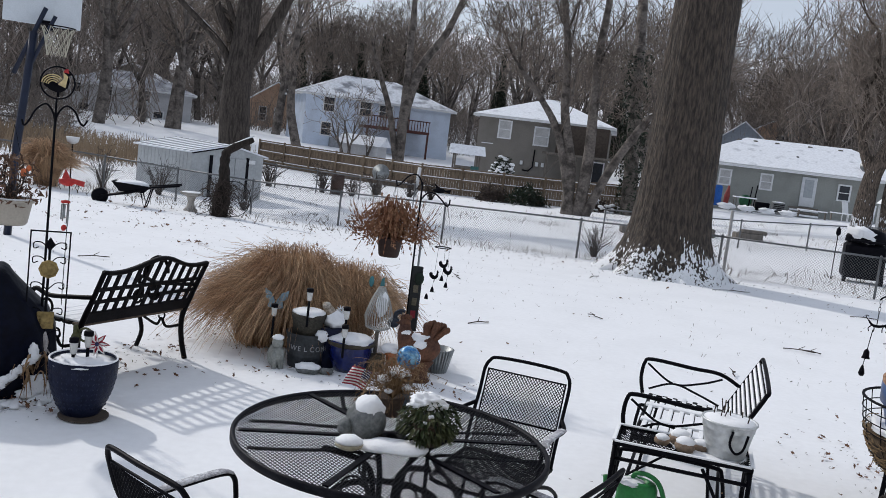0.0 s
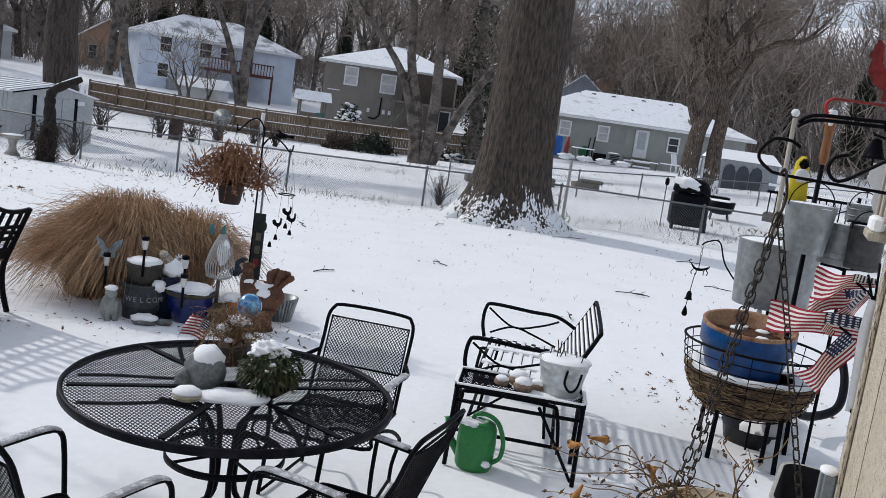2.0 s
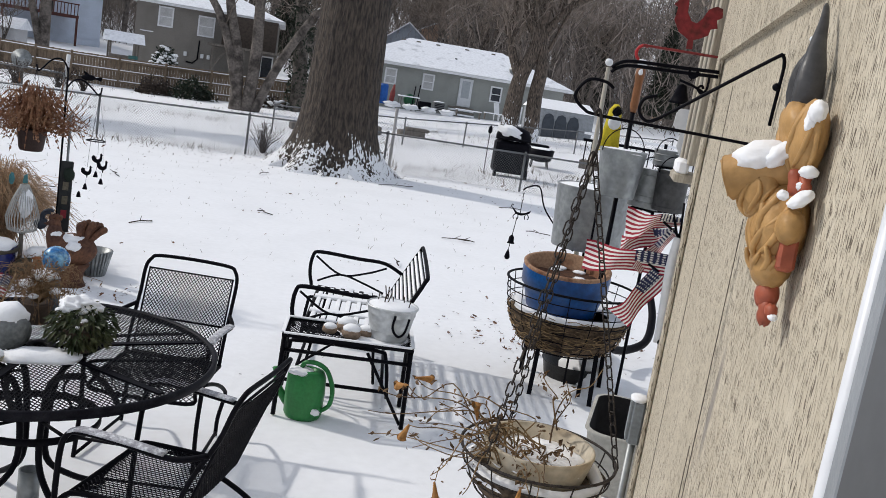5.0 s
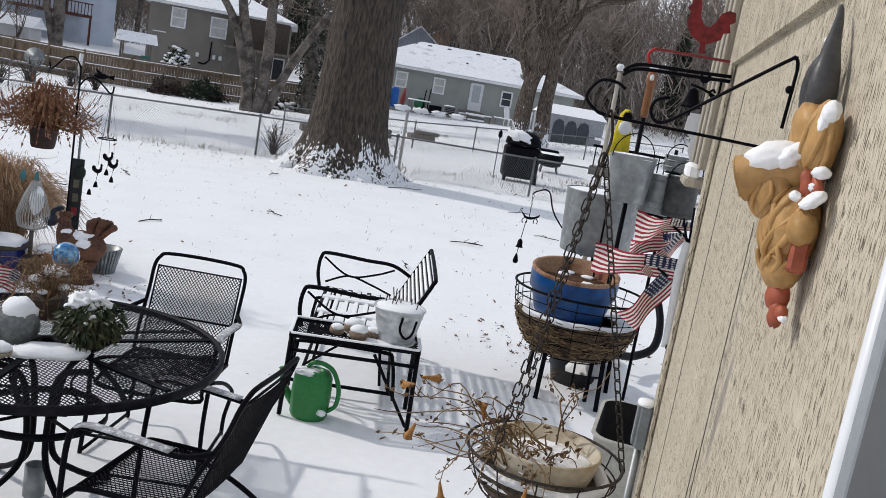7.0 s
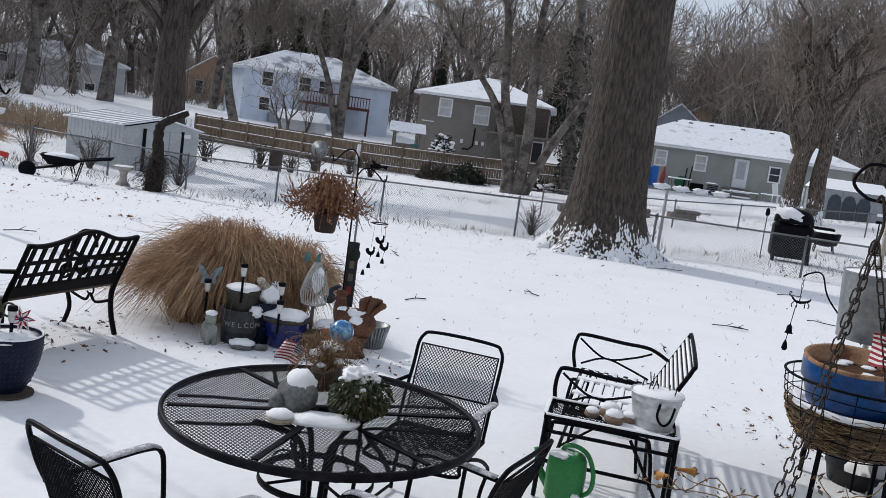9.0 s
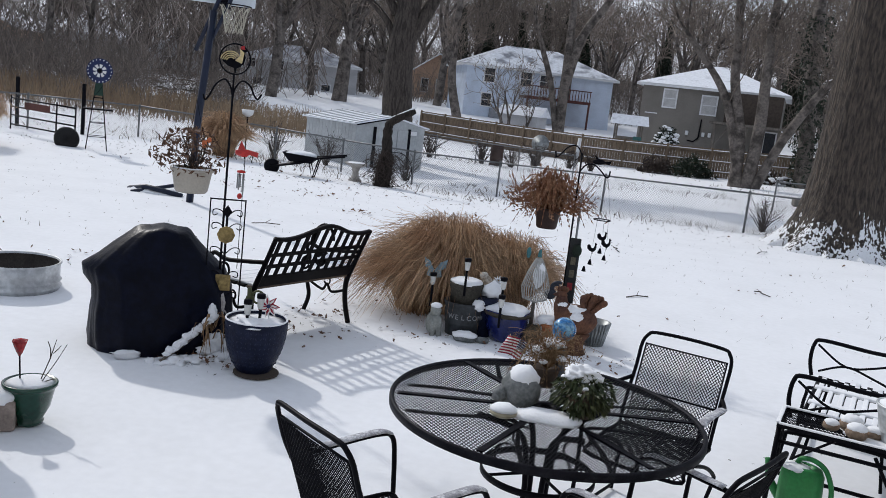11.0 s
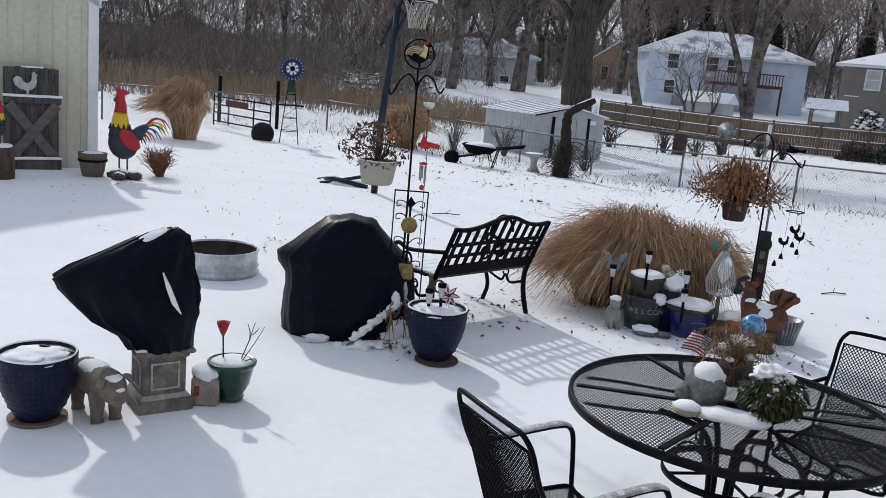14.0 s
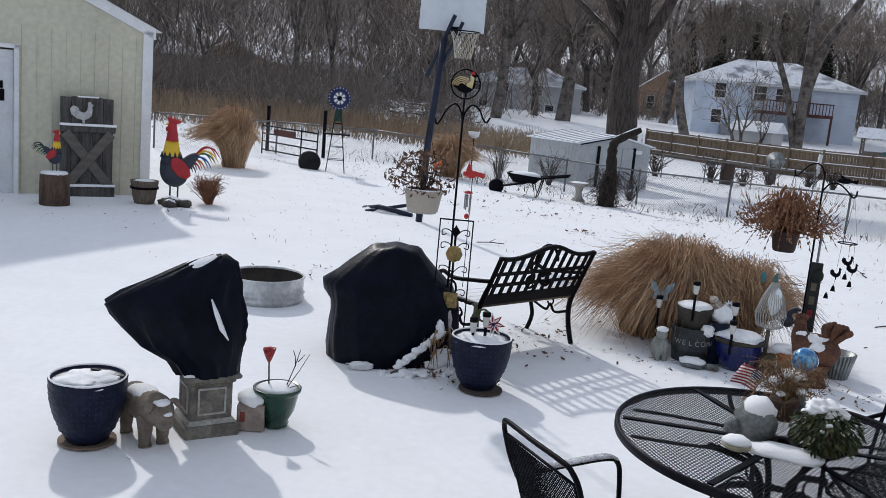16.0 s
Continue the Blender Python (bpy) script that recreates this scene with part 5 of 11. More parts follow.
wl.add([(0.02, 0, -0.3), (0.02, 0, E_G), (0.02, -7, E_G), (0.02, -7, -0.3)], [(0, 1, 2, 3)])
wl.add([(W_G, 0, -0.3), (W_G, 0, E_G), (W_G, -7, E_G), (W_G, -7, -0.3)], [(3, 2, 1, 0)])
wl.add([(0.02, -7, -0.3), (W_G, -7, -0.3), (W_G, -7, E_G), (W_G / 2, -7, E_G + RISE), (0.02, -7, E_G)], [(4, 3, 2, 1, 0)])
part("wall", wl, CREAM, ga)
for k in range(9):
    part("wall_rib", Shape().box((0.42 + k * 0.2 if k < 8 else 0.22, 0.006, E_G / 2 - 0.1), (0.018, 0.012, E_G + 0.1)), CREAM, ga)
part("corner_trim", Shape().box((0.06, 0.015, E_G / 2 - 0.12), (0.15, 0.04, E_G + 0.35)), WHITE, ga)
tr = Shape()
for sgn in (0, 1):
    x0, x1 = (-0.05, W_G / 2) if sgn == 0 else (W_G + 0.05, W_G / 2)
    tr.add([(x0, 0.035, E_G - 0.06), (x1, 0.035, E_G + RISE - 0.06), (x1, 0.035, E_G + RISE + 0.1), (x0, 0.035, E_G + 0.1), (x0, -0.02, E_G - 0.06), (x1, -0.02, E_G + RISE - 0.06), (x1, -0.02, E_G + RISE + 0.1), (x0, -0.02, E_G + 0.1)],
           [(0, 1, 2, 3), (4, 7, 6, 5), (0, 4, 5, 1), (3, 2, 6, 7), (0, 3, 7, 4)])
part("rake_trim", tr, WHITE, ga)
part("roof", Shape().add([(-0.15, 0.06, E_G + 0.05), (W_G / 2, 0.06, E_G + RISE + 0.14), (W_G / 2, -7.1, E_G + RISE + 0.14), (-0.15, -7.1, E_G + 0.05), (W_G + 0.15, 0.06, E_G + 0.05), (W_G + 0.15, -7.1, E_G + 0.05)], [(0, 1, 2, 3), (1, 4, 5, 2)]), SHINGLE_SNOW, ga)
gd = part("door", Shape().rbox((2.36, -0.02, 1.03), (0.86, 0.05, 2.0), 0.01), DOORW, ga, "white steel door")
part("door_frame", Shape().box((1.9, 0.02, 1.04), (0.06, 0.08, 2.12)).box((2.82, 0.02, 1.04), (0.06, 0.08, 2.12)).box((2.36, 0.02, 2.08), (0.98, 0.08, 0.06)), WHITE, gd)
part("threshold", Shape().box((2.36, 0.06, 0.0), (0.98, 0.14, 0.04)), IRON, gd)
part("door_sign", Shape().box((2.15, 0.012, 1.42), (0.2, 0.012, 0.16)).box((2.12, 0.012, 1.56), (0.1, 0.012, 0.1)).box((2.18, 0.012, 1.62), (0.03, 0.012, 0.1)), IRON, gd, "small black cut-out sign")

BARN = mat("barn_board", (0.1, 0.093, 0.088), 0.85, var=0.4, scale=2.5, fine=26, bump=0.4, stretch=(7, 7, 0.8), color2=(0.055, 0.05, 0.048))
BRACEW = mat("brace_board", (0.15, 0.135, 0.122), 0.85, var=0.4, scale=2.5, fine=26, bump=0.4, stretch=(2, 7, 7), color2=(0.12, 0.11, 0.1))
bd = thing("barn_door_panel", GM @ Matrix.Translation((0.58, 0.16, 0.0)), "old grey barn-door panel with an X brace leaning on the garage", "barn door")
for k in range(5):
    part("board", Shape().rbox((0.08 + 0.15 * k, 0, 0.75), (0.145, 0.03, 1.42 + 0.02 * (k % 2)), 0.006), BARN, bd)
part("cross_rail", Shape().rbox((0.37, 0.035, 1.02), (0.78, 0.05, 0.09), 0.01).rbox((0.37, 0.035, 0.1), (0.78, 0.07, 0.2), 0.01), BARN, bd)
for sgn in (-1, 1):
    part("brace", Shape().rbox((0.37, 0.04 + 0.012 * (sgn > 0), 0.58), (1.02, 0.05, 0.14), 0.008, Matrix.Rotation(sgn * radians(50), 3, "Y")), BRACEW, bd)
part("snow_cap", Shape().rbox((0.37, 0.045, 1.08), (0.8, 0.07, 0.035), 0.015).rbox((0.37, 0.05, 0.22), (0.78, 0.09, 0.035), 0.015).rbox((0.37, 0.0, 1.47), (0.3, 0.04, 0.02), 0.008), SNOWCAP, bd)


COCK = [(-0.32, 0.3), (-0.36, 0.48), (-0.26, 0.58), (-0.14, 0.54), (-0.1, 0.42), (0.02, 0.36), (0.12, 0.44), (0.14, 0.58), (0.13, 0.68), (0.2, 0.73), (0.24, 0.66), (0.31, 0.62), (0.25, 0.57), (0.27, 0.44), (0.24, 0.28), (0.14, 0.18), (0.05, 0.14), (0.06, 0.02), (0.0, 0.02), (-0.01, 0.14), (-0.16, 0.18)]
solid("white_rooster_cutout", Shape().slab([(x * 0.5, z * 0.44) for x, z in COCK], 0.02), mat("chalk_paint", (0.5, 0.5, 0.5), 0.8, var=0.25, scale=9, fine=50, bump=0.1), "small white rooster cut-out on the barn-door panel", "ornament", m=GM @ Matrix.Translation((1.04, 0.24, 1.09)) @ Matrix.Rotation(math.pi, 4, "Z"))
STUMPW = mat("stump_wood", (0.11, 0.075, 0.055), 0.9, var=0.4, scale=6, fine=30, bump=0.6, stretch=(3, 3, 0.7))
sp = thing("log_stump", Matrix.Translation((-9.97, 8.68, 0.1)), "upright log stump capped with snow", "stump")
part("log", Shape().lathe([(0.2, -0.1), (0.2, 0.2), (0.19, 0.45), (0.18, 0.46), (0, 0.46)], 18, wob=0.03), STUMPW, sp)
part("snow_cap", Shape().lathe([(0.18, 0.455), (0.17, 0.49), (0, 0.5)], 14), SNOWCAP, sp)
RED = mat("rooster_red", (0.42, 0.03, 0.035), 0.5, var=0.15)
YEL = mat("rooster_yellow", (0.75, 0.5, 0.04), 0.5, var=0.12)
SLATE = mat("rooster_slate", (0.035, 0.042, 0.06), 0.5, var=0.2)
GRN = mat("rooster_green", (0.03, 0.16, 0.07), 0.5, var=0.2)
BLU = mat("rooster_blue", (0.03, 0.13, 0.42), 0.5, var=0.2)
ORG = mat("rooster_orange", (0.6, 0.15, 0.02), 0.5, var=0.2)


def painted_rooster(m, size, label, tail=(1, 2, 4, 5, 3, 1, 0)):
    """One plain mesh in bands of colour, facing -x."""
    s = Shape()
    s.use(0).blob((-0.01, 0, 0.47), (0.2, 0.11, 0.235), 0.02, seed=1, m=Matrix.Rotation(radians(-8), 3, "Y"), nu=24, nv=16)
    s.use(0).tube(spline([(0.0, 0, 0.5), (0.14, 0, 0.57), (0.23, 0, 0.66), (0.3, 0, 0.72)], 4), [0.1, 0.1, 0.1, 0.098, 0.095, 0.09, 0.085, 0.08, 0.072, 0.064, 0.055, 0.045, 0.03], 14)
    s.use(0).lathe([(0.15, 0.55), (0.132, 0.66), (0.124, 0.69)], 18, c=(-0.06, 0, 0), sy=0.7)
    s.use(2).lathe([(0.13, 0.655), (0.128, 0.68), (0.105, 0.8), (0.088, 0.895)], 18, c=(-0.055, 0, 0), sy=0.7)
    for q in range(11):
        a = q * math.pi * 2 / 11
        s.use(0).tube([(-0.06 + 0.13 * math.cos(a), 0.092 * math.sin(a), 0.655), (-0.06 + 0.128 * math.cos(a), 0.09 * math.sin(a), 0.735)], [0.03, 0.004], 5)
    s.use(1).tube(spline([(-0.052, 0, 0.89), (-0.052, 0, 0.98), (-0.055, 0, 1.08), (-0.068, 0, 1.15)], 4), [0.088, 0.085, 0.081, 0.077, 0.073, 0.069, 0.065, 0.061, 0.06, 0.06, 0.058, 0.05, 0.03], 14)
    s.use(1).slab([(-0.1, 1.13), (-0.125, 1.2), (-0.115, 1.24), (-0.09, 1.2), (-0.075, 1.245), (-0.05, 1.195), (-0.03, 1.235), (-0.005, 1.185), (0.02, 1.215), (0.03, 1.17), (0.08, 1.185), (0.05, 1.14), (0.0, 1.125), (-0.05, 1.11)], 0.025)
    s.use(2).slab([(-0.165, 1.115), (-0.1, 1.145), (-0.09, 1.095)], 0.025).use(1).blob((-0.118, 0, 1.055), (0.03, 0.024, 0.036), 0)
    for sy in (-0.112, 0.112):
        s.use(1).blob((0.07, sy, 0.52), (0.175, 0.03, 0.1), 0.04, seed=4, m=Matrix.Rotation(radians(48), 3, "Y"), nu=20, nv=12)
        for q in range(3):
            s.use(1).tube([(0.14 + 0.025 * q, sy, 0.43 - 0.01 * q), (0.2 + 0.012 * q, sy, 0.385 + 0.025 * q)], [0.02, 0.004], 5, flat=0.5)
    ends = ((0.615, 0.68, 0.17), (0.595, 0.62, 0.15), (0.555, 0.6, 0.13), (0.5, 0.52, 0.13), (0.42, 0.5, 0.1), (0.35, 0.48, 0.08), (0.29, 0.45, 0.06))
    for k, c in enumerate(tail):
        x, z, lift = ends[k]
        for q in (0, 1):
            p = Vector((0.24 - 0.012 * k, 0.018 * (k % 3 - 1) + 0.014 * q, 0.68 - 0.02 * k))
            e = Vector((x - 0.05 * q, p.y, z + 0.012 * q))
            s.use(c).tube(spline([p, p.lerp(e, 0.4) + Vector((0, 0, lift * 0.8)), p.lerp(e, 0.75) + Vector((0, 0, lift * 0.75)), e], 4), [0.014, 0.017, 0.02, 0.022, 0.024, 0.025, 0.025, 0.024, 0.022, 0.019, 0.015, 0.01, 0.003], 6, flat=0.5)
    for x in (-0.06, 0.045):
        s.use(0).tube([(x, 0, 0.28), (x, 0, 0.02)], 0.012, 6).tube([(x - 0.09, 0, 0.02), (x + 0.05, 0, 0.02)], 0.012, 6)
    return solid("rooster_statue", s, [SLATE, RED, YEL, ORG, GRN, BLU], label, "statue", m=m @ Matrix.Scale(size, 4))


painted_rooster(Matrix.Translation((-9.2, 10.2, 0.14)) @ Matrix.Rotation(radians(42), 4, "Z"), 1.05, "tall painted metal rooster with red head, yellow neck and rainbow tail")
painted_rooster(Matrix.Translation((-9.97, 8.68, 0.58)) @ Matrix.Rotation(radians(222), 4, "Z"), 0.48, "small dark green and red rooster figure standing on a log stump", (0, 0, 4, 0, 4, 0, 0))
FOOT_STONE = mat("foot_stone", (0.09, 0.08, 0.07), 0.9, var=0.3, scale=9, fine=40, bump=0.4)
for k, (x, y, r) in enumerate(((-9.32, 10.12, 0.1), (-9.17, 10.1, 0.14), (-9.0, 10.2, 0.12), (-9.1, 9.98, 0.11))):
    solid("stone", Shape().use(0).blob((0, 0, r * 0.35), (r, r * 0.8, r * 0.55), 0.25, seed=k).use(1).blob((0, 0.02, r * 0.62), (r * 0.8, r * 0.62, r * 0.38), 0.2, seed=k + 7), [FOOT_STONE, SNOWCAP], "dark stone with snow on top at the rooster's feet", "stone", "stones round the rooster", m=Matrix.Translation((x, y, 0.12)))
hb = thing("half_barrel_planter", Matrix.Translation((-9.52, 9.92, 0.12)) @ Matrix.Scale(0.82, 4), "round wooden half-barrel planter filled with snow", "planter")
part("tub", Shape().lathe([(0.16, -0.03), (0.2, 0.1), (0.24, 0.36), (0.25, 0.42), (0.22, 0.42), (0.21, 0.36)], 22), mat("tub_wood", (0.15, 0.12, 0.095), 0.85, var=0.3, stretch=(4, 4, 0.6)), hb)
part("hoop", Shape().lathe([(0.232, 0.27), (0.247, 0.27), (0.252, 0.31), (0.237, 0.31)], 22), IRON, hb)
part("snow_cap", Shape().lathe([(0.23, 0.39), (0.15, 0.43), (0, 0.44)], 18), SNOWCAP, hb)
twig_bush(50, 0.45, 0.32, 150, mat("rust_grass", (0.24, 0.11, 0.06), 0.85, var=0.3), "dried_clump", "rust-brown dried plant clump beside the rooster", Matrix.Translation((-9.0, 10.75, 0.12)), 0.006)


# ---- wrought-iron furniture ----
def lattice(shape, w, h, place, step=0.02, tilt=60, r=0.0022, inside=None, segs=1):
    """Crossed strands filling a w by h sheet centred on 0; place(u, v) gives the point; inside clips to a circle of that radius."""
    for sgn in (1, -1):
        a = radians(90 + sgn * (90 - tilt))
        d = Vector((math.cos(a), math.sin(a)))
        n = Vector((-d.y, d.x))
        reach = math.hypot(w, h) / 2
        k = int(reach / step)
        for i in range(-k, k + 1):
            c = n * (i * step)
            if inside:
                if abs(i * step) >= inside:
                    continue
                l = math.sqrt(inside**2 - (i * step) ** 2)
                t0, t1 = -l, l
            else:
                t0, t1 = -9.0, 9.0
                for cc, dd, lim in ((c.x, d.x, w / 2), (c.y, d.y, h / 2)):
                    if abs(dd) < 1e-6:
                        if abs(cc) > lim:
                            t0, t1 = 1, 0
                        continue
                    p, q = sorted(((-lim - cc) / dd, (lim - cc) / dd))
                    t0, t1 = max(t0, p), min(t1, q)
            if t1 - t0 < 0.004:
                continue
            shape.tube([place(*(c + d * (t0 + (t1 - t0) * j / segs))) for j in range(segs + 1)], r, 4, caps=False)


TABLE = Matrix.Translation((-0.125, 3.914, 0.0)) @ Matrix.Rotation(radians(12), 4, "Z")
tb = thing("patio_table_round", TABLE, "round black wrought-iron mesh patio table dusted with snow", "table")
R_T, Z_T = 0.725, 0.715
part("rim", Shape().lathe([(R_T - 0.022, Z_T - 0.002), (R_T - 0.008, Z_T + 0.008), (R_T, Z_T), (R_T, Z_T - 0.03), (R_T - 0.006, Z_T - 0.032), (R_T - 0.008, Z_T - 0.006), (R_T - 0.022, Z_T - 0.008)], 96), IRON_SNOW, tb)
s = Shape()
lattice(s, 1.5, 1.5, lambda u, v: Vector((u, v, Z_T - 0.004)), 0.0165, 62, 0.0021, R_T - 0.015)
part("mesh_top", s, IRON, tb)
for k in range(6):
    a = k * math.pi / 3
    c, sn = math.cos(a), math.sin(a)
    part("spoke", Shape().box((c * 0.36, sn * 0.36, Z_T + 0.001), (0.66, 0.028, 0.008), rz(60 * k)), IRON, tb)
for k in range(4):
    a = radians(45 + 90 * k)
    pts = [Vector((math.cos(a + da) * rr, math.sin(a + da) * rr, Z_T - 0.016)) for da, rr in ((-0.52, 0.67), (-0.42, 0.5), (-0.3, 0.34), (0, 0.24), (0.3, 0.34), (0.42, 0.5), (0.52, 0.67))]
    part("petal_bar", Shape().tube(spline(pts, 5), 0.015, 4, flat=0.35), IRON, tb)
part("hub", Shape().lathe([(0.07, Z_T + 0.008), (0.07, Z_T - 0.02), (0.03, Z_T - 0.02), (0.03, Z_T + 0.008)], 20), IRON, tb)
part("shelf_ring", Shape().lathe([(0.262, 0.415), (0.27, 0.415), (0.27, 0.385), (0.262, 0.385)], 40), IRON, tb)
for k in range(4):
    a = radians(90 * k + 20)
    c, sn = math.cos(a), math.sin(a)
    part("leg", Shape().tube(spline([(0.34 * c, 0.34 * sn, Z_T - 0.02), (0.12 * c, 0.12 * sn, 0.6), (0.065 * c, 0.065 * sn, 0.42), (0.07 * c, 0.07 * sn, 0.2), (0.2 * c, 0.2 * sn, 0.08), (0.36 * c, 0.36 * sn, 0.0)], 5), 0.014, 8), IRON, tb)
    part("scroll", Shape().tube(arc((0.18 * c, 0.18 * sn, 0.5), 0.05, 0, 300, 12), 0.006, 6), IRON, tb)
    part("shelf_strut", Shape().tube([(0.07 * c, 0.07 * sn, 0.4), (0.265 * c, 0.265 * sn, 0.4)], 0.008, 6), IRON, tb)
part("umbrella_socket", Shape().lathe([(0.045, 0.02), (0.045, 0.16), (0.036, 0.16), (0.036, 0.02)], 16), GALV, tb, "grey umbrella socket")


FROST = mat("frosted_iron", (0.34, 0.34, 0.37), 0.7, var=0.25, scale=30, fine=120, bump=0.2, color2=(0.62, 0.63, 0.66), spec=0.1)


def iron_chair(m, label):
    """Faces +y; seat centre over the origin."""
    c = thing("mesh_armchair", m, label, "chair", "armchairs round the patio table")
    W = 0.25

    def back(u, v):
        return Vector((u, -0.21 - 0.17 * (v + 0.24) / 0.48 - 0.02 * math.cos(u * 5), 0.617 + v))

    b = Shape()
    tube = [(-W, -0.2, 0.4), (-W, -0.25, 0.55)] + [back(-W, 0.1), back(-W, 0.22)] + [back(-W + 0.02, 0.27), back(-W + 0.06, 0.29), back(0, 0.295), back(W - 0.06, 0.29), back(W - 0.02, 0.27)] + [back(W, 0.22), back(W, 0.1), (W, -0.25, 0.55), (W, -0.2, 0.4)]
    b.tube(spline(tube, 4), 0.0098, 8)
    part("back_frame", b, IRON, c)
    inner = Shape()
    e = W - 0.022
    inner.tube([back(-e, -0.2), back(-e, 0.225), back(e, 0.225), back(e, -0.2)], 0.006, 6, closed=True)
    inner.tube([back(-e, 0.0) + Vector((0, 0.006, -0.02)), back(e, 0.0) + Vector((0, 0.006, -0.02))], 0.006, 6)
    part("panel_frame", inner, IRON, c)
    s = Shape()
    lattice(s, 2 * e, 0.42, lambda u, v: back(u, v + 0.012), 0.0135, 48, 0.0023, None, 3)
    part("back_mesh", s, IRON, c)

    def seat(u, v):
        return Vector((u, v, 0.415 - 0.02 * math.cos(u * 5) - (0.05 * max(0, (v - 0.16) / 0.08) ** 2)))

    f = Shape()
    f.tube(spline([seat(-W, -0.22), seat(-W, 0.1), seat(-W, 0.2), seat(-W + 0.03, 0.24), seat(W - 0.03, 0.24), seat(W, 0.2), seat(W, 0.1), seat(W, -0.22)], 4), 0.0105, 8)
    f.tube([seat(-W, -0.22), seat(W, -0.22)], 0.0105, 8)
    f.tube([seat(0, -0.22) - Vector((0, 0, 0.006)), seat(0, 0.24) - Vector((0, 0, 0.006))], 0.006, 6)
    part("seat_frame", f, IRON, c)
    s = Shape()
    lattice(s, 2 * W, 0.46, lambda u, v: seat(u, v + 0.01), 0.0145, 34, 0.0022, None, 4)
    part("seat_mesh", s, IRON, c)
    for sx in (-1, 1):
        X = sx * 0.295
        arm = spline([(sx * W, -0.31, 0.66), (X, -0.2, 0.64), (X, 0.0, 0.655), (X, 0.14, 0.66), (X, 0.2, 0.64), (X, 0.225, 0.55), (X - sx * 0.01, 0.24, 0.25), (X, 0.25, 0.0)], 5)
        part("arm", Shape().tube(arm, 0.011, 8), IRON, c)
        part("arm_snow", Shape().tube(spline([(X, -0.17, 0.654), (X, 0.0, 0.667), (X, 0.14, 0.672), (X, 0.19, 0.658)], 5), 0.024, 8, flat=0.28), FROST, c, "frosted flat arm rest")
        leg = spline([(sx * W, 0.05, 0.395), (sx * 0.262, -0.15, 0.33), (sx * 0.27, -0.3, 0.25), (sx * 0.27, -0.33, 0.2), (sx * 0.26, -0.27, 0.1), (sx * 0.26, -0.26, 0.0)], 4)
        part("rear_leg", Shape().tube(leg, 0.011, 8), IRON, c)
        part("stretcher", Shape().tube([(sx * 0.262, -0.26, 0.02), (sx * 0.285, 0.25, 0.02)], 0.009, 6), IRON, c)
    part("cross_stretcher", Shape().tube([(-0.285, 0.245, 0.1), (0.285, 0.245, 0.1)], 0.009, 6), IRON, c)
    return c


def facing(x, y, fx, fy, z=0.0):
    return Matrix.Translation((x, y, z)) @ Matrix.Rotation(math.atan2(-fx, fy), 4, "Z")


ch = iron_chair(facing(0.41, 4.5, -0.378, -0.926), "black wrought-iron mesh armchair with frosted arms by the table")
copy_thing(ch, facing(-0.63, 3.09, 0.635, 0.772))
copy_thing(ch, facing(0.34, 3.34, -0.86, 0.51))

# things on the table
def on_table(x, y):
    return Matrix.Translation((x, y, Z_T + 0.008))


STONEG = mat("grey_stone", (0.2, 0.21, 0.21), 0.85, var=0.3, scale=12, fine=60, bump=0.5, color2=(0.12, 0.13, 0.13))
solid("tortoise_ornament", Shape().use(0).blob((0, 0, 0.07), (0.092, 0.085, 0.09), 0.12, seed=11, flat_bottom=-0.07).use(0).blob((-0.085, -0.05, 0.045), (0.036, 0.034, 0.036), 0.3, seed=12).use(1).blob((0.005, 0.01, 0.115), (0.075, 0.078, 0.07), 0.1, seed=13),
           [STONEG, SNOWCAP], "grey stone tortoise ornament under a dome of snow", "ornament", m=on_table(-0.25, 3.88))
solid("small_dish", Shape().use(0).lathe([(0.04, 0), (0.06, 0.012), (0.062, 0.025), (0.0, 0.025)], 18).use(1).blob((0, 0, 0.028), (0.062, 0.056, 0.032), 0.08, seed=3, flat_bottom=0.0), [mat("dish_cream", (0.5, 0.45, 0.32), 0.5), SNOWCAP], "small cream dish heaped with snow", "dish", m=on_table(-0.3, 3.685))
drift = Shape()
drift.blob((0, 0, 0), (0.17, 0.08, 0.035), 0.3, 1.5, seed=21, flat_bottom=0.0)
solid("table_snow", drift, SNOWCAP, "thin drift of snow lying on the table mesh", "snow", m=on_table(-0.12, 3.74) @ Matrix.Rotation(0.0, 4, "Z"))
DRY = mat("dry_stems", (0.27, 0.17, 0.09), 0.85, var=0.35, scale=8, fine=40, bump=0, color2=(0.17, 0.1, 0.055))
LEAFG = mat("box_leaves", (0.035, 0.05, 0.018), 0.55, var=0.45, scale=9, fine=40, bump=0, color2=(0.075, 0.08, 0.03))


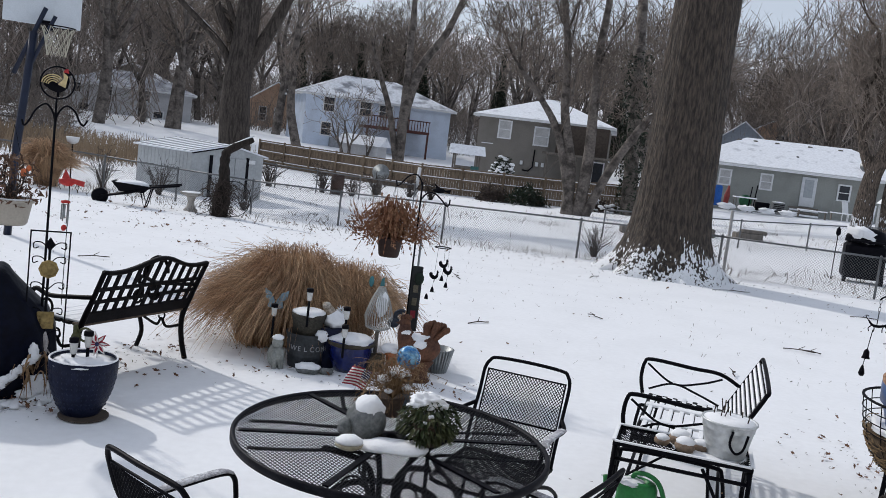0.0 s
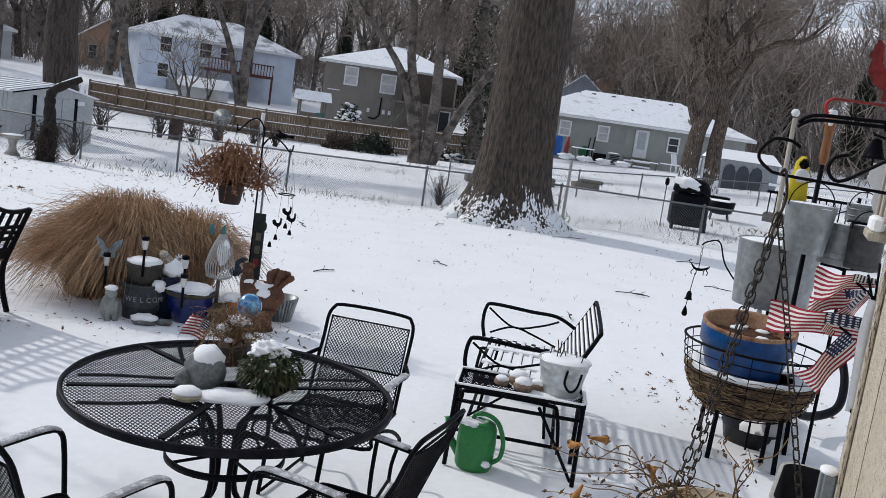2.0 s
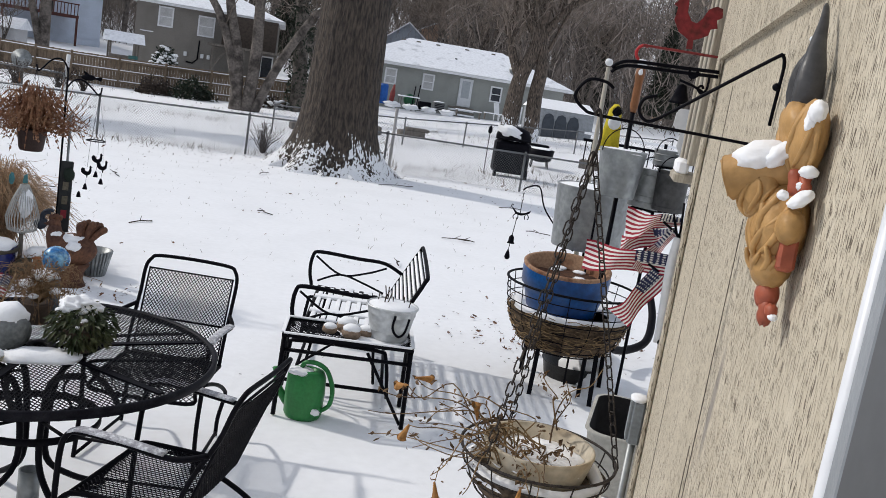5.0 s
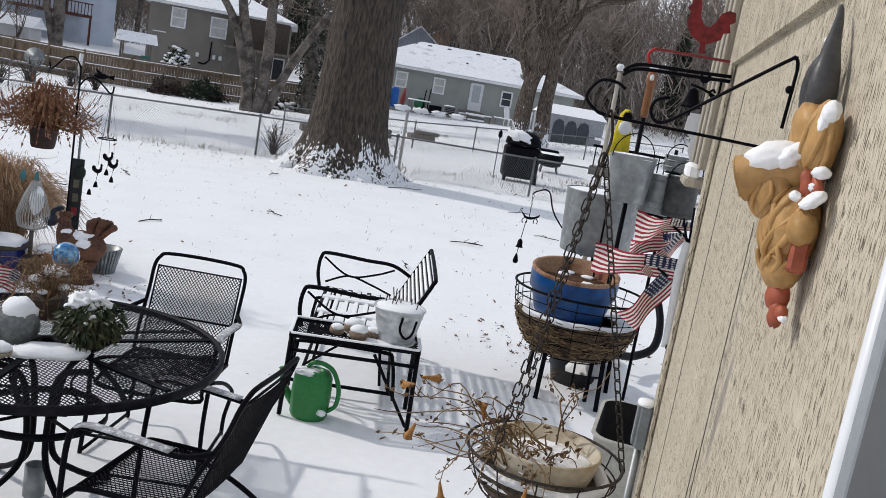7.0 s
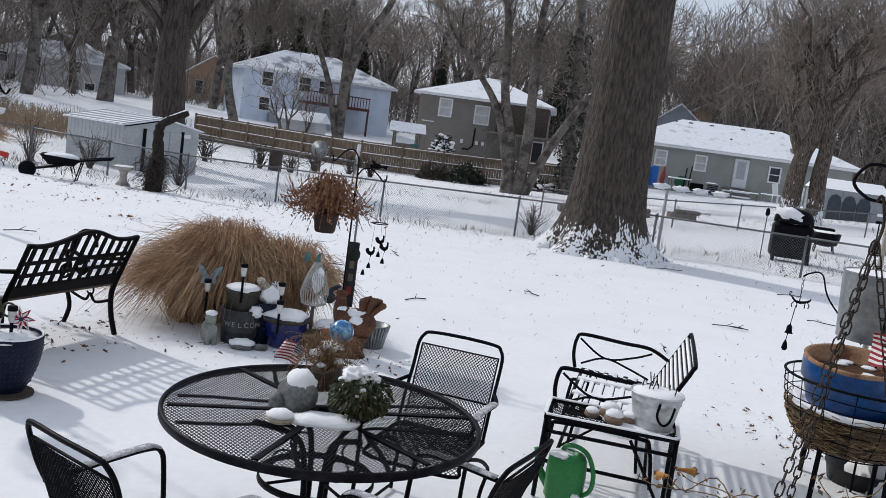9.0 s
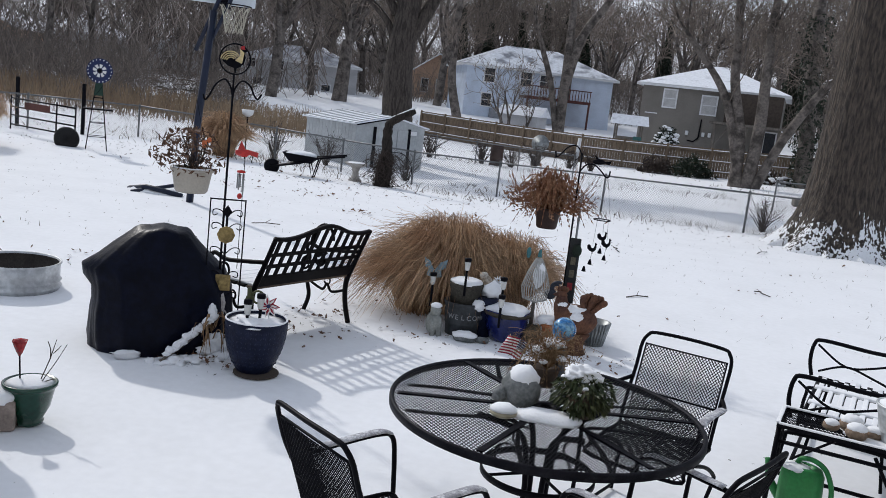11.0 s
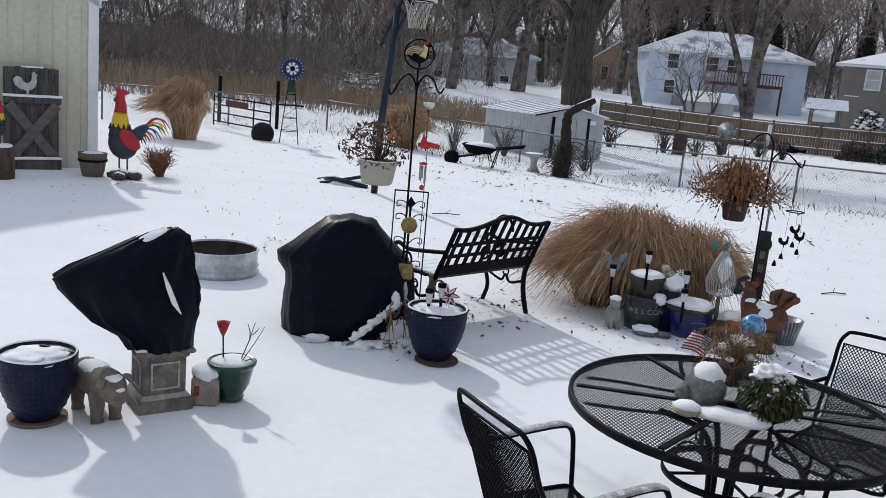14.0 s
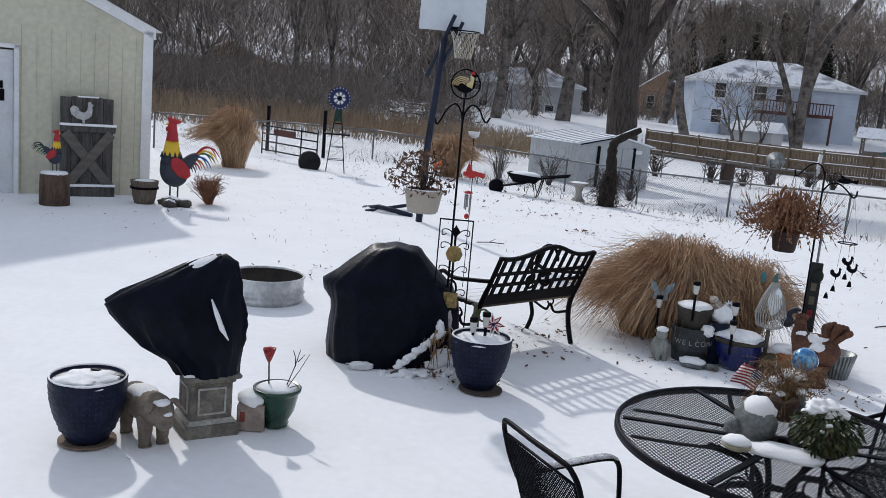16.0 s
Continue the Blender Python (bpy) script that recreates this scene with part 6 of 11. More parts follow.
def strap_leaves(shape, rd, n, reach, drop, rise, width, base=(0, 0, 0)):
    """Arching strap leaves that spring from one place."""
    for k in range(n):
        a = rd.uniform(0, 6.28)
        l = reach * rd.uniform(0.55, 1.1)
        h = rise * rd.uniform(0.4, 1.1)
        dr = drop * rd.uniform(0.3, 1.1)
        o = Vector(base) + Vector((rd.gauss(0, 0.02), rd.gauss(0, 0.02), 0))
        d = Vector((math.cos(a), math.sin(a), 0))
        line = spline([o, o + d * l * 0.35 + Vector((0, 0, h * 0.8)), o + d * l * 0.7 + Vector((0, 0, h)), o + d * l + Vector((rd.gauss(0, 0.02), rd.gauss(0, 0.02), h - dr))], 2)
        side = Vector((-d.y, d.x, 0)) * width * rd.uniform(0.6, 1.2)
        m = len(line)
        vs = []
        for i, p in enumerate(line):
            w = math.sin(math.pi * (0.12 + 0.86 * i / (m - 1)))
            vs += [p - side * w, p + side * w + Vector((0, 0, width * 0.3))]
        shape.add(vs, [(2 * i, 2 * i + 1, 2 * i + 3, 2 * i + 2) for i in range(m - 1)])


rnd = random.Random(71)
ev = thing("potted_evergreen", on_table(0.03, 3.86) @ Matrix.Diagonal((0.84, 0.84, 0.95, 1.0)), "dark green leafy potted plant weighed down by snow", "plant")
part("pot", Shape().lathe([(0.055, 0), (0.08, 0.09), (0.085, 0.1), (0.075, 0.1), (0.0, 0.085)], 20), mat("clay_brown", (0.1, 0.07, 0.05), 0.8), ev)
s = Shape()
for k in range(900):
    a, h = rnd.uniform(0, 6.28), rnd.random()
    r = 0.15 * math.sqrt(max(0.02, 1 - (1.75 * h - 0.75) ** 2)) * rnd.uniform(0.45, 1.08)
    o = Vector((r * math.cos(a), r * math.sin(a), 0.04 + 0.18 * h))
    d = Vector((math.cos(a + rnd.gauss(0, 0.5)), math.sin(a + rnd.gauss(0, 0.5)), rnd.uniform(-1.5, 0.1))).normalized()
    n = d.cross(Vector((rnd.gauss(0, 0.4), rnd.gauss(0, 0.4), 1))).normalized()
    l, w = rnd.uniform(0.03, 0.062), rnd.uniform(0.006, 0.011)
    up = n.cross(d) * w * 0.5
    s.add([o, o + d * l * 0.4 + n * w + up, o + d * l, o + d * l * 0.4 - n * w + up, o + d * l * 0.45], [(0, 4, 1), (1, 4, 2), (0, 3, 4), (3, 2, 4)])
tagged(part("foliage", s, LEAFG, ev), kind="stuff")
c = Shape()
c.blob((-0.02, 0.01, 0.205), (0.088, 0.08, 0.034), 0.5, 2.5, seed=3, nu=30, nv=16)
c.blob((-0.06, -0.03, 0.195), (0.04, 0.035, 0.02), 0.5, 2.5, seed=9, nu=24, nv=12)
c.blob((0.06, -0.01, 0.195), (0.035, 0.03, 0.018), 0.5, 2.5, seed=8, nu=24, nv=12)
for k in range(6):
    a, h = rnd.uniform(0, 6.28), rnd.uniform(0.4, 0.95)
    r = 0.15 * math.sqrt(1 - (h * 0.9) ** 2)
    q = rnd.uniform(0.008, 0.02)
    c.blob((r * math.cos(a), r * math.sin(a), 0.035 + 0.19 * h), (q, q * rnd.uniform(0.6, 1.1), q * 0.6), 0.5, 2.5, seed=k, nu=10, nv=7)
tagged(part("snow_clumps", c, SNOWCAP, ev), kind="stuff")

dp = thing("dried_plant", on_table(-0.16, 4.22) @ Matrix.Diagonal((0.82, 0.82, 0.95, 1.0)), "dried brown potted plant with snow caught in it", "plant")
part("pot", Shape().lathe([(0.055, 0), (0.08, 0.09), (0.085, 0.1), (0.075, 0.1), (0.0, 0.085)], 20), mat("clay_dark", (0.08, 0.055, 0.04), 0.8), dp)
s, lv = Shape(), Shape()
for k in range(210):
    a, l = rnd.uniform(0, 6.28), rnd.uniform(0.08, 0.24)
    d = Vector((math.cos(a), math.sin(a), 0))
    h, dr = rnd.uniform(0.06, 0.22), rnd.uniform(0.0, 0.16)
    line = spline([(0, 0, 0.09), d * l * 0.35 + Vector((rnd.gauss(0, 0.02), rnd.gauss(0, 0.02), 0.09 + h * 0.8)), d * l * 0.75 + Vector((rnd.gauss(0, 0.03), rnd.gauss(0, 0.03), 0.09 + h)), d * l + Vector((rnd.gauss(0, 0.04), rnd.gauss(0, 0.04), 0.09 + h - dr))], 3)
    s.tube(line, [0.0016] * 4 + [0.0011] * (len(line) - 4), 3, caps=False)
    for q in line[3:]:
        if rnd.random() < 0.65:
            u, w = [Vector([rnd.gauss(0, 1) for _ in range(3)]).normalized() for _ in range(2)]
            z = rnd.uniform(0.006, 0.017)
            lv.add([q, q + u * z + w * z * 0.35, q + u * z * 2, q + u * z - w * z * 0.35], [(0, 1, 2, 3)])
tagged(part("stem_tangle", s, DRY, dp), kind="stuff")
tagged(part("dry_foliage", lv, DRY, dp), kind="stuff")
c = Shape()
for k, (x, y, z, a, b, h) in enumerate([(0.02, 0.0, 0.23, 0.07, 0.06, 0.025), (-0.06, -0.04, 0.2, 0.04, 0.035, 0.018), (0.08, -0.06, 0.17, 0.03, 0.035, 0.016), (-0.02, -0.1, 0.15, 0.025, 0.02, 0.012), (0.03, 0.08, 0.2, 0.03, 0.02, 0.014)]):
    c.blob((x, y, z), (a, b, h), 0.5, 2.5, seed=k)
tagged(part("snow_clumps", c, SNOWCAP, dp), kind="stuff")
gl = thing("glass_globe_stake", on_table(-0.105, 4.33), "blue mosaic glass globe on a short stake", "ornament")
MOSAIC = mat("blue_mosaic", (0.02, 0.16, 0.42), 0.15, var=0.5, scale=26, fine=60, bump=0.2, color2=(0.25, 0.5, 0.68), coat=0.6)
part("globe", Shape().blob((0, 0, 0.27), (0.062, 0.062, 0.062), 0.0), MOSAIC, gl)
part("stake", Shape().lathe([(0.035, 0.0), (0.03, 0.15), (0.02, 0.2), (0.02, 0.21)], 14), mat("globe_foot", (0.12, 0.16, 0.2), 0.5), gl)

FL_RED = mat("flag_red", (0.3, 0.02, 0.04), 0.75, var=0.15, scale=5, fine=60)
FL_WHITE = mat("flag_white", (0.72, 0.7, 0.68), 0.75, var=0.1, scale=5, fine=60)
FL_BLUE = mat("flag_blue", (0.02, 0.025, 0.075), 0.75, var=0.15, scale=5, fine=60)


def flag(m, w, h, seed, label, stick=0.3, fold=0.04, sag=0.0, pinch=1.0, ruck=0.0):
    """A striped flag with a starred canton on a stick that runs up along z at x=0."""
    rd = random.Random(seed)
    t = thing("small_flag", m, label, "flag")
    ph = rd.uniform(0, 6)

    def cloth(u, v, lift=0.0):
        x = u * w
        wide = pinch + (1 - pinch) * u
        return Vector((x, fold * math.sin(u * 7 + ph + v * 2) * (0.25 + u) + lift, h * (0.5 + (v - 0.5) * wide) - sag * u * u + ruck * u * math.sin(u * 9 + ph + 2.5 * v)))

    n = 10
    for k in range(13):
        s = Shape()
        v0, v1 = k / 13, (k + 1) / 13
        s.add([cloth(i / n, v) for i in range(n + 1) for v in (v0, v1)], [(2 * i, 2 * i + 2, 2 * i + 3, 2 * i + 1) for i in range(n)], True)
        part("stripe", s, FL_RED if k % 2 == 0 else FL_WHITE, t)
    for side in (-0.0025, 0.0025):
        s = Shape()
        s.add([cloth(0.42 * i / n, v, side) for i in range(n + 1) for v in (6 / 13, 1.0)], [(2 * i, 2 * i + 2, 2 * i + 3, 2 * i + 1) for i in range(n)], True)
        ca = part("canton", s, FL_BLUE, t)
        st = Shape()
        for a in range(6):
            for b in range(5):
                u, v = 0.04 + 0.068 * a, 6 / 13 + (7 / 13) * (b + 0.5) / 5
                p = cloth(u, v, side * 2)
                q, qz = 0.024 * w, 0.03 * h
                st.add([p + Vector((q * math.cos(x), 0, qz * math.sin(x))) for x in (0.3, 1.56, 2.8, 4.1, 5.3)], [(0, 1, 2, 3, 4)])
        tagged(part("star_field", st, FL_WHITE, ca), kind="stuff")
    part("stick", Shape().tube([(-0.003, 0, -stick), (-0.003, 0, h + 0.02)], 0.004, 6), mat("stick_wood", (0.35, 0.24, 0.13), 0.7) if seed == 1 else IRON, t)
    return t


flag(Matrix.Translation((-0.3, 4.2, Z_T + 0.12)) @ Matrix.Rotation(radians(20), 4, "Y") @ Matrix.Rotation(radians(150), 4, "Z"), 0.12, 0.1, 1, "little striped flag stuck in the dried plant", 0.11, 0.012, 0.03)

# ---- glider seat, side table and what stands there ----
GLM = Matrix.Translation((1.76, 5.84, 0.0)) @ Matrix.Rotation(math.atan2(0.954, 0.30), 4, "Z")
# local x runs along the seat, local y is the way it faces
gd2 = thing("glider_bench", GLM, "black iron glider loveseat with strap slats under snow", "glider")
part("seat_frame", Shape().tube([(-0.56, -0.24, 0.4), (0.56, -0.24, 0.4), (0.56, 0.27, 0.42), (-0.56, 0.27, 0.42)], 0.014, 8, closed=True), IRON, gd2)
for k in range(7):
    y = -0.2 + k * 0.072
    sl = part("seat_slat", Shape().rbox((0, y, 0.425), (1.12, 0.034, 0.01), 0.003), IRON, gd2)
    part("slat_snow", Shape().rbox((0.04 * (k % 2), y + 0.004, 0.436), (1.0 - 0.06 * (k % 3), 0.03, 0.014), 0.006), SNOWCAP, sl)
for x in (-0.2, 0.2):
    part("seat_strap", Shape().rbox((x, 0.02, 0.44), (0.07, 0.5, 0.02), 0.008), SNOWCAP, gd2)
bk = lambda x, v: Vector((x, -0.26 - 0.21 * v, 0.42 + 0.42 * v))
part("back_frame", Shape().tube(spline([bk(-0.56, 0.0), bk(-0.56, 0.7), bk(-0.54, 0.93), bk(-0.46, 1.0), bk(0.46, 1.0), bk(0.54, 0.93), bk(0.56, 0.7), bk(0.56, 0.0)], 4), 0.014, 8), IRON, gd2)
for k in range(9):
    v = 0.1 + k * 0.1
    sl = part("back_slat", Shape().box((bk(0, v)), (1.1, 0.008, 0.034), Matrix.Rotation(radians(24), 3, "X")), IRON, gd2)
    part("slat_snow", Shape().box((bk(0, v) + Vector((0, 0.008, 0.005))), (1.06, 0.008, 0.022), Matrix.Rotation(radians(24), 3, "X")), SNOWCAP, sl)
for x in (-0.58, 0.58):
    a = part("arm_frame", Shape().tube(spline([bk(x, 0.42), (x, -0.2, 0.665), (x, 0.0, 0.672), (x, 0.29, 0.685), (x, 0.345, 0.65), (x, 0.355, 0.53), (x, 0.33, 0.42)], 4), 0.014, 8), IRON, gd2)
    part("arm_scroll", Shape().tube(spline([(x, 0.32, 0.65), (x, 0.12, 0.53), (x, -0.08, 0.57), (x, -0.22, 0.63)], 5), 0.008, 6).tube(spline([(x, 0.29, 0.46), (x, 0.12, 0.53), (x, -0.05, 0.49), (x, -0.22, 0.43)], 5), 0.008, 6), IRON, a)
    part("hanger", Shape().tube([(x, 0.2, 0.4), (x * 0.97, 0.24, 0.1)], 0.011, 6), IRON, gd2)
    part("hanger", Shape().tube([(x, -0.18, 0.4), (x * 0.97, -0.22, 0.1)], 0.011, 6), IRON, gd2)
    part("base_rail", Shape().tube(spline([(x, 0.36, 0.02), (x, 0.34, 0.28), (x, 0.28, 0.33), (x, -0.2, 0.33), (x, -0.28, 0.28), (x, -0.32, 0.02)], 4), 0.013, 8).tube([(x, 0.36, 0.06), (x, -0.32, 0.06)], 0.012, 8), IRON, gd2)
part("base_bar", Shape().tube([(-0.58, 0.3, 0.06), (0.58, 0.3, 0.06)], 0.012, 8).tube([(-0.58, -0.28, 0.06), (0.58, -0.28, 0.06)], 0.012, 8), IRON, gd2)

SM = Matrix.Translation((1.535, 5.03, 0.0)) @ Matrix.Rotation(math.atan2(-0.21, 0.74), 4, "Z")
sdt = thing("side_table", SM, "black iron side table with a mesh top and snowy edges", "table")
part("top_frame", Shape().tube([(-0.385, -0.18, 0.49), (0.385, -0.18, 0.49), (0.385, 0.18, 0.49), (-0.385, 0.18, 0.49)], 0.014, 4, closed=True), IRON, sdt)
part("frame_snow", Shape().rbox((0, -0.18, 0.506), (0.76, 0.022, 0.01), 0.004).rbox((0, 0.18, 0.506), (0.76, 0.022, 0.01), 0.004).rbox((-0.385, 0, 0.506), (0.022, 0.34, 0.01), 0.004).rbox((0.385, 0, 0.506), (0.022, 0.34, 0.01), 0.004), SNOWCAP, sdt)
s = Shape()
lattice(s, 0.77, 0.36, lambda u, v: Vector((u, v, 0.488)), 0.018, 60, 0.0022)
part("mesh_top", s, IRON, sdt)
part("top_snow", Shape().blob((0.15, 0.0, 0.493), (0.22, 0.15, 0.014), 0.4, 2.0, seed=2), SNOWCAP, sdt)
for x in (-0.375, 0.375):
    for y in (-0.17, 0.17):
        part("leg", Shape().tube([(x, y, 0.48), (x * 1.02, y * 1.1, 0.0)], 0.014, 6), IRON, sdt)
    part("leg_arch", Shape().tube(spline([(x, -0.17, 0.25), (x, -0.1, 0.4), (x, 0.1, 0.4), (x, 0.17, 0.25)], 4), 0.008, 6), IRON, sdt)
part("apron", Shape().tube([(-0.37, -0.17, 0.40), (0.37, -0.17, 0.40)], 0.012, 6).tube([(-0.37, 0.17, 0.40), (0.37, 0.17, 0.40)], 0.012, 6), IRON, sdt)
part("brace", Shape().tube([(-0.3, 0.17, 0.2), (0.0, 0.17, 0.44)], 0.008, 6), IRON, sdt)
part("brace", Shape().tube([(0.37, -0.17, 0.02), (0.12, -0.17, 0.44)], 0.01, 6), IRON, sdt)

bk2 = thing("galvanised_bucket", SM @ Matrix.Translation((0.235, 0.0, 0.498)) @ Matrix.Scale(0.92, 4), "galvanised metal bucket packed with snow and dead stalks", "bucket")
part("pail", Shape().lathe([(0.12, 0.0), (0.125, 0.02), (0.132, 0.06), (0.138, 0.065), (0.136, 0.07), (0.155, 0.17), (0.161, 0.175), (0.16, 0.185), (0.165, 0.215), (0.175, 0.222), (0.172, 0.232), (0.16, 0.23), (0.155, 0.2)], 32), mat("bright_bucket", (0.6, 0.62, 0.63), 0.42, metal=0.4, var=0.2, scale=7, fine=25, bump=0.06, color2=(0.48, 0.5, 0.5)), bk2)
part("snow_fill", Shape().lathe([(0.165, 0.215), (0.15, 0.232), (0.08, 0.245), (0, 0.24)], 24, wob=0.02), SNOWCAP, bk2)
part("handle", Shape().tube(spline([(0.02, -0.168, 0.2), (0.01, -0.18, 0.12), (0.05, -0.182, 0.07), (0.09, -0.176, 0.1), (0.11, -0.165, 0.19)], 5), 0.008, 6), IRON, bk2)
rnd = random.Random(4)
for k in range(8):
    a, r = rnd.uniform(0, 6.28), rnd.uniform(0.03, 0.13)
    p = Vector((r * math.cos(a), r * math.sin(a), 0.22))
    part("stalk", Shape().tube([p, p + Vector((rnd.gauss(0, 0.012), rnd.gauss(0, 0.012), rnd.uniform(0.05, 0.12)))], 0.004, 5), DARKTWIG, bk2)
SHELL = mat("fieldstone", (0.3, 0.22, 0.16), 0.85, var=0.3, scale=14, fine=50, bump=0.3)
for k, (x, y, r) in enumerate(((-0.02, 0.03, 0.065), (-0.12, -0.04, 0.045), (0.01, -0.09, 0.06), (0.1, -0.02, 0.05))):
    solid("snowy_stone", Shape().use(0).blob((0, 0, r * 0.55), (r, r * 0.85, r * 0.7), 0.15, seed=k, flat_bottom=-r * 0.55).use(1).blob((0, 0, r * 0.95), (r * 0.92, r * 0.8, r * 0.5), 0.12, seed=k + 3), [SHELL, SNOWCAP], "round brown stone capped with snow", "stone", "stones on the side table", m=SM @ Matrix.Translation((x, y, 0.495)))
GREENP = mat("green_plastic", (0.03, 0.2, 0.055), 0.4, var=0.15, scale=6, fine=50, bump=0.05)
wc = thing("watering_can", Matrix.Translation((1.29, 4.95, 0.0)) @ Matrix.Rotation(radians(148), 4, "Z"), "green plastic watering can with snow on its shoulder", "watering can")
part("body", Shape().lathe([(0.1, -0.01), (0.115, 0.02), (0.12, 0.15), (0.115, 0.25), (0.1, 0.28), (0.06, 0.29), (0.055, 0.285), (0.0, 0.22)], 28, sx=1.0, sy=0.9), GREENP, wc)
part("handle", Shape().tube(spline([(0.04, 0, 0.285), (0.02, 0, 0.325), (-0.05, 0, 0.335), (-0.12, 0, 0.3), (-0.165, 0, 0.2), (-0.16, 0, 0.1), (-0.11, 0, 0.05)], 5), 0.017, 8, flat=0.8), GREENP, wc)
part("spout", Shape().tube(spline([(0.1, 0, 0.06), (0.17, 0, 0.14), (0.2, 0, 0.26)], 4), [0.03, 0.028, 0.026, 0.024, 0.022, 0.02, 0.019, 0.018, 0.018], 10), GREENP, wc)
part("snow_cap", Shape().blob((0.03, 0.03, 0.278), (0.075, 0.075, 0.018), 0.3, seed=3), SNOWCAP, wc)
part("snow_cap", Shape().blob((-0.1, 0.07, 0.06), (0.03, 0.02, 0.02), 0.3, seed=4), SNOWCAP, wc)

# ---- garden bench ----
BM = Matrix.Translation((-2.58, 6.995, 0.0)) @ Matrix.Rotation(math.atan2(0.91, 0.41), 4, "Z") @ Matrix.Diagonal((0.93, 1.0, 1.0, 1.0))
# local x along the bench, local +y the way it faces
DARKW = mat("dark_bench", (0.006, 0.005, 0.006), 0.5, var=0.3, scale=6, fine=40, bump=0.15, spec=0.08)
bn = thing("park_bench", BM, "black cast-iron park bench with a lattice back and snowy seat slats", "bench")
bkp = lambda x, z: Vector((x, -0.24 - 0.2 * (z - 0.42) / 0.45, z))
for sx in (-1, 1):
    X = sx * 0.6
    e = part("end_frame", Shape().tube(spline([bkp(X, 0.86), bkp(X, 0.6), (X, -0.24, 0.42), (X, -0.22, 0.3), (X, -0.24, 0.15), (X, -0.29, 0.0)], 4), [0.022] * 5 + [0.026] * 16, 8, flat=0.7), DARKW, bn)
    part("front_leg", Shape().tube(spline([(X, 0.24, 0.43), (X, 0.25, 0.3), (X, 0.21, 0.15), (X, 0.26, 0.0)], 4), 0.022, 8, flat=0.7), DARKW, e)
    part("leg_scroll", Shape().tube(spline([(X, 0.2, 0.28), (X, 0.05, 0.24), (X, 0.0, 0.3), (X, -0.06, 0.24), (X, -0.2, 0.28)], 5), 0.013, 6).tube(arc((X, 0.0, 0.33), 0.035, 0, 340, 12, "yz"), 0.008, 6), DARKW, e)
    part("arm", Shape().tube(spline([bkp(X, 0.66), (X, -0.15, 0.63), (X, 0.1, 0.6), (X, 0.24, 0.63), (X, 0.28, 0.58), (X, 0.24, 0.52), (X, 0.24, 0.43)], 5), 0.018, 8), DARKW, e)
    part("arm_scroll", Shape().tube(arc((X, 0.12, 0.51), 0.06, 0, 330, 14, "yz"), 0.01, 6), DARKW, e)
for k in range(5):
    y = -0.2 + k * 0.105
    sl = part("seat_slat", Shape().rbox((0, y, 0.43), (1.22, 0.085, 0.025), 0.006), mat("seat_wood", (0.12, 0.085, 0.06), 0.7, var=0.3, stretch=(0.5, 6, 6)) if k == 0 else DARKW, bn)
    part("slat_snow", Shape().rbox((0, y + 0.01, 0.45), (1.18, 0.1, 0.018), 0.006), SNOWCAP, sl)


def top_rail(x):
    return 0.84 + 0.1 * math.exp(-(x / 0.27) ** 2) + 0.02 * (abs(x) / 0.6) ** 6


part("top_rail", Shape().tube([bkp(x / 20 * 0.6, top_rail(x / 20 * 0.6)) for x in range(-20, 21)], 0.03, 8, flat=0.6), DARKW, bn)
lean_back = Matrix.Rotation(math.atan2(0.2, 0.45), 3, "X")
part("bottom_rail", Shape().rbox(bkp(0, 0.488), (1.2, 0.022, 0.1), 0.006, lean_back), DARKW, bn)
for z in (0.617, 0.717):
    part("lattice_bar", Shape().rbox(bkp(0, z), (1.2, 0.014, 0.034), 0.004, lean_back), DARKW, bn)
for k in range(11):
    x = -0.525 + k * 0.105
    zt = top_rail(x) - 0.015
    part("lattice_post", Shape().box((bkp(x, 0.5) + bkp(x, zt)) / 2 + Vector((0, 0.004, 0)), (0.036, 0.014, (zt - 0.5) * 1.09), lean_back), DARKW, bn)
part("crest", Shape().tube(arc(bkp(0, 0.8), 0.14, 0, 180, 14), 0.014, 6).tube(arc(bkp(0.08, 0.65), 0.07, 20, 330, 14), 0.011, 6).tube(arc(bkp(-0.1, 0.62), 0.05, 20, 330, 14), 0.011, 6).blob(bkp(0.02, 0.7), (0.05, 0.012, 0.04), 0.2), DARKW, bn, "cast scrollwork")


# ---- pots and figures along the patio's edge ----
NAVY = mat("navy_glaze", (0.008, 0.011, 0.03), 0.4, var=0.35, scale=10, fine=34, bump=0.5, color2=(0.013, 0.018, 0.042), spec=0.14)
TERRA = mat("terracotta", (0.24, 0.1, 0.055), 0.8, var=0.25, scale=8, fine=50, bump=0.15, color2=(0.16, 0.07, 0.045))
GREENG = mat("green_glaze", (0.008, 0.05, 0.03), 0.25, var=0.25, scale=6, fine=40, bump=0.05, coat=0.5)


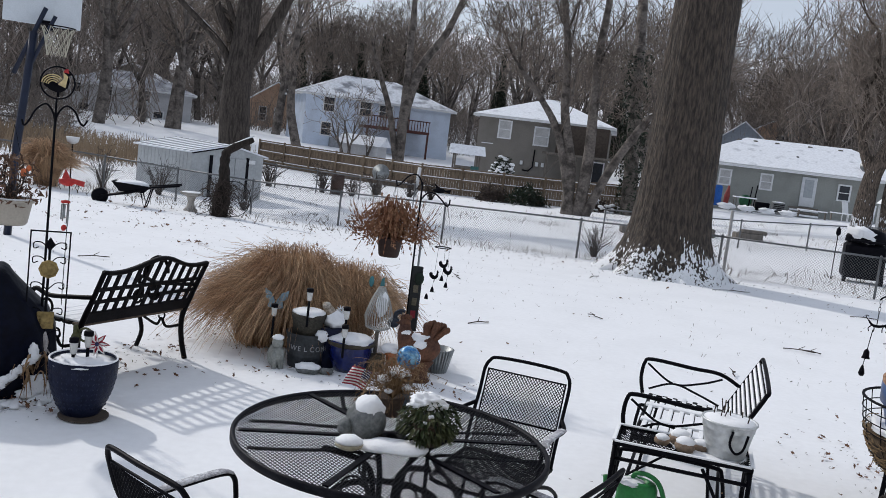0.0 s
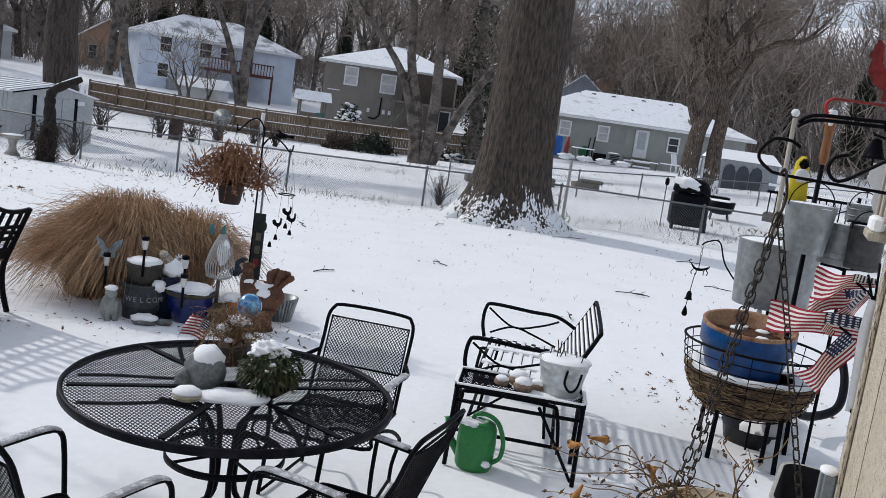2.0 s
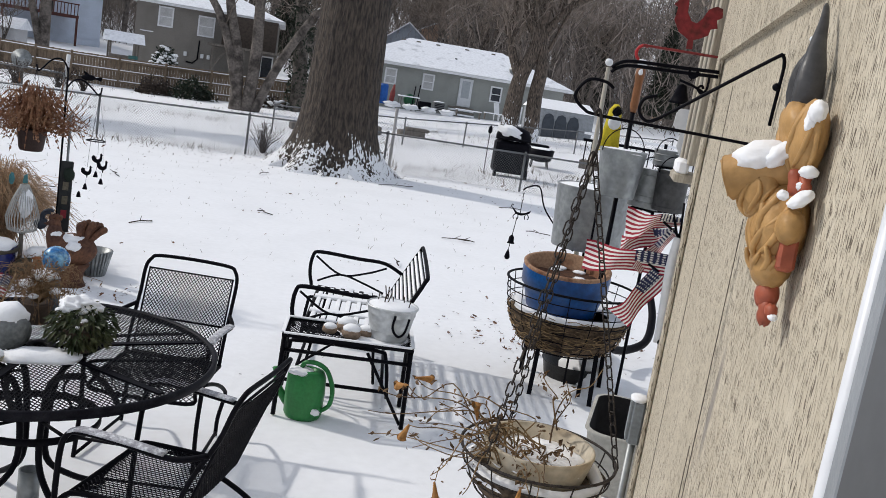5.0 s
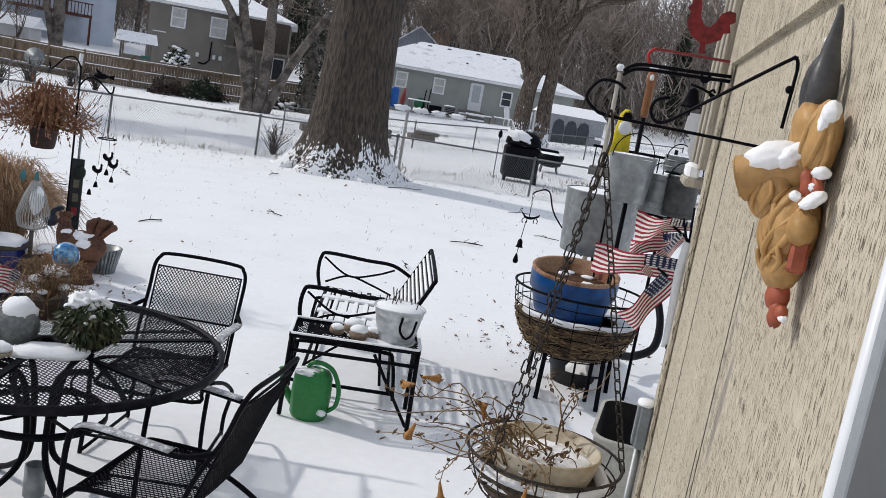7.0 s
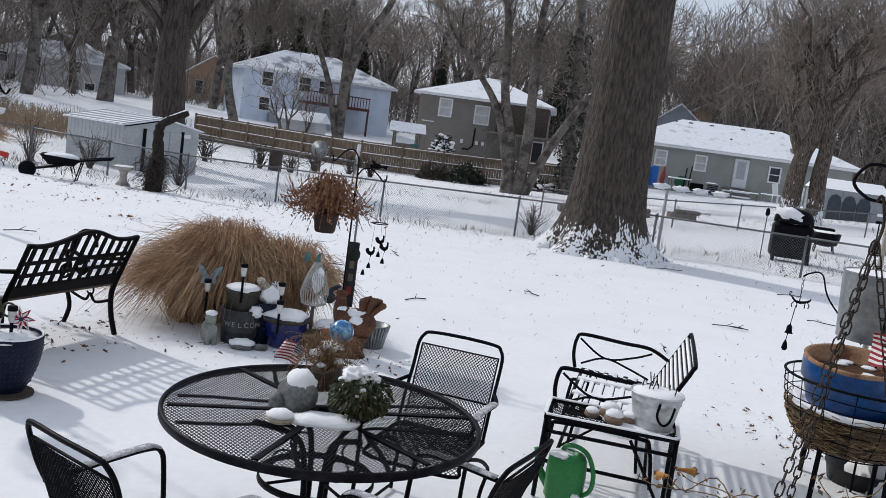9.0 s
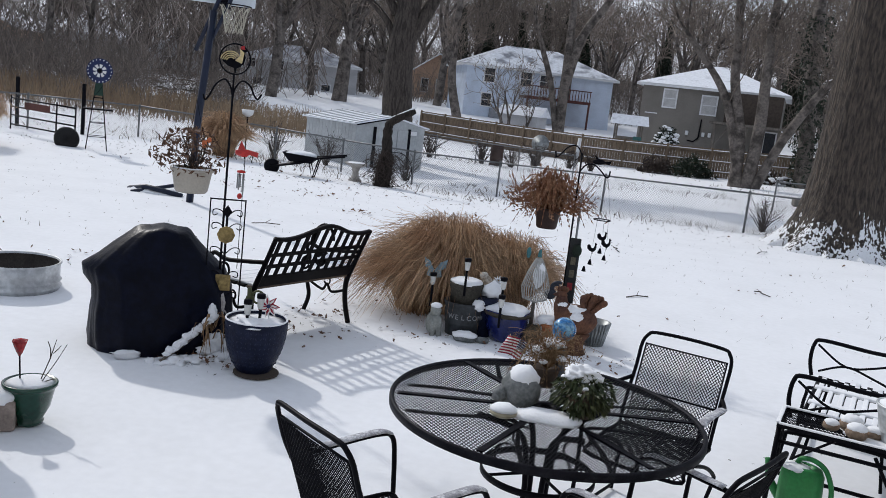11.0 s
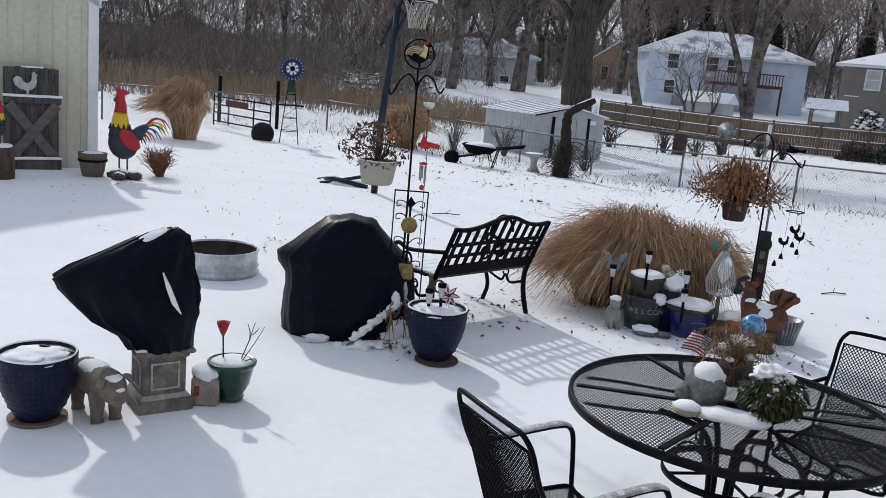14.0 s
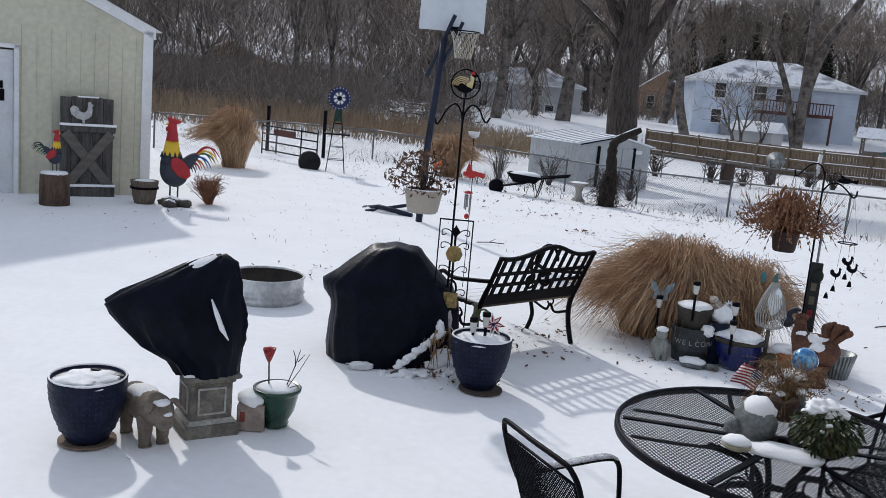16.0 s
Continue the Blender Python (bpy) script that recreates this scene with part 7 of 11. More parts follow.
def navy_pot(m, k, label, lights=0):
    t = thing("glazed_pot", m, label, "pot", "navy pots")
    part("vessel", Shape().lathe([(0.105 * k, 0.0), (0.116 * k, 0.015 * k), (0.15 * k, 0.08 * k), (0.182 * k, 0.16 * k), (0.2 * k, 0.24 * k), (0.206 * k, 0.3 * k), (0.207 * k, 0.345 * k), (0.209 * k, 0.362 * k), (0.202 * k, 0.37 * k), (0.194 * k, 0.362 * k), (0.188 * k, 0.3 * k)], 40), NAVY, t)
    rows = Shape()
    prof = ((0.15, 0.08), (0.182, 0.16), (0.2, 0.24), (0.206, 0.3), (0.207, 0.345))
    for j in range(8):
        z = 0.075 + 0.034 * j
        r = float(np.interp(z, [p[1] for p in prof], [p[0] for p in prof])) * k
        n = 20
        for i in range(n):
            a = 2 * math.pi * (i + 0.5 * (j % 2)) / n
            for q in (-1, 0, 1):
                b = a + q * 0.075
                rows.blob(((r - 0.0025) * math.cos(b), (r - 0.0025) * math.sin(b), z * k + 0.006 * k * (1 - abs(q))), (0.0045 * k, 0.0045 * k, 0.011 * k), 0.0, nu=5, nv=3, m=rz(math.degrees(b)) @ Matrix.Rotation(0.5 * q, 3, "X"))
    tagged(part("relief", rows, mat("relief_glaze", (0.022, 0.028, 0.06), 0.55, var=0.3, spec=0.2), t), "embossed leaf relief", kind="stuff")
    part("snow_fill", Shape().lathe([(0.197 * k, 0.348 * k), (0.1 * k, 0.351 * k), (0, 0.352 * k)], 30).blob((0.01, -0.02, 0.346 * k), (0.16 * k, 0.15 * k, 0.03 * k), 0.55, 1.6, seed=int(k * 30), nu=34, nv=18), SNOWCAP, t)
    part("rim_snow", Shape().lathe([(0.207 * k, 0.364 * k), (0.205 * k, 0.372 * k), (0.2 * k, 0.374 * k), (0.194 * k, 0.366 * k)], 36, wob=0.006), SNOWCAP, t)
    return t


def saucer(x, y, r):
    solid("clay_saucer", Shape().lathe([(r * 0.8, 0), (r, 0.012), (r, 0.022), (r * 0.9, 0.02), (0, 0.016)], 26), mat("saucer_clay", (0.2, 0.15, 0.12), 0.85), "flat clay saucer under the pot", "saucer", m=Matrix.Translation((x, y, 0.0)))


p1 = navy_pot(Matrix.Translation((-3.66, 3.39, 0.02)), 1.0, "large navy glazed pot with embossed leaves, full of snow")
saucer(-3.66, 3.39, 0.155)
part("melt_hole", Shape().blob((-0.05, 0.1, 0.365), (0.035, 0.02, 0.006), 0.3, seed=1), IRON, p1, "dark hole melted in the snow")
part("melt_hole", Shape().blob((0.14, 0.1, 0.366), (0.03, 0.012, 0.006), 0.3, seed=2), IRON, p1, "dark hole melted in the snow")
navy_pot(Matrix.Translation((-2.28, 5.72, 0.0)), 1.06, "navy embossed pot holding snow and solar lights")
solid("clay_saucer", Shape().lathe([(0.12, 0), (0.16, 0.01), (0.16, 0.02), (0, 0.015)], 22), mat("saucer_dark", (0.07, 0.055, 0.045), 0.85), "dark saucer under the embossed pot", "saucer", m=Matrix.Translation((-2.24, 5.68, -0.005)))


def solar_light(x, y, z, h, group):
    t = thing("solar_light", Matrix.Translation((x, y, z)), "small black and clear solar stake light", "garden light", group)
    part("stake", Shape().tube([(0, 0, -0.1), (0, 0, h)], 0.011, 8), IRON, t)
    part("lens", Shape().lathe([(0.016, h), (0.022, h + 0.015), (0.027, h + 0.075), (0.027, h + 0.08)], 14), mat("frosted_lens", (0.6, 0.6, 0.58), 0.25, var=0.1), t)
    part("cap", Shape().lathe([(0.031, h + 0.078), (0.031, h + 0.105), (0.027, h + 0.11), (0, h + 0.112)], 14), IRON, t)
    return t


solar_light(-2.33, 5.66, 0.36, 0.06, "solar lights")
solar_light(-2.26, 5.72, 0.36, 0.1, "solar lights")
solar_light(-1.09, 7.5, 0.48, 0.13, "solar lights")
solar_light(-0.75, 7.44, 0.3, 0.2, "solar lights")
solar_light(-0.74, 7.36, 0.28, 0.08, "solar lights")
solar_light(-1.4, 7.6, 0.32, 0.1, "solar lights")
pw = thing("pinwheel", Matrix.Translation((-2.2, 5.73, 0.36)), "red, white and blue pinwheel in the pot", "pinwheel")
part("stick", Shape().tube([(0, 0, 0), (0, 0, 0.13)], 0.004, 5), WHITE, pw)
for k in range(7):
    vane = part("vane", Shape().slab([(0, 0), (0.03, 0.022), (0.055, 0.014), (0.088, 0.0), (0.05, -0.012), (0.02, -0.01)], 0.004, Matrix.Rotation(k * math.pi / 3.5, 3, "Y"), (0, -0.01 - 0.003 * (k % 2), 0.13)), FL_WHITE if k % 3 else FL_RED, pw)
    part("vane_stripe", Shape().slab([(0.012, 0.002), (0.03, 0.012), (0.07, 0.004), (0.045, -0.005)], 0.007, Matrix.Rotation(k * math.pi / 3.5, 3, "Y"), (0, -0.01 - 0.003 * (k % 2), 0.13)), FL_WHITE if k % 3 == 0 else FL_RED, vane)
part("hub", Shape().blob((0, -0.02, 0.13), (0.014, 0.008, 0.014), 0.0), FL_BLUE, pw)
STN = mat("aged_stone", (0.2, 0.185, 0.16), 0.9, var=0.3, scale=7, fine=46, bump=0.4, color2=(0.12, 0.11, 0.098))
STN_L = mat("worn_stone_edge", (0.42, 0.41, 0.38), 0.9, var=0.25, scale=9, fine=50, bump=0.3)
pd = thing("stone_pedestal", Matrix.Translation((-3.3, 3.94, 0.0)) @ Matrix.Rotation(radians(57), 4, "Z") @ Matrix.Diagonal((0.87, 0.87, 0.95, 1.0)), "square grey cast-stone pedestal with panelled sides", "pedestal")
part("plinth", Shape().rbox((0, 0, 0.03), (0.37, 0.37, 0.09), 0.012), STN, pd)
part("plinth_step", Shape().box((0, 0, 0.088), (0.33, 0.33, 0.03), None, 0.9), STN_L, pd)
part("block", Shape().rbox((0, 0, 0.215), (0.285, 0.285, 0.24), 0.01), STN, pd)
part("cornice", Shape().rbox((0, 0, 0.345), (0.32, 0.32, 0.03), 0.01).rbox((0, 0, 0.372), (0.38, 0.38, 0.028), 0.012), STN, pd)
for k in range(4):
    m3 = rz(90 * k)
    fr = Shape()
    for cx, cz, sx, sz in ((0, 0.3, 0.19, 0.012), (0, 0.14, 0.19, 0.012), (-0.09, 0.22, 0.012, 0.16), (0.09, 0.22, 0.012, 0.16)):
        fr.box(m3 @ Vector((cx, -0.146, cz)), (sx, 0.012, sz), m3)
    part("panel_frame", fr, STN_L, pd)
part("snow_cap", Shape().blob((-0.13, -0.12, 0.39), (0.06, 0.05, 0.02), 0.3, seed=3).blob((0.0, 0, 0.388), (0.18, 0.18, 0.008), 0.1, seed=4), SNOWCAP, pd)

BAG = mat("black_plastic_bag", (0.003, 0.0045, 0.013), 0.33, var=0.3, scale=9, fine=24, bump=0.5, spec=0.1)
# a figure wrapped in a black bag: rings that lean to one side
vr = Vector((0.735, 0.678, 0))
vd = Vector((-0.678, 0.735, 0))
s = Shape()
rings = [(0.383, 0.0, 0.185, 0.15), (0.47, -0.02, 0.215, 0.165), (0.56, -0.088, 0.297, 0.18), (0.665, -0.127, 0.342, 0.185), (0.75, -0.165, 0.371, 0.17), (0.8, -0.186, 0.382, 0.155), (0.855, -0.147, 0.331, 0.15), (0.91, -0.102, 0.275, 0.14), (0.96, -0.057, 0.22, 0.125), (1.015, -0.008, 0.164, 0.1), (1.05, 0.029, 0.121, 0.075), (1.08, 0.05, 0.045, 0.03)]
nb = 120
vs = []
for i, (z, cx, ra, rb) in enumerate(rings):
    for j in range(nb):
        a = 2 * math.pi * j / nb
        fold = 1 + 0.09 * (0.5 - 2 * abs(noise.noise(Vector((math.cos(a) * 2.4, math.sin(a) * 2.4, z * 3.2))))) + 0.035 * (0.5 - 2 * abs(noise.noise(Vector((math.cos(a) * 6, math.sin(a) * 6 + 3, z * 9)))))
        sq = math.cos(a)
        p = vr * (cx + ra * fold * sq) + vd * (rb * fold * math.sin(a))
        zz = z + 0.02 * noise.noise(Vector((math.cos(a) * 3, math.sin(a) * 3, z * 5 + 9)))
        vs.append((p.x, p.y, zz))
fs = [(i * nb + j, i * nb + (j + 1) % nb, (i + 1) * nb + (j + 1) % nb, (i + 1) * nb + j) for i in range(len(rings) - 1) for j in range(nb)]
fs.append(tuple(range((len(rings) - 1) * nb, len(rings) * nb)))
s.add(vs, fs, True)
bg = thing("bagged_ornament", Matrix.Translation((-3.28, 3.92, -0.025)), "ornament wrapped in a black plastic bag on the pedestal", "covered ornament")
part("bag", s, BAG, bg)
part("snow_cap", Shape().blob(tuple(vr * -0.07 + Vector((0, 0, 1.02))), (0.12, 0.08, 0.04), 0.14, seed=7, nu=24, nv=14, m=rz(43) @ Matrix.Rotation(radians(-26), 3, "Y")), SNOWCAP, bg)
part("snow_streak", Shape().tube([tuple(vr * x - vd * y + Vector((0, 0, z))) for x, y, z in ((0.0, 0.155, 0.86), (0.03, 0.185, 0.78), (0.06, 0.2, 0.7), (0.1, 0.195, 0.63))], [0.006, 0.018, 0.02, 0.004], 6, flat=0.4), SNOWCAP, bg)

PIGM = mat("clay_pig", (0.2, 0.165, 0.135), 0.85, var=0.25, scale=10, fine=50, bump=0.25)
pig = Shape()
pig.use(0).tube(spline([(-0.2, 0, 0.2), (-0.16, 0, 0.215), (-0.05, 0, 0.215), (0.07, 0, 0.215), (0.15, 0, 0.225), (0.2, 0, 0.215), (0.25, 0, 0.185), (0.285, 0, 0.175)], 4), [0.02, 0.05, 0.07, 0.085, 0.092, 0.095, 0.097, 0.098, 0.099, 0.1, 0.1, 0.1, 0.1, 0.1, 0.099, 0.097, 0.095, 0.093, 0.09, 0.088, 0.085, 0.078, 0.07, 0.062, 0.055, 0.05, 0.046, 0.044, 0.03], 20)
for x, y in ((0.12, -0.055), (0.12, 0.055), (-0.14, -0.055), (-0.14, 0.055)):
    pig.tube([(x, y, 0.2), (x + 0.005, y, 0.1), (x, y, 0.03), (x + 0.008, y, 0.0)], [0.055, 0.042, 0.034, 0.04], 12)
for y in (-1, 1):
    pig.tube(spline([(0.19, 0.055 * y, 0.28), (0.215, 0.085 * y, 0.285), (0.245, 0.095 * y, 0.25)], 3), [0.018, 0.026, 0.03, 0.03, 0.028, 0.02, 0.006], 10, flat=0.5)
pig.use(1).blob((-0.02, 0.0, 0.278), (0.16, 0.078, 0.04), 0.12, seed=5, nu=26).blob((0.2, 0.0, 0.288), (0.06, 0.05, 0.02), 0.15, 2.5, seed=6).blob((0.262, 0.012, 0.232), (0.028, 0.03, 0.012), 0.2, seed=7)
solid("pig_statue", pig, [PIGM, SNOWCAP], "small clay pig statue with snow on its back", "statue", m=Matrix.Translation((-3.46, 3.62, 0.0)) @ Matrix.Rotation(radians(-22), 4, "Z") @ Matrix.Scale(0.95, 4))
hs = thing("model_house", Matrix.Translation((-3.1, 4.14, 0.0)) @ Matrix.Rotation(radians(28), 4, "Z"), "little clay house ornament with a snowy roof", "ornament")
part("body", Shape().rbox((0, 0, 0.08), (0.16, 0.2, 0.17), 0.01), mat("pink_clay", (0.33, 0.27, 0.235), 0.9, var=0.25, scale=12, fine=50, bump=0.3), hs)
part("window", Shape().box((-0.045, -0.102, 0.09), (0.03, 0.01, 0.06)), mat("shutter_red", (0.2, 0.05, 0.04), 0.8), hs)
part("roof_snow", Shape().blob((0, 0, 0.18), (0.095, 0.115, 0.05), 0.15, seed=8), SNOWCAP, hs)
gp = thing("green_pot", Matrix.Translation((-3.0, 4.24, 0.0)), "dark green glazed pot with snow, twigs and a red tulip stake", "pot")
part("vessel", Shape().lathe([(0.075, 0.0), (0.08, 0.02), (0.072, 0.03), (0.11, 0.1), (0.132, 0.2), (0.137, 0.215), (0.147, 0.222), (0.147, 0.24), (0.137, 0.244), (0.128, 0.23)], 32), GREENG, gp)
part("snow_fill", Shape().lathe([(0.135, 0.232), (0.1, 0.25), (0.04, 0.262), (0, 0.26)], 24, wob=0.03), SNOWCAP, gp)
part("tulip", Shape().lathe([(0.006, 0.39), (0.022, 0.42), (0.038, 0.46), (0.045, 0.48), (0.03, 0.475), (0.008, 0.41)], 6, c=(-0.05, -0.03, 0)), mat("tulip_glass", (0.33, 0.03, 0.035), 0.2, var=0.3), gp, "red metal tulip")
part("tulip_stem", Shape().tube([(-0.05, -0.03, 0.39), (-0.042, -0.03, 0.24)], 0.005, 6), IRON, gp)
tw2 = Shape()
for p, q in (((0.05, 0.02, 0.25), (0.1, 0.08, 0.48)), ((0.07, 0.0, 0.25), (0.18, 0.06, 0.47)), ((0.08, 0.01, 0.25), (0.14, 0.03, 0.27)), ((0.08, 0.06, 0.37), (0.06, 0.06, 0.47)), ((0.09, 0.07, 0.4), (0.13, 0.08, 0.45))):
    tw2.tube([p, tuple((a + b) / 2 + 0.005 for a, b in zip(p, q)), q], [0.0035, 0.003, 0.002], 4)
part("twigs", tw2, DARKTWIG, gp)

# galvanised ring
ZINC = mat("bright_zinc", (0.62, 0.64, 0.65), 0.42, metal=0.45, var=0.2, scale=5, fine=25, bump=0.05, color2=(0.46, 0.47, 0.48))
fr2 = thing("steel_fire_ring", Matrix.Translation((-4.95, 6.75, 0.02)), "galvanised steel fire ring half buried in snow", "fire ring")
part("ring", Shape().lathe([(0.36, -0.05), (0.36, 0.02), (0.375, 0.03), (0.36, 0.045), (0.36, 0.07), (0.375, 0.08), (0.36, 0.095), (0.362, 0.22), (0.375, 0.228), (0.37, 0.243), (0.355, 0.24), (0.352, 0.0)], 48), ZINC, fr2)
part("liner", Shape().lathe([(0.35, 0.225), (0.348, 0.02), (0.0, 0.02)], 48, hollow=True), mat("burnt_steel", (0.05, 0.042, 0.036), 0.7, var=0.3), fr2, "burnt dark inside")
part("ash", Shape().lathe([(0.34, 0.05), (0.2, 0.07), (0, 0.06)], 30, wob=0.04), mat("ash", (0.35, 0.32, 0.29), 0.9), fr2)

# covered barbecue
s = Shape()
rings = [(-0.02, 0.01, 0.5, 0.4), (0.1, 0.0, 0.51, 0.4), (0.2, 0.0, 0.515, 0.39), (0.29, 0.0, 0.515, 0.38), (0.38, 0.0, 0.505, 0.37), (0.47, -0.005, 0.5, 0.36), (0.55, -0.027, 0.49, 0.35), (0.625, -0.055, 0.485, 0.34), (0.7, -0.056, 0.42, 0.31), (0.78, -0.052, 0.34, 0.26), (0.865, -0.036, 0.25, 0.2), (0.925, -0.025, 0.2, 0.17), (0.945, -0.022, 0.165, 0.14), (0.95, -0.02, 0.1, 0.08)]
nb = 180
vs = []
gr_, gd_ = Vector((0.887, 0.462, 0)), Vector((-0.462, 0.887, 0))
for i, (z, cx, ra, rb) in enumerate(rings):
    for j in range(nb):
        a = 2 * math.pi * j / nb
        ca, sa = math.cos(a), math.sin(a)
        crease = 0.5 - 1.6 * abs(noise.noise(Vector((ca * 1.7, sa * 1.7, z * 0.9 + 3)))) + 0.35 * noise.noise(Vector((ca * 4 + 4, sa * 4, z * 2.2))) + 0.14 * noise.noise(Vector((ca * 11, sa * 11, z * 7)))
        k = 1 + 0.1 * crease * (1.02 - 0.7 * z)
        bump = 0.07 * math.exp(-((a - math.pi) / 0.4) ** 2) * math.exp(-((z - 0.58) / 0.07) ** 2)
        ca, sa = math.cos(a), math.sin(a)
        e = 0.75
        p = gr_ * (cx - 0.03 + (ra * k + bump) * abs(ca) ** e * math.copysign(1, ca)) + gd_ * (rb * k * abs(sa) ** e * math.copysign(1, sa))
        vs.append((p.x, p.y, z * 0.95 + 0.02 * math.sin(7 * a) * (z < 0.05) - 0.02 * abs(math.sin(2 * a)) * (z > 0.9)))
fs = [(i * nb + j, i * nb + (j + 1) % nb, (i + 1) * nb + (j + 1) % nb, (i + 1) * nb + j) for i in range(len(rings) - 1) for j in range(nb)]
fs.append(tuple(range((len(rings) - 1) * nb, len(rings) * nb)))
s.add(vs, fs, True)
cg = thing("covered_grill", Matrix.Translation((-3.13, 6.02, 0.0)), "barbecue under a black fabric cover with snow at its foot", "grill cover")
part("cover", s, mat("cover_cloth", (0.0028, 0.0042, 0.013), 0.4, var=0.35, scale=7, fine=26, bump=0.35, spec=0.1), cg)
c = Shape()
rnd = random.Random(15)
for k in range(64):
    a = rnd.uniform(-1.9, -0.1)
    p = vr * (0.54 * math.cos(a)) + vd * (0.47 * math.sin(a))
    w_ = rnd.uniform(0.02, 0.07)
    c.blob((p.x + rnd.gauss(0, 0.05), p.y + rnd.gauss(0, 0.05), rnd.uniform(-0.005, 0.02)), (w_ * 1.4, w_, rnd.uniform(0.012, 0.03)), 0.5, 2.5, seed=k, nu=12, nv=7, m=rz(rnd.uniform(0, 180)))
# snow lodged in the folds low on the cover
for x, y, z, u, w_, h_ in ((0.26, -0.42, 0.1, 0.08, 0.03, 0.07), (0.34, -0.4, 0.07, 0.06, 0.03, 0.05), (0.19, -0.44, 0.06, 0.07, 0.03, 0.035), (0.4, -0.36, 0.24, 0.025, 0.02, 0.06), (0.44, -0.34, 0.18, 0.02, 0.02, 0.05), (-0.36, -0.36, 0.03, 0.09, 0.04, 0.03)):
    p = vr * x + vd * y
    c.blob((p.x, p.y, z), (u, w_, h_), 0.55, 3, seed=int(z * 900), nu=20, nv=12, m=rz(43))
tagged(part("snow_clumps", c, SNOWCAP, cg), kind="stuff")
q0, q1 = vr * -0.16 - vd * 0.5 + Vector((0, 0, 0.01)), vr * 0.24 - vd * 0.42 + Vector((0, 0, 0.29))
solid("fallen_stick", Shape().tube(spline([q0, q0.lerp(q1, 0.5) + Vector((0, 0, -0.015)), q1], 4), 0.012, 6), WOOD_GREY, "grey stick leaning in the snow against the cover", "stick", m=Matrix.Translation((-3.13, 6.02, 0.0)))
ss = Shape()
for k in range(15):
    t_ = k / 14
    q = q0.lerp(q1, 0.12 + 0.86 * t_) + Vector((0, 0, 0.018 + 0.008 * math.sin(k * 2.3)))
    ss.blob(q, (0.034, 0.022, 0.017 + 0.014 * abs(math.sin(k * 1.7))), 0.45, 3, seed=k, nu=10, nv=7, m=rz(43))
ss.blob(q1 + Vector((-0.02, 0, 0.05)), (0.035, 0.02, 0.05), 0.5, 3, seed=77)
solid("stick_snow", ss, SNOWCAP, "ridge of snow along the leaning stick", "snow", m=Matrix.Translation((-3.13, 6.02, 0.0)), kind="stuff")

# ---- trellis and the first crook ----
TRM = Matrix.Translation((-2.68, 5.99, 0.0)) @ Matrix.Rotation(radians(25), 4, "Z")
trl = thing("garden_trellis", TRM, "narrow dark iron trellis with scrolls and two gold medallions", "trellis")
for x in (-0.125, 0.125):
    part("upright", Shape().tube([(x, 0, -0.1), (x, 0, 1.165)], 0.007, 4), IRON, trl)
part("top_bar", Shape().tube([(-0.125, 0, 1.16), (0.125, 0, 1.16)], 0.007, 4), IRON, trl)
part("centre_bar", Shape().tube([(0, 0, 0.2), (0, 0, 1.1)], 0.009, 6), IRON, trl)
for z in (1.08, 0.98, 0.8, 0.62, 0.46):
    for sx in (-1, 1):
        part("scroll", Shape().tube(spline([(0, 0, z - 0.05), (sx * 0.05, 0, z), (sx * 0.1, 0, z), (sx * 0.1, 0, z - 0.04), (sx * 0.07, 0, z - 0.03)], 4), 0.004, 5), IRON, trl)
GOLD = mat("tarnished_gold", (0.3, 0.22, 0.09), 0.5, metal=0.5, var=0.35, scale=14, fine=50, bump=0.4)
part("octagon_medallion", Shape().lathe([(0.0, -0.008), (0.065, -0.008), (0.065, 0.008), (0.05, 0.008), (0.045, 0.014), (0.0, 0.014)], 8, c=(0, -0.012, 0.9), m=Matrix.Rotation(radians(90), 3, "X"), smooth=False), GOLD, trl, "gold octagonal medallion")
part("square_medallion", Shape().rbox((0, -0.012, 0.54), (0.11, 0.018, 0.12), 0.006).blob((0, -0.022, 0.54), (0.035, 0.008, 0.035), 0.1), GOLD, trl, "gold square medallion")
part("leaf_finial", Shape().slab([(0, 1.02), (0.035, 1.07), (0.02, 1.09), (0, 1.12), (-0.02, 1.09), (-0.035, 1.07)], 0.012), IRON, trl)
twg = Shape()
rnd = random.Random(23)
strap_leaves(twg, rnd, 46, 0.24, 0.2, 0.3, 0.008, (0, 0, 0.02))
solid("dried_lily_clump", twg, DRY, "dead strappy leaves at the trellis foot", "plant", m=Matrix.Translation((-2.72, 5.92, 0.0)))
solid("wrapped_chime", Shape().blob((0, -0.02, 0.36), (0.03, 0.02, 0.085), 0.3, seed=5).tube([(0.02, -0.02, 0.34), (0.05, -0.02, 0.3)], 0.005, 5), mat("plastic_wrap", (0.5, 0.47, 0.46), 0.3, var=0.3), "small plastic-wrapped ornament hung on the trellis", "ornament", m=TRM)
solid("rooster_figurine", Shape().blob((0, 0, 0.08), (0.035, 0.025, 0.045), 0.1).tube([(0, 0, 0.1), (-0.01, 0, 0.17)], [0.022, 0.014], 8).tube(arc((0.06, 0, 0.11), 0.045, 0, 270, 12), 0.008, 6).tube([(0, 0, 0.04), (0, 0, -0.05)], 0.008, 6), mat("olive_metal", (0.07, 0.075, 0.03), 0.5), "small olive metal rooster figurine in the pot", "figurine", m=Matrix.Translation((-2.36, 5.76, 0.42)))


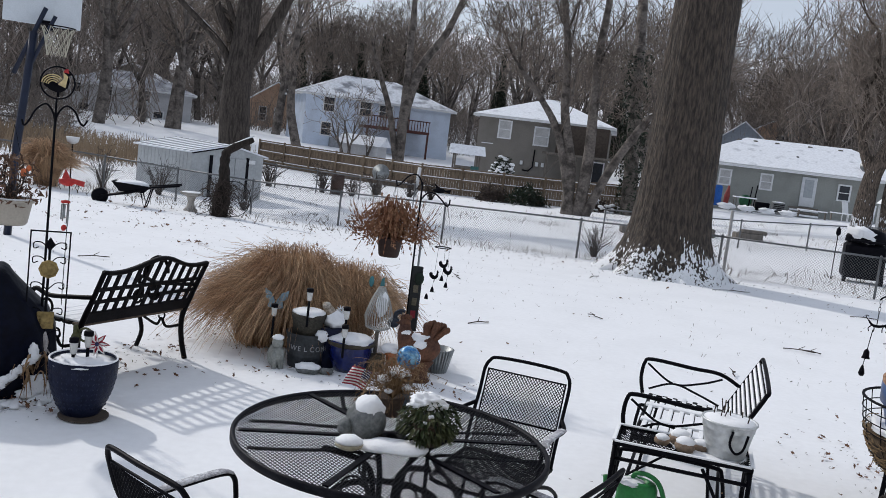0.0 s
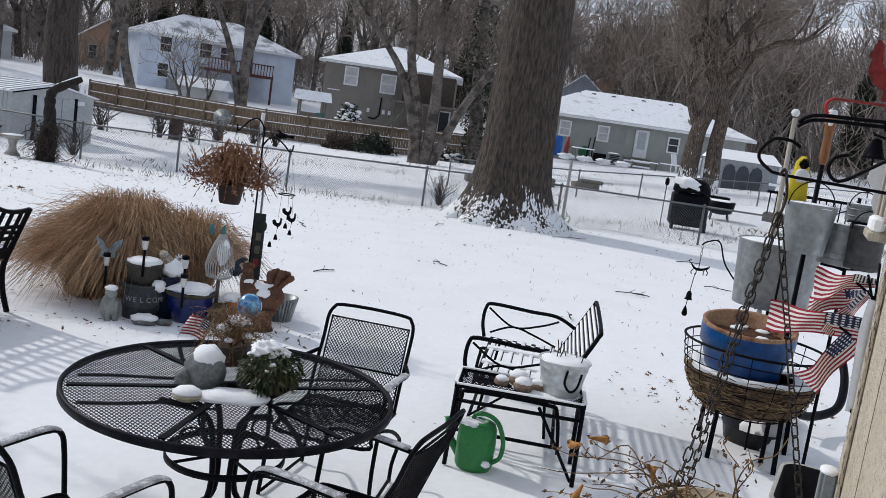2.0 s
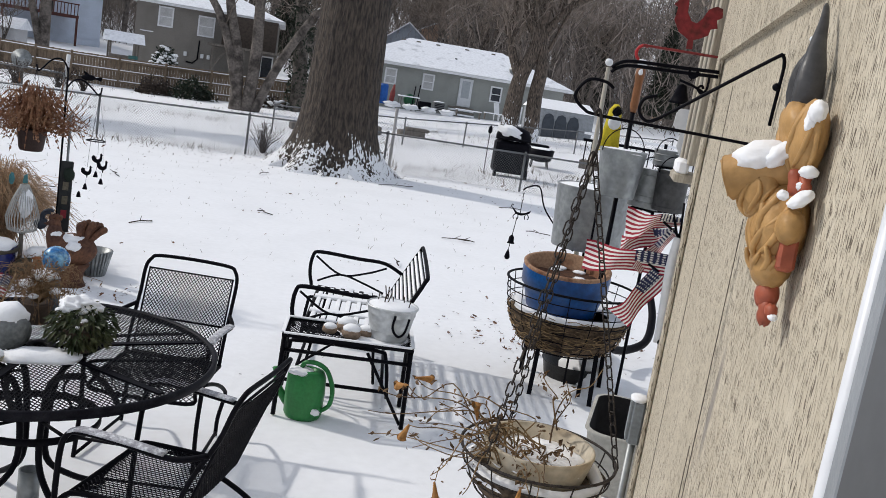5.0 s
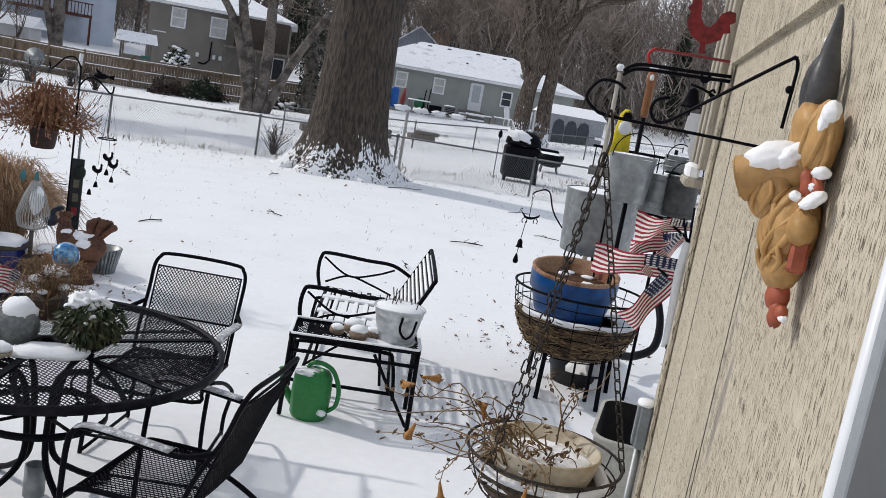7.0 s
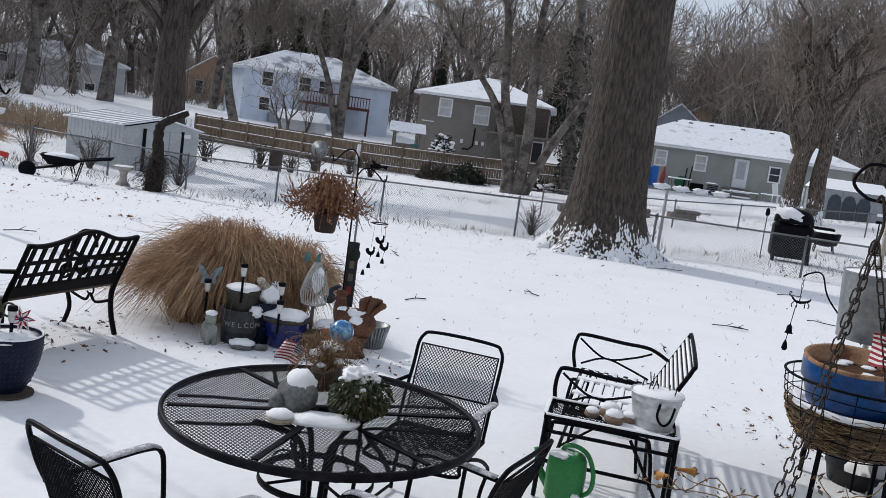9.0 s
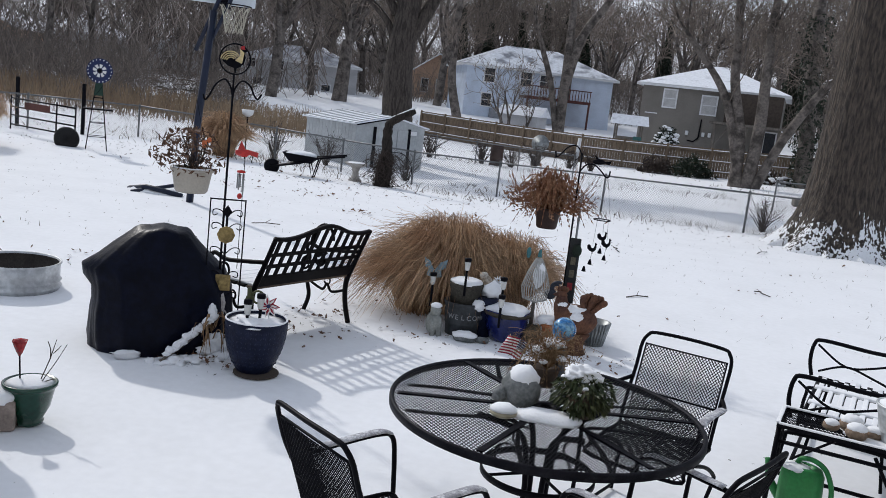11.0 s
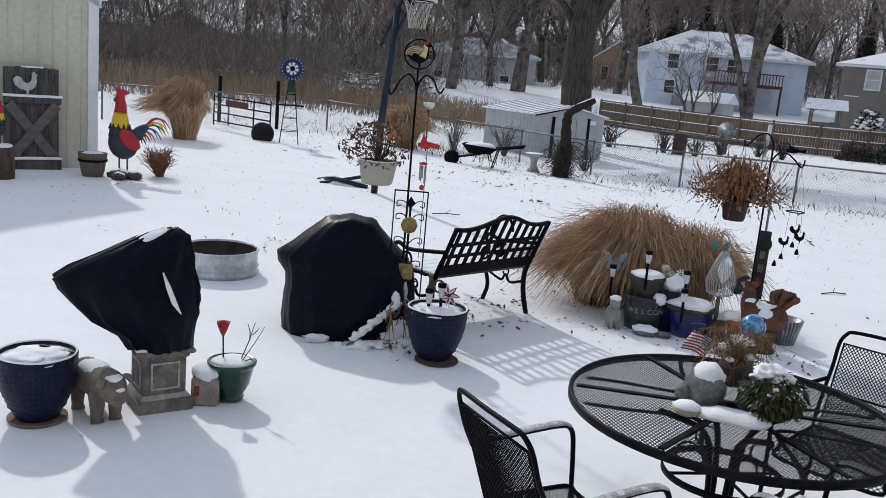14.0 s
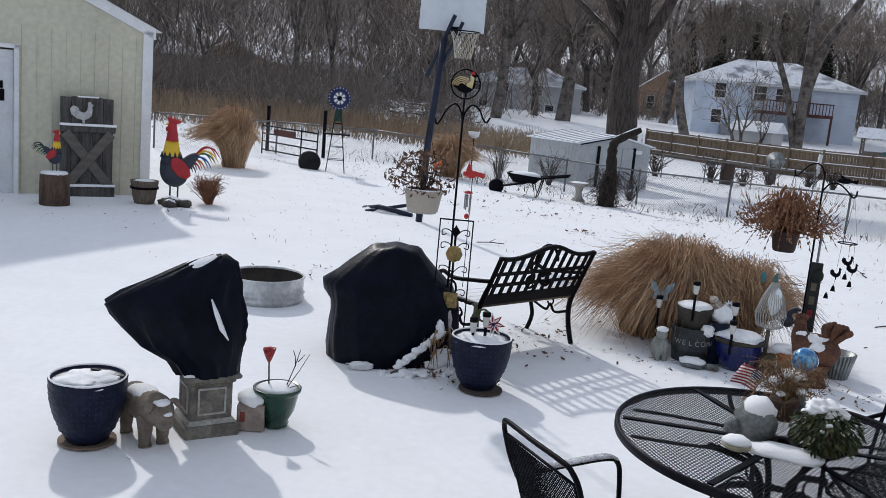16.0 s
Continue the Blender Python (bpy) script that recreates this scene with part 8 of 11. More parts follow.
def crook(m, height, label, arms, name="shepherd_hook", r=0.009):
    t = thing(name, m, label, "plant hook")
    part("pole", Shape().tube([(0, 0, -0.2), (0, 0, height)], r, 8), IRON, t)
    for pts in arms:
        part("hook_arm", Shape().tube(spline(pts, 5), 0.007, 6), IRON, t)
    return t


K1 = Matrix.Translation((-2.74, 6.06, 0.0)) @ Matrix.Rotation(radians(25), 4, "Z")
crook(K1, 1.98, "tall black double crook topped with a ring", [
    [(0, 0, 1.85), (-0.01, 0, 1.95), (-0.06, 0, 2.02), (-0.12, 0, 1.98), (-0.16, 0, 1.9), (-0.19, 0, 1.86), (-0.205, 0, 1.9)],
    [(0, 0, 1.85), (0.01, 0, 1.95), (0.06, 0, 2.02), (0.12, 0, 1.99), (0.15, 0, 1.93), (0.18, 0, 1.9), (0.205, 0, 1.94)]])
rc = thing("rooster_medallion", K1 @ Matrix.Translation((0, 0, 2.17)), "painted rooster cut-out in a black ring", "ornament")
part("ring", Shape().tube(arc((0, 0, 0), 0.108, 0, 355, 32), 0.006, 6, closed=True), IRON, rc)
part("post", Shape().tube([(0, 0, -0.2), (0, 0, -0.1)], 0.007, 6), IRON, rc)
CRM = mat("rooster_cream", (0.62, 0.5, 0.26), 0.6, var=0.2)
part("bird", Shape().use(1).slab([(x * 0.27, (z - 0.38) * 0.27) for x, z in COCK], 0.006).use(0).slab([(0.0, -0.01), (0.05, -0.03), (0.062, 0.05), (0.03, 0.075), (0.035, 0.03)], 0.012).use(2).slab([(0.03, 0.075), (0.065, 0.07), (0.06, 0.1), (0.04, 0.095)], 0.013), [CRM, IRON, RED], rc, "cream and black rooster with red comb")
for k in range(4):
    part("tail_feather", Shape().tube(arc((-0.03, -0.008, -0.02), 0.03 + 0.014 * k, 40, 170, 8), 0.004, 5), CRM, rc)
hp = thing("hanging_planter", K1 @ Matrix.Translation((-0.245, -0.02, 0)), "cream plastic hanging pot full of dead brown leaves", "hanging planter")
part("pot", Shape().lathe([(0.105, 1.185), (0.118, 1.2), (0.142, 1.335), (0.156, 1.34), (0.156, 1.362), (0.142, 1.362), (0.132, 1.3)], 30), mat("cream_plastic", (0.46, 0.42, 0.36), 0.5, var=0.1), hp)
s = Shape()
rnd = random.Random(6)


def dead_place():
    a, h = rnd.uniform(0, 6.28), rnd.random()
    r = (0.08 + 0.2 * math.sin(math.pi * min(1, h * 0.75 + 0.2))) * math.sqrt(rnd.random())
    return (r * math.cos(a) - 0.03, r * math.sin(a), 1.32 + 0.33 * h)


leaf_cloud(s, rnd, dead_place, 560, 0.027)
part("dead_leaves", s, mat("brown_leaf", (0.15, 0.085, 0.055), 0.85, var=0.4, scale=30, fine=80, bump=0), hp)
s = Shape()
for k in range(40):
    a, r = rnd.uniform(0, 6.28), rnd.uniform(0.05, 0.24)
    s.tube([(0, 0, 1.33), (r * 0.5 * math.cos(a), r * 0.5 * math.sin(a), 1.45), (r * math.cos(a) - 0.04, r * math.sin(a), 1.34 + rnd.uniform(0, 0.3))], 0.003, 3)
tagged(part("stem_tangle", s, DARKTWIG, hp), kind="stuff")
part("snow_cap", Shape().lathe([(0.15, 1.358), (0.145, 1.37), (0.12, 1.365)], 24, wob=0.03), SNOWCAP, hp)
for k in range(3):
    a = k * 2.1
    part("hanger_wire", Shape().tube([(0.12 * math.cos(a), 0.12 * math.sin(a), 1.35), (0, 0, 1.86)], 0.002, 4), IRON, hp)
solid("bright_flower", Shape().blob((0, 0, 0), (0.02, 0.015, 0.025), 0.4, seed=2).blob((0.03, 0, 0.03), (0.015, 0.012, 0.02), 0.4, seed=3), mat("orange_petal", (0.6, 0.16, 0.06), 0.7), "faded orange silk flower among dead leaves", "flower", m=K1 @ Matrix.Translation((-0.17, -0.12, 1.55)))

# red bird chime behind it
rdp = thing("red_bird_chime", Matrix.Translation((-3.62, 8.35, 0.0)), "red cardinal wind chime on a thin stake", "wind chime")
REDG = mat("red_glass", (0.5, 0.035, 0.03), 0.3, var=0.2)
part("stake", Shape().tube([(0.03, 0, -0.1), (0.03, 0, 1.3)], 0.004, 5), IRON, rdp)
part("bird", Shape().blob((0, 0, 1.3), (0.08, 0.03, 0.04), 0.2, seed=1).slab([(0.02, 1.3), (0.16, 1.27), (0.17, 1.32), (0.04, 1.34)], 0.01).slab([(-0.06, 1.3), (-0.02, 1.42), (0.03, 1.33)], 0.01), REDG, rdp)
part("cap", Shape().lathe([(0.045, 1.1), (0.04, 1.12), (0, 1.13)], 14), REDG, rdp)
for k in range(5):
    a = k * 1.257
    part("chime_tube", Shape().tube([(0.032 * math.cos(a), 0.032 * math.sin(a), 1.09), (0.032 * math.cos(a), 0.032 * math.sin(a), 0.88 + 0.02 * k)], 0.007, 8), GALV, rdp)
part("clapper", Shape().blob((0, 0, 0.86), (0.025, 0.025, 0.03), 0.1), REDG, rdp)

# ---- basketball hoop ----
NAVYP = mat("navy_pole", (0.012, 0.018, 0.04), 0.45, var=0.2)
bh = thing("basketball_hoop", Matrix.Translation((-6.2, 12.45, 0.06)), "portable basketball hoop with a white backboard on a navy pole", "basketball hoop")
part("pole", Shape().tube([(0, 0, -0.1), (0.03, 0.05, 1.3), (0.14, 0.1, 2.9)], 0.055, 8), NAVYP, bh)
part("brace", Shape().tube([(-0.12, 0.12, 2.3), (0.28, 0.12, 3.25)], 0.035, 6).tube([(0.05, 0.12, 2.3), (0.42, 0.12, 3.15)], 0.03, 6), NAVYP, bh)
bbm = rz(25)
part("backboard", Shape().rbox((0.12, 0.36, 3.5), (1.02, 0.04, 0.95), 0.02, bbm), mat("board_white", (0.62, 0.66, 0.7), 0.4, var=0.06), bh, "white backboard")
part("rim", Shape().tube(arc((0.5, 0.05, 3.0), 0.228, 0, 355, 28, "xy"), 0.009, 6, closed=True), IRON, bh)
part("bracket", Shape().box((0.25, 0.25, 3.02), (0.16, 0.2, 0.12), bbm), IRON, bh)
net = Shape()
for k in range(12):
    a = k * math.pi / 6
    for sg in (-1, 1):
        pts = []
        for i in range(5):
            z = 3.0 - i * 0.1
            rr = 0.225 - 0.1 * (i / 4) ** 0.6
            b = a + sg * i * math.pi / 12
            pts.append((0.5 + rr * math.cos(b), 0.05 + rr * math.sin(b), z))
        net.tube(pts, 0.006, 3, caps=False)
part("net", net, mat("net_cord", (0.5, 0.47, 0.38), 0.8), bh, "frayed off-white net")
part("base_tarp", Shape().blob((-0.9, 0.55, 0.0), (0.45, 0.3, 0.11), 0.35, 1.5, seed=9), SNOWCAP, bh)
part("base", Shape().tube([(-1.3, 0.5, 0.03), (-0.9, 0.3, 0.12), (-0.3, 0.35, 0.04)], 0.04, 6).tube([(-1.1, 0.2, 0.02), (-0.55, 0.62, 0.16)], 0.03, 6), NAVYP, bh)

# ---- grass clumps ----
def grass_clump(m, n, height, spread_, label, seed, lean=(0, 0), r=0.0022, arch=1.0, sweep=0.0):
    """A fountain of blades: they rise from a tight crown, arch over and droop outwards; sweep turns the tips one way like wind."""
    rd = random.Random(seed)
    t = thing("ornamental_grass", m, label, "grass")
    s = Shape()
    L = Vector((lean[0], lean[1], 0))
    for k in range(n):
        a = rd.uniform(0, 6.28)
        q = rd.random() ** 0.62
        d = Vector((math.cos(a), math.sin(a), 0))
        b = d * (spread_ * 0.24 * rd.random()) + Vector((rd.gauss(0, 0.04), rd.gauss(0, 0.04), -0.03))
        out = spread_ * q * rd.uniform(0.8, 1.12)
        h = height * (1.04 - 0.42 * q * q) * rd.uniform(0.78, 1.04)
        end = h * (1 - arch * q * rd.uniform(0.25, 1.0)) if rd.random() < 0.85 else h * rd.uniform(0.9, 1.1)
        curl = Vector((rd.gauss(0, 0.07) + sweep * q, rd.gauss(0, 0.07), 0)) * spread_
        p1 = b + d * out * 0.22 + L * 0.3 + Vector((0, 0, h * 0.6))
        p2 = b + d * out * 0.58 + L * 0.7 + curl * 0.4 + Vector((0, 0, h))
        p3 = b + d * out * 0.86 + L + curl + Vector((0, 0, max(0.03, end + (h - end) * 0.45)))
        p4 = b + d * out + L + curl * 1.4 + Vector((0, 0, max(0.02, end)))
        s.tube(spline([b, p1, p2, p3, p4], 2), [r * 1.2, r * 1.2, r * 1.1, r, r, r * 0.9, r * 0.8, r * 0.6, r * 0.35], 3, caps=False)
    tagged(part("blade_mass", s, GRASS, t), kind="stuff")
    return t


grass_clump(Matrix.Translation((-1.4, 8.45, 0.0)), 4300, 0.93, 0.84, "large arching clump of tan dry ornamental grass", 1, lean=(0.0, 0.0), arch=0.85, sweep=-0.1)
grass_clump(Matrix.Translation((-0.82, 8.55, 0.0)), 2000, 0.84, 0.6, "smaller tan dry grass clump behind the ornaments", 2, arch=0.8, sweep=0.1)
grass_clump(Matrix.Translation((-1.65, 8.25, 0.0)), 1300, 0.66, 0.66, "low arching fringe of tan dry ornamental grass", 6, arch=1.0, sweep=-0.2)
grass_clump(Matrix.Translation((-12.32, 15.5, 0.13)), 2200, 1.3, 0.72, "upright sheaf of tan ornamental grass near the gate", 3, r=0.0045, arch=0.32, sweep=-0.35)
grass_clump(Matrix.Translation((-10.1, 22.0, -0.1)), 1700, 1.15, 0.8, "wide tan grass clump by the back fence", 4, r=0.006, arch=0.3)

# ---- ornaments before the grass ----
TARGREY = mat("slate_bucket", (0.05, 0.055, 0.06), 0.6, var=0.3, scale=7, fine=40, bump=0.15)
wbk = thing("welcome_bucket", Matrix.Translation((-1.1, 7.66, 0.0)), "dark slate bucket lettered WELCOME with a smaller planter inside", "planter")
part("bucket", Shape().lathe([(0.15, 0.0), (0.158, 0.1), (0.165, 0.11), (0.162, 0.12), (0.18, 0.28), (0.188, 0.29), (0.188, 0.305), (0.175, 0.305), (0.165, 0.25)], 34), TARGREY, wbk)
part("inner_pot", Shape().lathe([(0.12, 0.2), (0.14, 0.4), (0.15, 0.44), (0.155, 0.47), (0.145, 0.475), (0.13, 0.45)], 30), mat("mossy_pot", (0.06, 0.055, 0.045), 0.85, var=0.4), wbk)
part("snow_fill", Shape().lathe([(0.15, 0.465), (0.145, 0.49), (0.09, 0.51), (0, 0.505)], 26, wob=0.05).blob((0.14, -0.1, 0.3), (0.06, 0.05, 0.05), 0.3, seed=2), SNOWCAP, wbk)
LETTER = mat("worn_white_paint", (0.3, 0.31, 0.32), 0.8, var=0.3, scale=30, fine=120)
for k, chv in enumerate("WELCOME"):
    cu = bpy.data.curves.new("letter", "FONT")
    cu.body, cu.size, cu.extrude, cu.align_x = chv, 0.062, 0.002, "CENTER"
    lo = new("letter", cu)
    cu.materials.append(LETTER)
    lo.parent = wbk
    a = radians(-112 + k * 17.5 - 5)
    lo.matrix_basis = Matrix.Translation((0.1835 * math.cos(a), 0.1835 * math.sin(a), 0.165)) @ Matrix.Rotation(a + math.pi / 2, 4, "Z") @ Matrix.Rotation(radians(86), 4, "X")
COBALT = mat("cobalt_glaze", (0.008, 0.015, 0.11), 0.25, var=0.3, scale=8, fine=40, bump=0.05, coat=0.5)
cb = thing("cobalt_pot", Matrix.Translation((-0.71, 7.68, 0.0)), "cobalt blue glazed pot heaped with snow", "pot")
part("vessel", Shape().lathe([(0.13, 0.0), (0.16, 0.05), (0.19, 0.15), (0.2, 0.24), (0.205, 0.27), (0.2, 0.28), (0.185, 0.26)], 34), COBALT, cb)
part("snow_fill", Shape().lathe([(0.195, 0.265), (0.208, 0.285), (0.17, 0.305), (0.09, 0.325), (0, 0.33)], 28, wob=0.07), SNOWCAP, cb)
part("rim_moss", Shape().lathe([(0.207, 0.235), (0.212, 0.25), (0.208, 0.272), (0.2, 0.27)], 30, wob=0.02), mat("dead_moss", (0.07, 0.06, 0.045), 0.9), cb)
CATS = mat("pale_concrete", (0.3, 0.31, 0.29), 0.85, var=0.2, scale=12, fine=60, bump=0.2)
cat = Shape()
cat.use(0).blob((0, 0, 0.1), (0.075, 0.09, 0.11), 0.06, seed=1, flat_bottom=-0.1).blob((0, -0.03, 0.22), (0.05, 0.05, 0.05), 0.04, seed=2)
for x in (-0.03, 0.03):
    cat.tube([(x, -0.05, 0.16), (x, -0.08, 0.0)], [0.028, 0.024], 8).lathe([(0.018, 0.0), (0.0, 0.035)], 8, c=(x, -0.02, 0.255))
cat.use(1).blob((0, -0.025, 0.262), (0.052, 0.05, 0.026), 0.15, seed=5)
solid("cat_statue", cat, [CATS, SNOWCAP], "pale concrete sitting cat statue with a cap of snow", "statue", m=Matrix.Translation((-1.33, 7.5, 0.0)) @ Matrix.Rotation(radians(25), 4, "Z"))
solid("flat_stone", Shape().use(0).blob((0, 0, 0.03), (0.11, 0.08, 0.04), 0.2, seed=2).use(1).blob((0, 0, 0.055), (0.11, 0.08, 0.035), 0.2, seed=3), [STONEG, SNOWCAP], "flat stone under a cushion of snow", "stone", m=Matrix.Translation((-1.03, 7.42, 0.0)))
solid("dark_rock", Shape().blob((0, 0, 0.02), (0.07, 0.05, 0.03), 0.3, seed=9), STONEG, "small dark rock by the bucket", "stone", m=Matrix.Translation((-0.88, 7.45, 0.0)))
RUSTY = mat("rusty_clay", (0.14, 0.065, 0.038), 0.85, var=0.35, scale=7, fine=50, bump=0.3, color2=(0.085, 0.042, 0.03))
hen = Shape()
hen.use(0).lathe([(0.13, 0.0), (0.1, 0.06), (0.11, 0.12), (0.15, 0.18), (0.0, 0.2)], 20)
hen.blob((0.0, 0, 0.3), (0.2, 0.13, 0.14), 0.05, seed=1)
hen.tube(spline([(-0.1, 0, 0.32), (-0.15, 0, 0.42), (-0.15, 0, 0.5)], 4), [0.11, 0.1, 0.095, 0.085, 0.075, 0.065, 0.058, 0.05, 0.045], 12)
hen.blob((-0.16, 0, 0.51), (0.055, 0.04, 0.04), 0.05, seed=2).lathe([(0.018, 0.0), (0.0, 0.045)], 8, c=(-0.205, 0, 0.505), m=Matrix.Rotation(radians(-90), 3, "Y"))
for k in range(4):
    hen.blob((-0.19 + 0.025 * k, 0, 0.56 + 0.008 * (k in (1, 2))), (0.018, 0.012, 0.025), 0.0, nu=8, nv=6)
for k in range(7):
    a = radians(112 - 10 * k)
    hen.tube(spline([(0.08, 0.0, 0.33), (0.1 + 0.17 * math.cos(a), 0.03 * (k % 3 - 1), 0.33 + 0.17 * math.sin(a)), (0.14 + 0.2 * math.cos(a), 0.03 * (k % 3 - 1), 0.34 + 0.2 * math.sin(a))], 4), [0.04] * 5 + [0.045, 0.042, 0.036, 0.02], 8, flat=0.7)
hen.use(1).blob((-0.01, 0.0, 0.395), (0.13, 0.1, 0.045), 0.25, seed=4).blob((-0.14, -0.03, 0.43), (0.05, 0.05, 0.03), 0.3, seed=6).blob((0.0, -0.11, 0.35), (0.06, 0.03, 0.04), 0.3, seed=7)
solid("hen_statue", hen, [RUSTY, SNOWCAP], "large rusty clay hen statue with snow on its back", "statue", m=Matrix.Translation((-0.1, 7.62, 0.0)) @ Matrix.Rotation(radians(4), 4, "Z") @ Matrix.Diagonal((0.94, 0.95, 0.98, 1.0)))
cbk = thing("corrugated_pail", Matrix.Translation((0.06, 8.02, 0.0)), "ribbed galvanised pail behind the hen", "pail")
for k in range(28):
    a = 2 * math.pi * k / 28
    c, sn = math.cos(a), math.sin(a)
    part("rib", Shape().tube([(0.1 * c, 0.1 * sn, 0.0), (0.15 * c, 0.15 * sn, 0.22)], 0.011, 6), GALV, cbk)
part("wall", Shape().lathe([(0.098, 0.0), (0.147, 0.22), (0.14, 0.22), (0.09, 0.02)], 28), GALV, cbk)
orp = thing("clay_flowerpot", Matrix.Translation((-0.36, 7.75, 0.0)), "orange clay flowerpot tipped beside mossy logs", "pot")
part("vessel", Shape().lathe([(0.06, 0), (0.085, 0.16), (0.095, 0.17), (0.095, 0.2), (0.085, 0.2), (0.07, 0.1)], 22, c=(0.05, 0, 0)), mat("orange_clay", (0.42, 0.13, 0.05), 0.8), orp)
part("snow_cap", Shape().blob((0.03, 0, 0.22), (0.12, 0.09, 0.045), 0.3, seed=2), SNOWCAP, orp)
solid("mossy_log", Shape().tube([(-0.16, 0, 0.08), (0.0, 0, 0.09)], 0.085, 12), mat("moss_log", (0.08, 0.07, 0.05), 0.9, var=0.4), "short mossy log lying beside the pots", "log", m=Matrix.Translation((-0.4, 7.72, 0.0)))
# wire hen lantern
wh = thing("wire_hen_basket", Matrix.Translation((-0.5, 7.85, 0.0)), "white wire hen basket on a stake half filled with snow", "ornament")
WIREW = mat("pale_wire", (0.5, 0.5, 0.48), 0.5, metal=0.3, var=0.2)
for k in range(16):
    a = math.pi * k / 16
    c, sn = math.cos(a), math.sin(a)
    part("wire", Shape().tube([(0.03 * c, 0.03 * sn, 0.75), (0.09 * c, 0.09 * sn, 0.62), (0.13 * c, 0.13 * sn, 0.48), (0.11 * c, 0.11 * sn, 0.38), (0, 0, 0.34), (-0.11 * c, -0.11 * sn, 0.38), (-0.13 * c, -0.13 * sn, 0.48), (-0.09 * c, -0.09 * sn, 0.62), (-0.03 * c, -0.03 * sn, 0.75)], 0.0035, 4), WIREW, wh)
part("stake", Shape().tube([(0, 0, -0.05), (0, 0, 0.35)], 0.018, 8), WOOD_GREY, wh)
part("snow_fill", Shape().blob((0.02, -0.02, 0.6), (0.055, 0.055, 0.12), 0.2, seed=3), SNOWCAP, wh)
part("tail", Shape().tube(arc((0.2, 0, 0.5), 0.06, 60, 260, 10), 0.014, 6).tube(arc((0.19, 0, 0.5), 0.035, 60, 260, 10), 0.012, 6).blob((0.14, 0, 0.44), (0.05, 0.03, 0.045), 0.2), SLATE, wh, "small dark rooster behind")
TEALP = mat("teal_paint", (0.06, 0.2, 0.22), 0.5)
part("comb", Shape().slab([(-0.02, 0.76), (0.02, 0.76), (0.012, 0.84), (-0.012, 0.82)], 0.012), TEALP, wh, "teal leaf")
part("comb", Shape().blob((-0.1, 0, 0.79), (0.022, 0.012, 0.05), 0.1), TEALP, wh, "teal leaf")
bf = thing("butterfly_stake", Matrix.Translation((-1.42, 7.72, 0.0)), "pale blue metal butterfly on a stake", "ornament")
PBLUE = mat("powder_blue", (0.22, 0.32, 0.38), 0.5, var=0.2)
part("stake", Shape().tube([(0, 0, -0.05), (0, 0, 0.55)], 0.004, 5), IRON, bf)
for sx in (-1, 1):
    part("wing", Shape().slab([(0, 0.52), (sx * 0.05, 0.6), (sx * 0.115, 0.63), (sx * 0.1, 0.55), (sx * 0.06, 0.53), (sx * 0.075, 0.47), (sx * 0.03, 0.46)], 0.005, rz(20 * sx)), PBLUE, bf)
bfg = thing("bird_figure", Matrix.Translation((-0.93, 7.72, 0.0)), "brown and white bird figure on a pot", "figurine")
part("pot", Shape().lathe([(0.09, 0), (0.12, 0.32), (0.13, 0.36), (0.1, 0.36)], 20), NAVY, bfg)
part("bird", Shape().blob((0, 0, 0.46), (0.06, 0.05, 0.09), 0.15, seed=3).blob((-0.03, -0.02, 0.55), (0.04, 0.035, 0.035), 0.1, seed=4), mat("bird_brown", (0.22, 0.16, 0.1), 0.8, var=0.5, color2=(0.5, 0.47, 0.42)), bfg)
part("snow_cap", Shape().blob((0.05, 0, 0.42), (0.1, 0.08, 0.08), 0.35, seed=5), SNOWCAP, bfg)
sf = thing("daisy_stake", Matrix.Translation((-0.83, 7.72, 0.0)), "white metal daisy on a stake", "ornament")
part("stake", Shape().tube([(0, 0, 0), (0, 0, 0.5)], 0.004, 5), IRON, sf)
for k in range(10):
    part("petal", Shape().slab([(0.008, -0.007), (0.045, -0.004), (0.045, 0.004), (0.008, 0.007)], 0.004, Matrix.Rotation(k * 0.628, 3, "Y"), (0, -0.01, 0.52)), WHITE, sf)

# second crook with a fern, a sign board and a chime
K2 = Matrix.Translation((-0.26, 8.12, 0.0))
crook(K2, 1.72, "black double crook holding a dead fern", [
    [(0, 0, 1.62), (-0.01, 0, 1.72), (-0.06, 0, 1.78), (-0.13, 0, 1.76), (-0.19, 0, 1.69), (-0.225, 0, 1.66), (-0.24, 0, 1.71)],
    [(0, 0, 1.55), (0.05, 0, 1.62), (0.12, 0, 1.63), (0.19, 0, 1.58), (0.24, 0, 1.53), (0.265, 0, 1.54), (0.27, 0, 1.59)]])
solid("metal_bird", Shape().blob((0, 0, 0), (0.06, 0.02, 0.025), 0.15).slab([(0.03, 0.0), (0.11, 0.02), (0.1, -0.02)], 0.008).slab([(-0.02, 0), (-0.05, 0.06), (0.03, 0.01)], 0.008), IRON, "small dark metal bird perched on the hook", "ornament", m=K2 @ Matrix.Translation((0.16, 0, 1.66)))
solid("steel_stake", Shape().tube([(0.05, 0.02, -0.1), (0.05, 0.02, 1.36)], 0.011, 8), GALV, "grey steel conduit stake beside the crook", "stake", m=K2)
fn = thing("hanging_fern", K2 @ Matrix.Translation((-0.235, -0.02, 0)), "dead rust-brown fern in a hanging pot", "hanging plant")
part("pot", Shape().lathe([(0.085, 1.0), (0.095, 1.02), (0.115, 1.16), (0.12, 1.18), (0.1, 1.18)], 26), mat("dark_pot", (0.05, 0.03, 0.025), 0.7), fn)
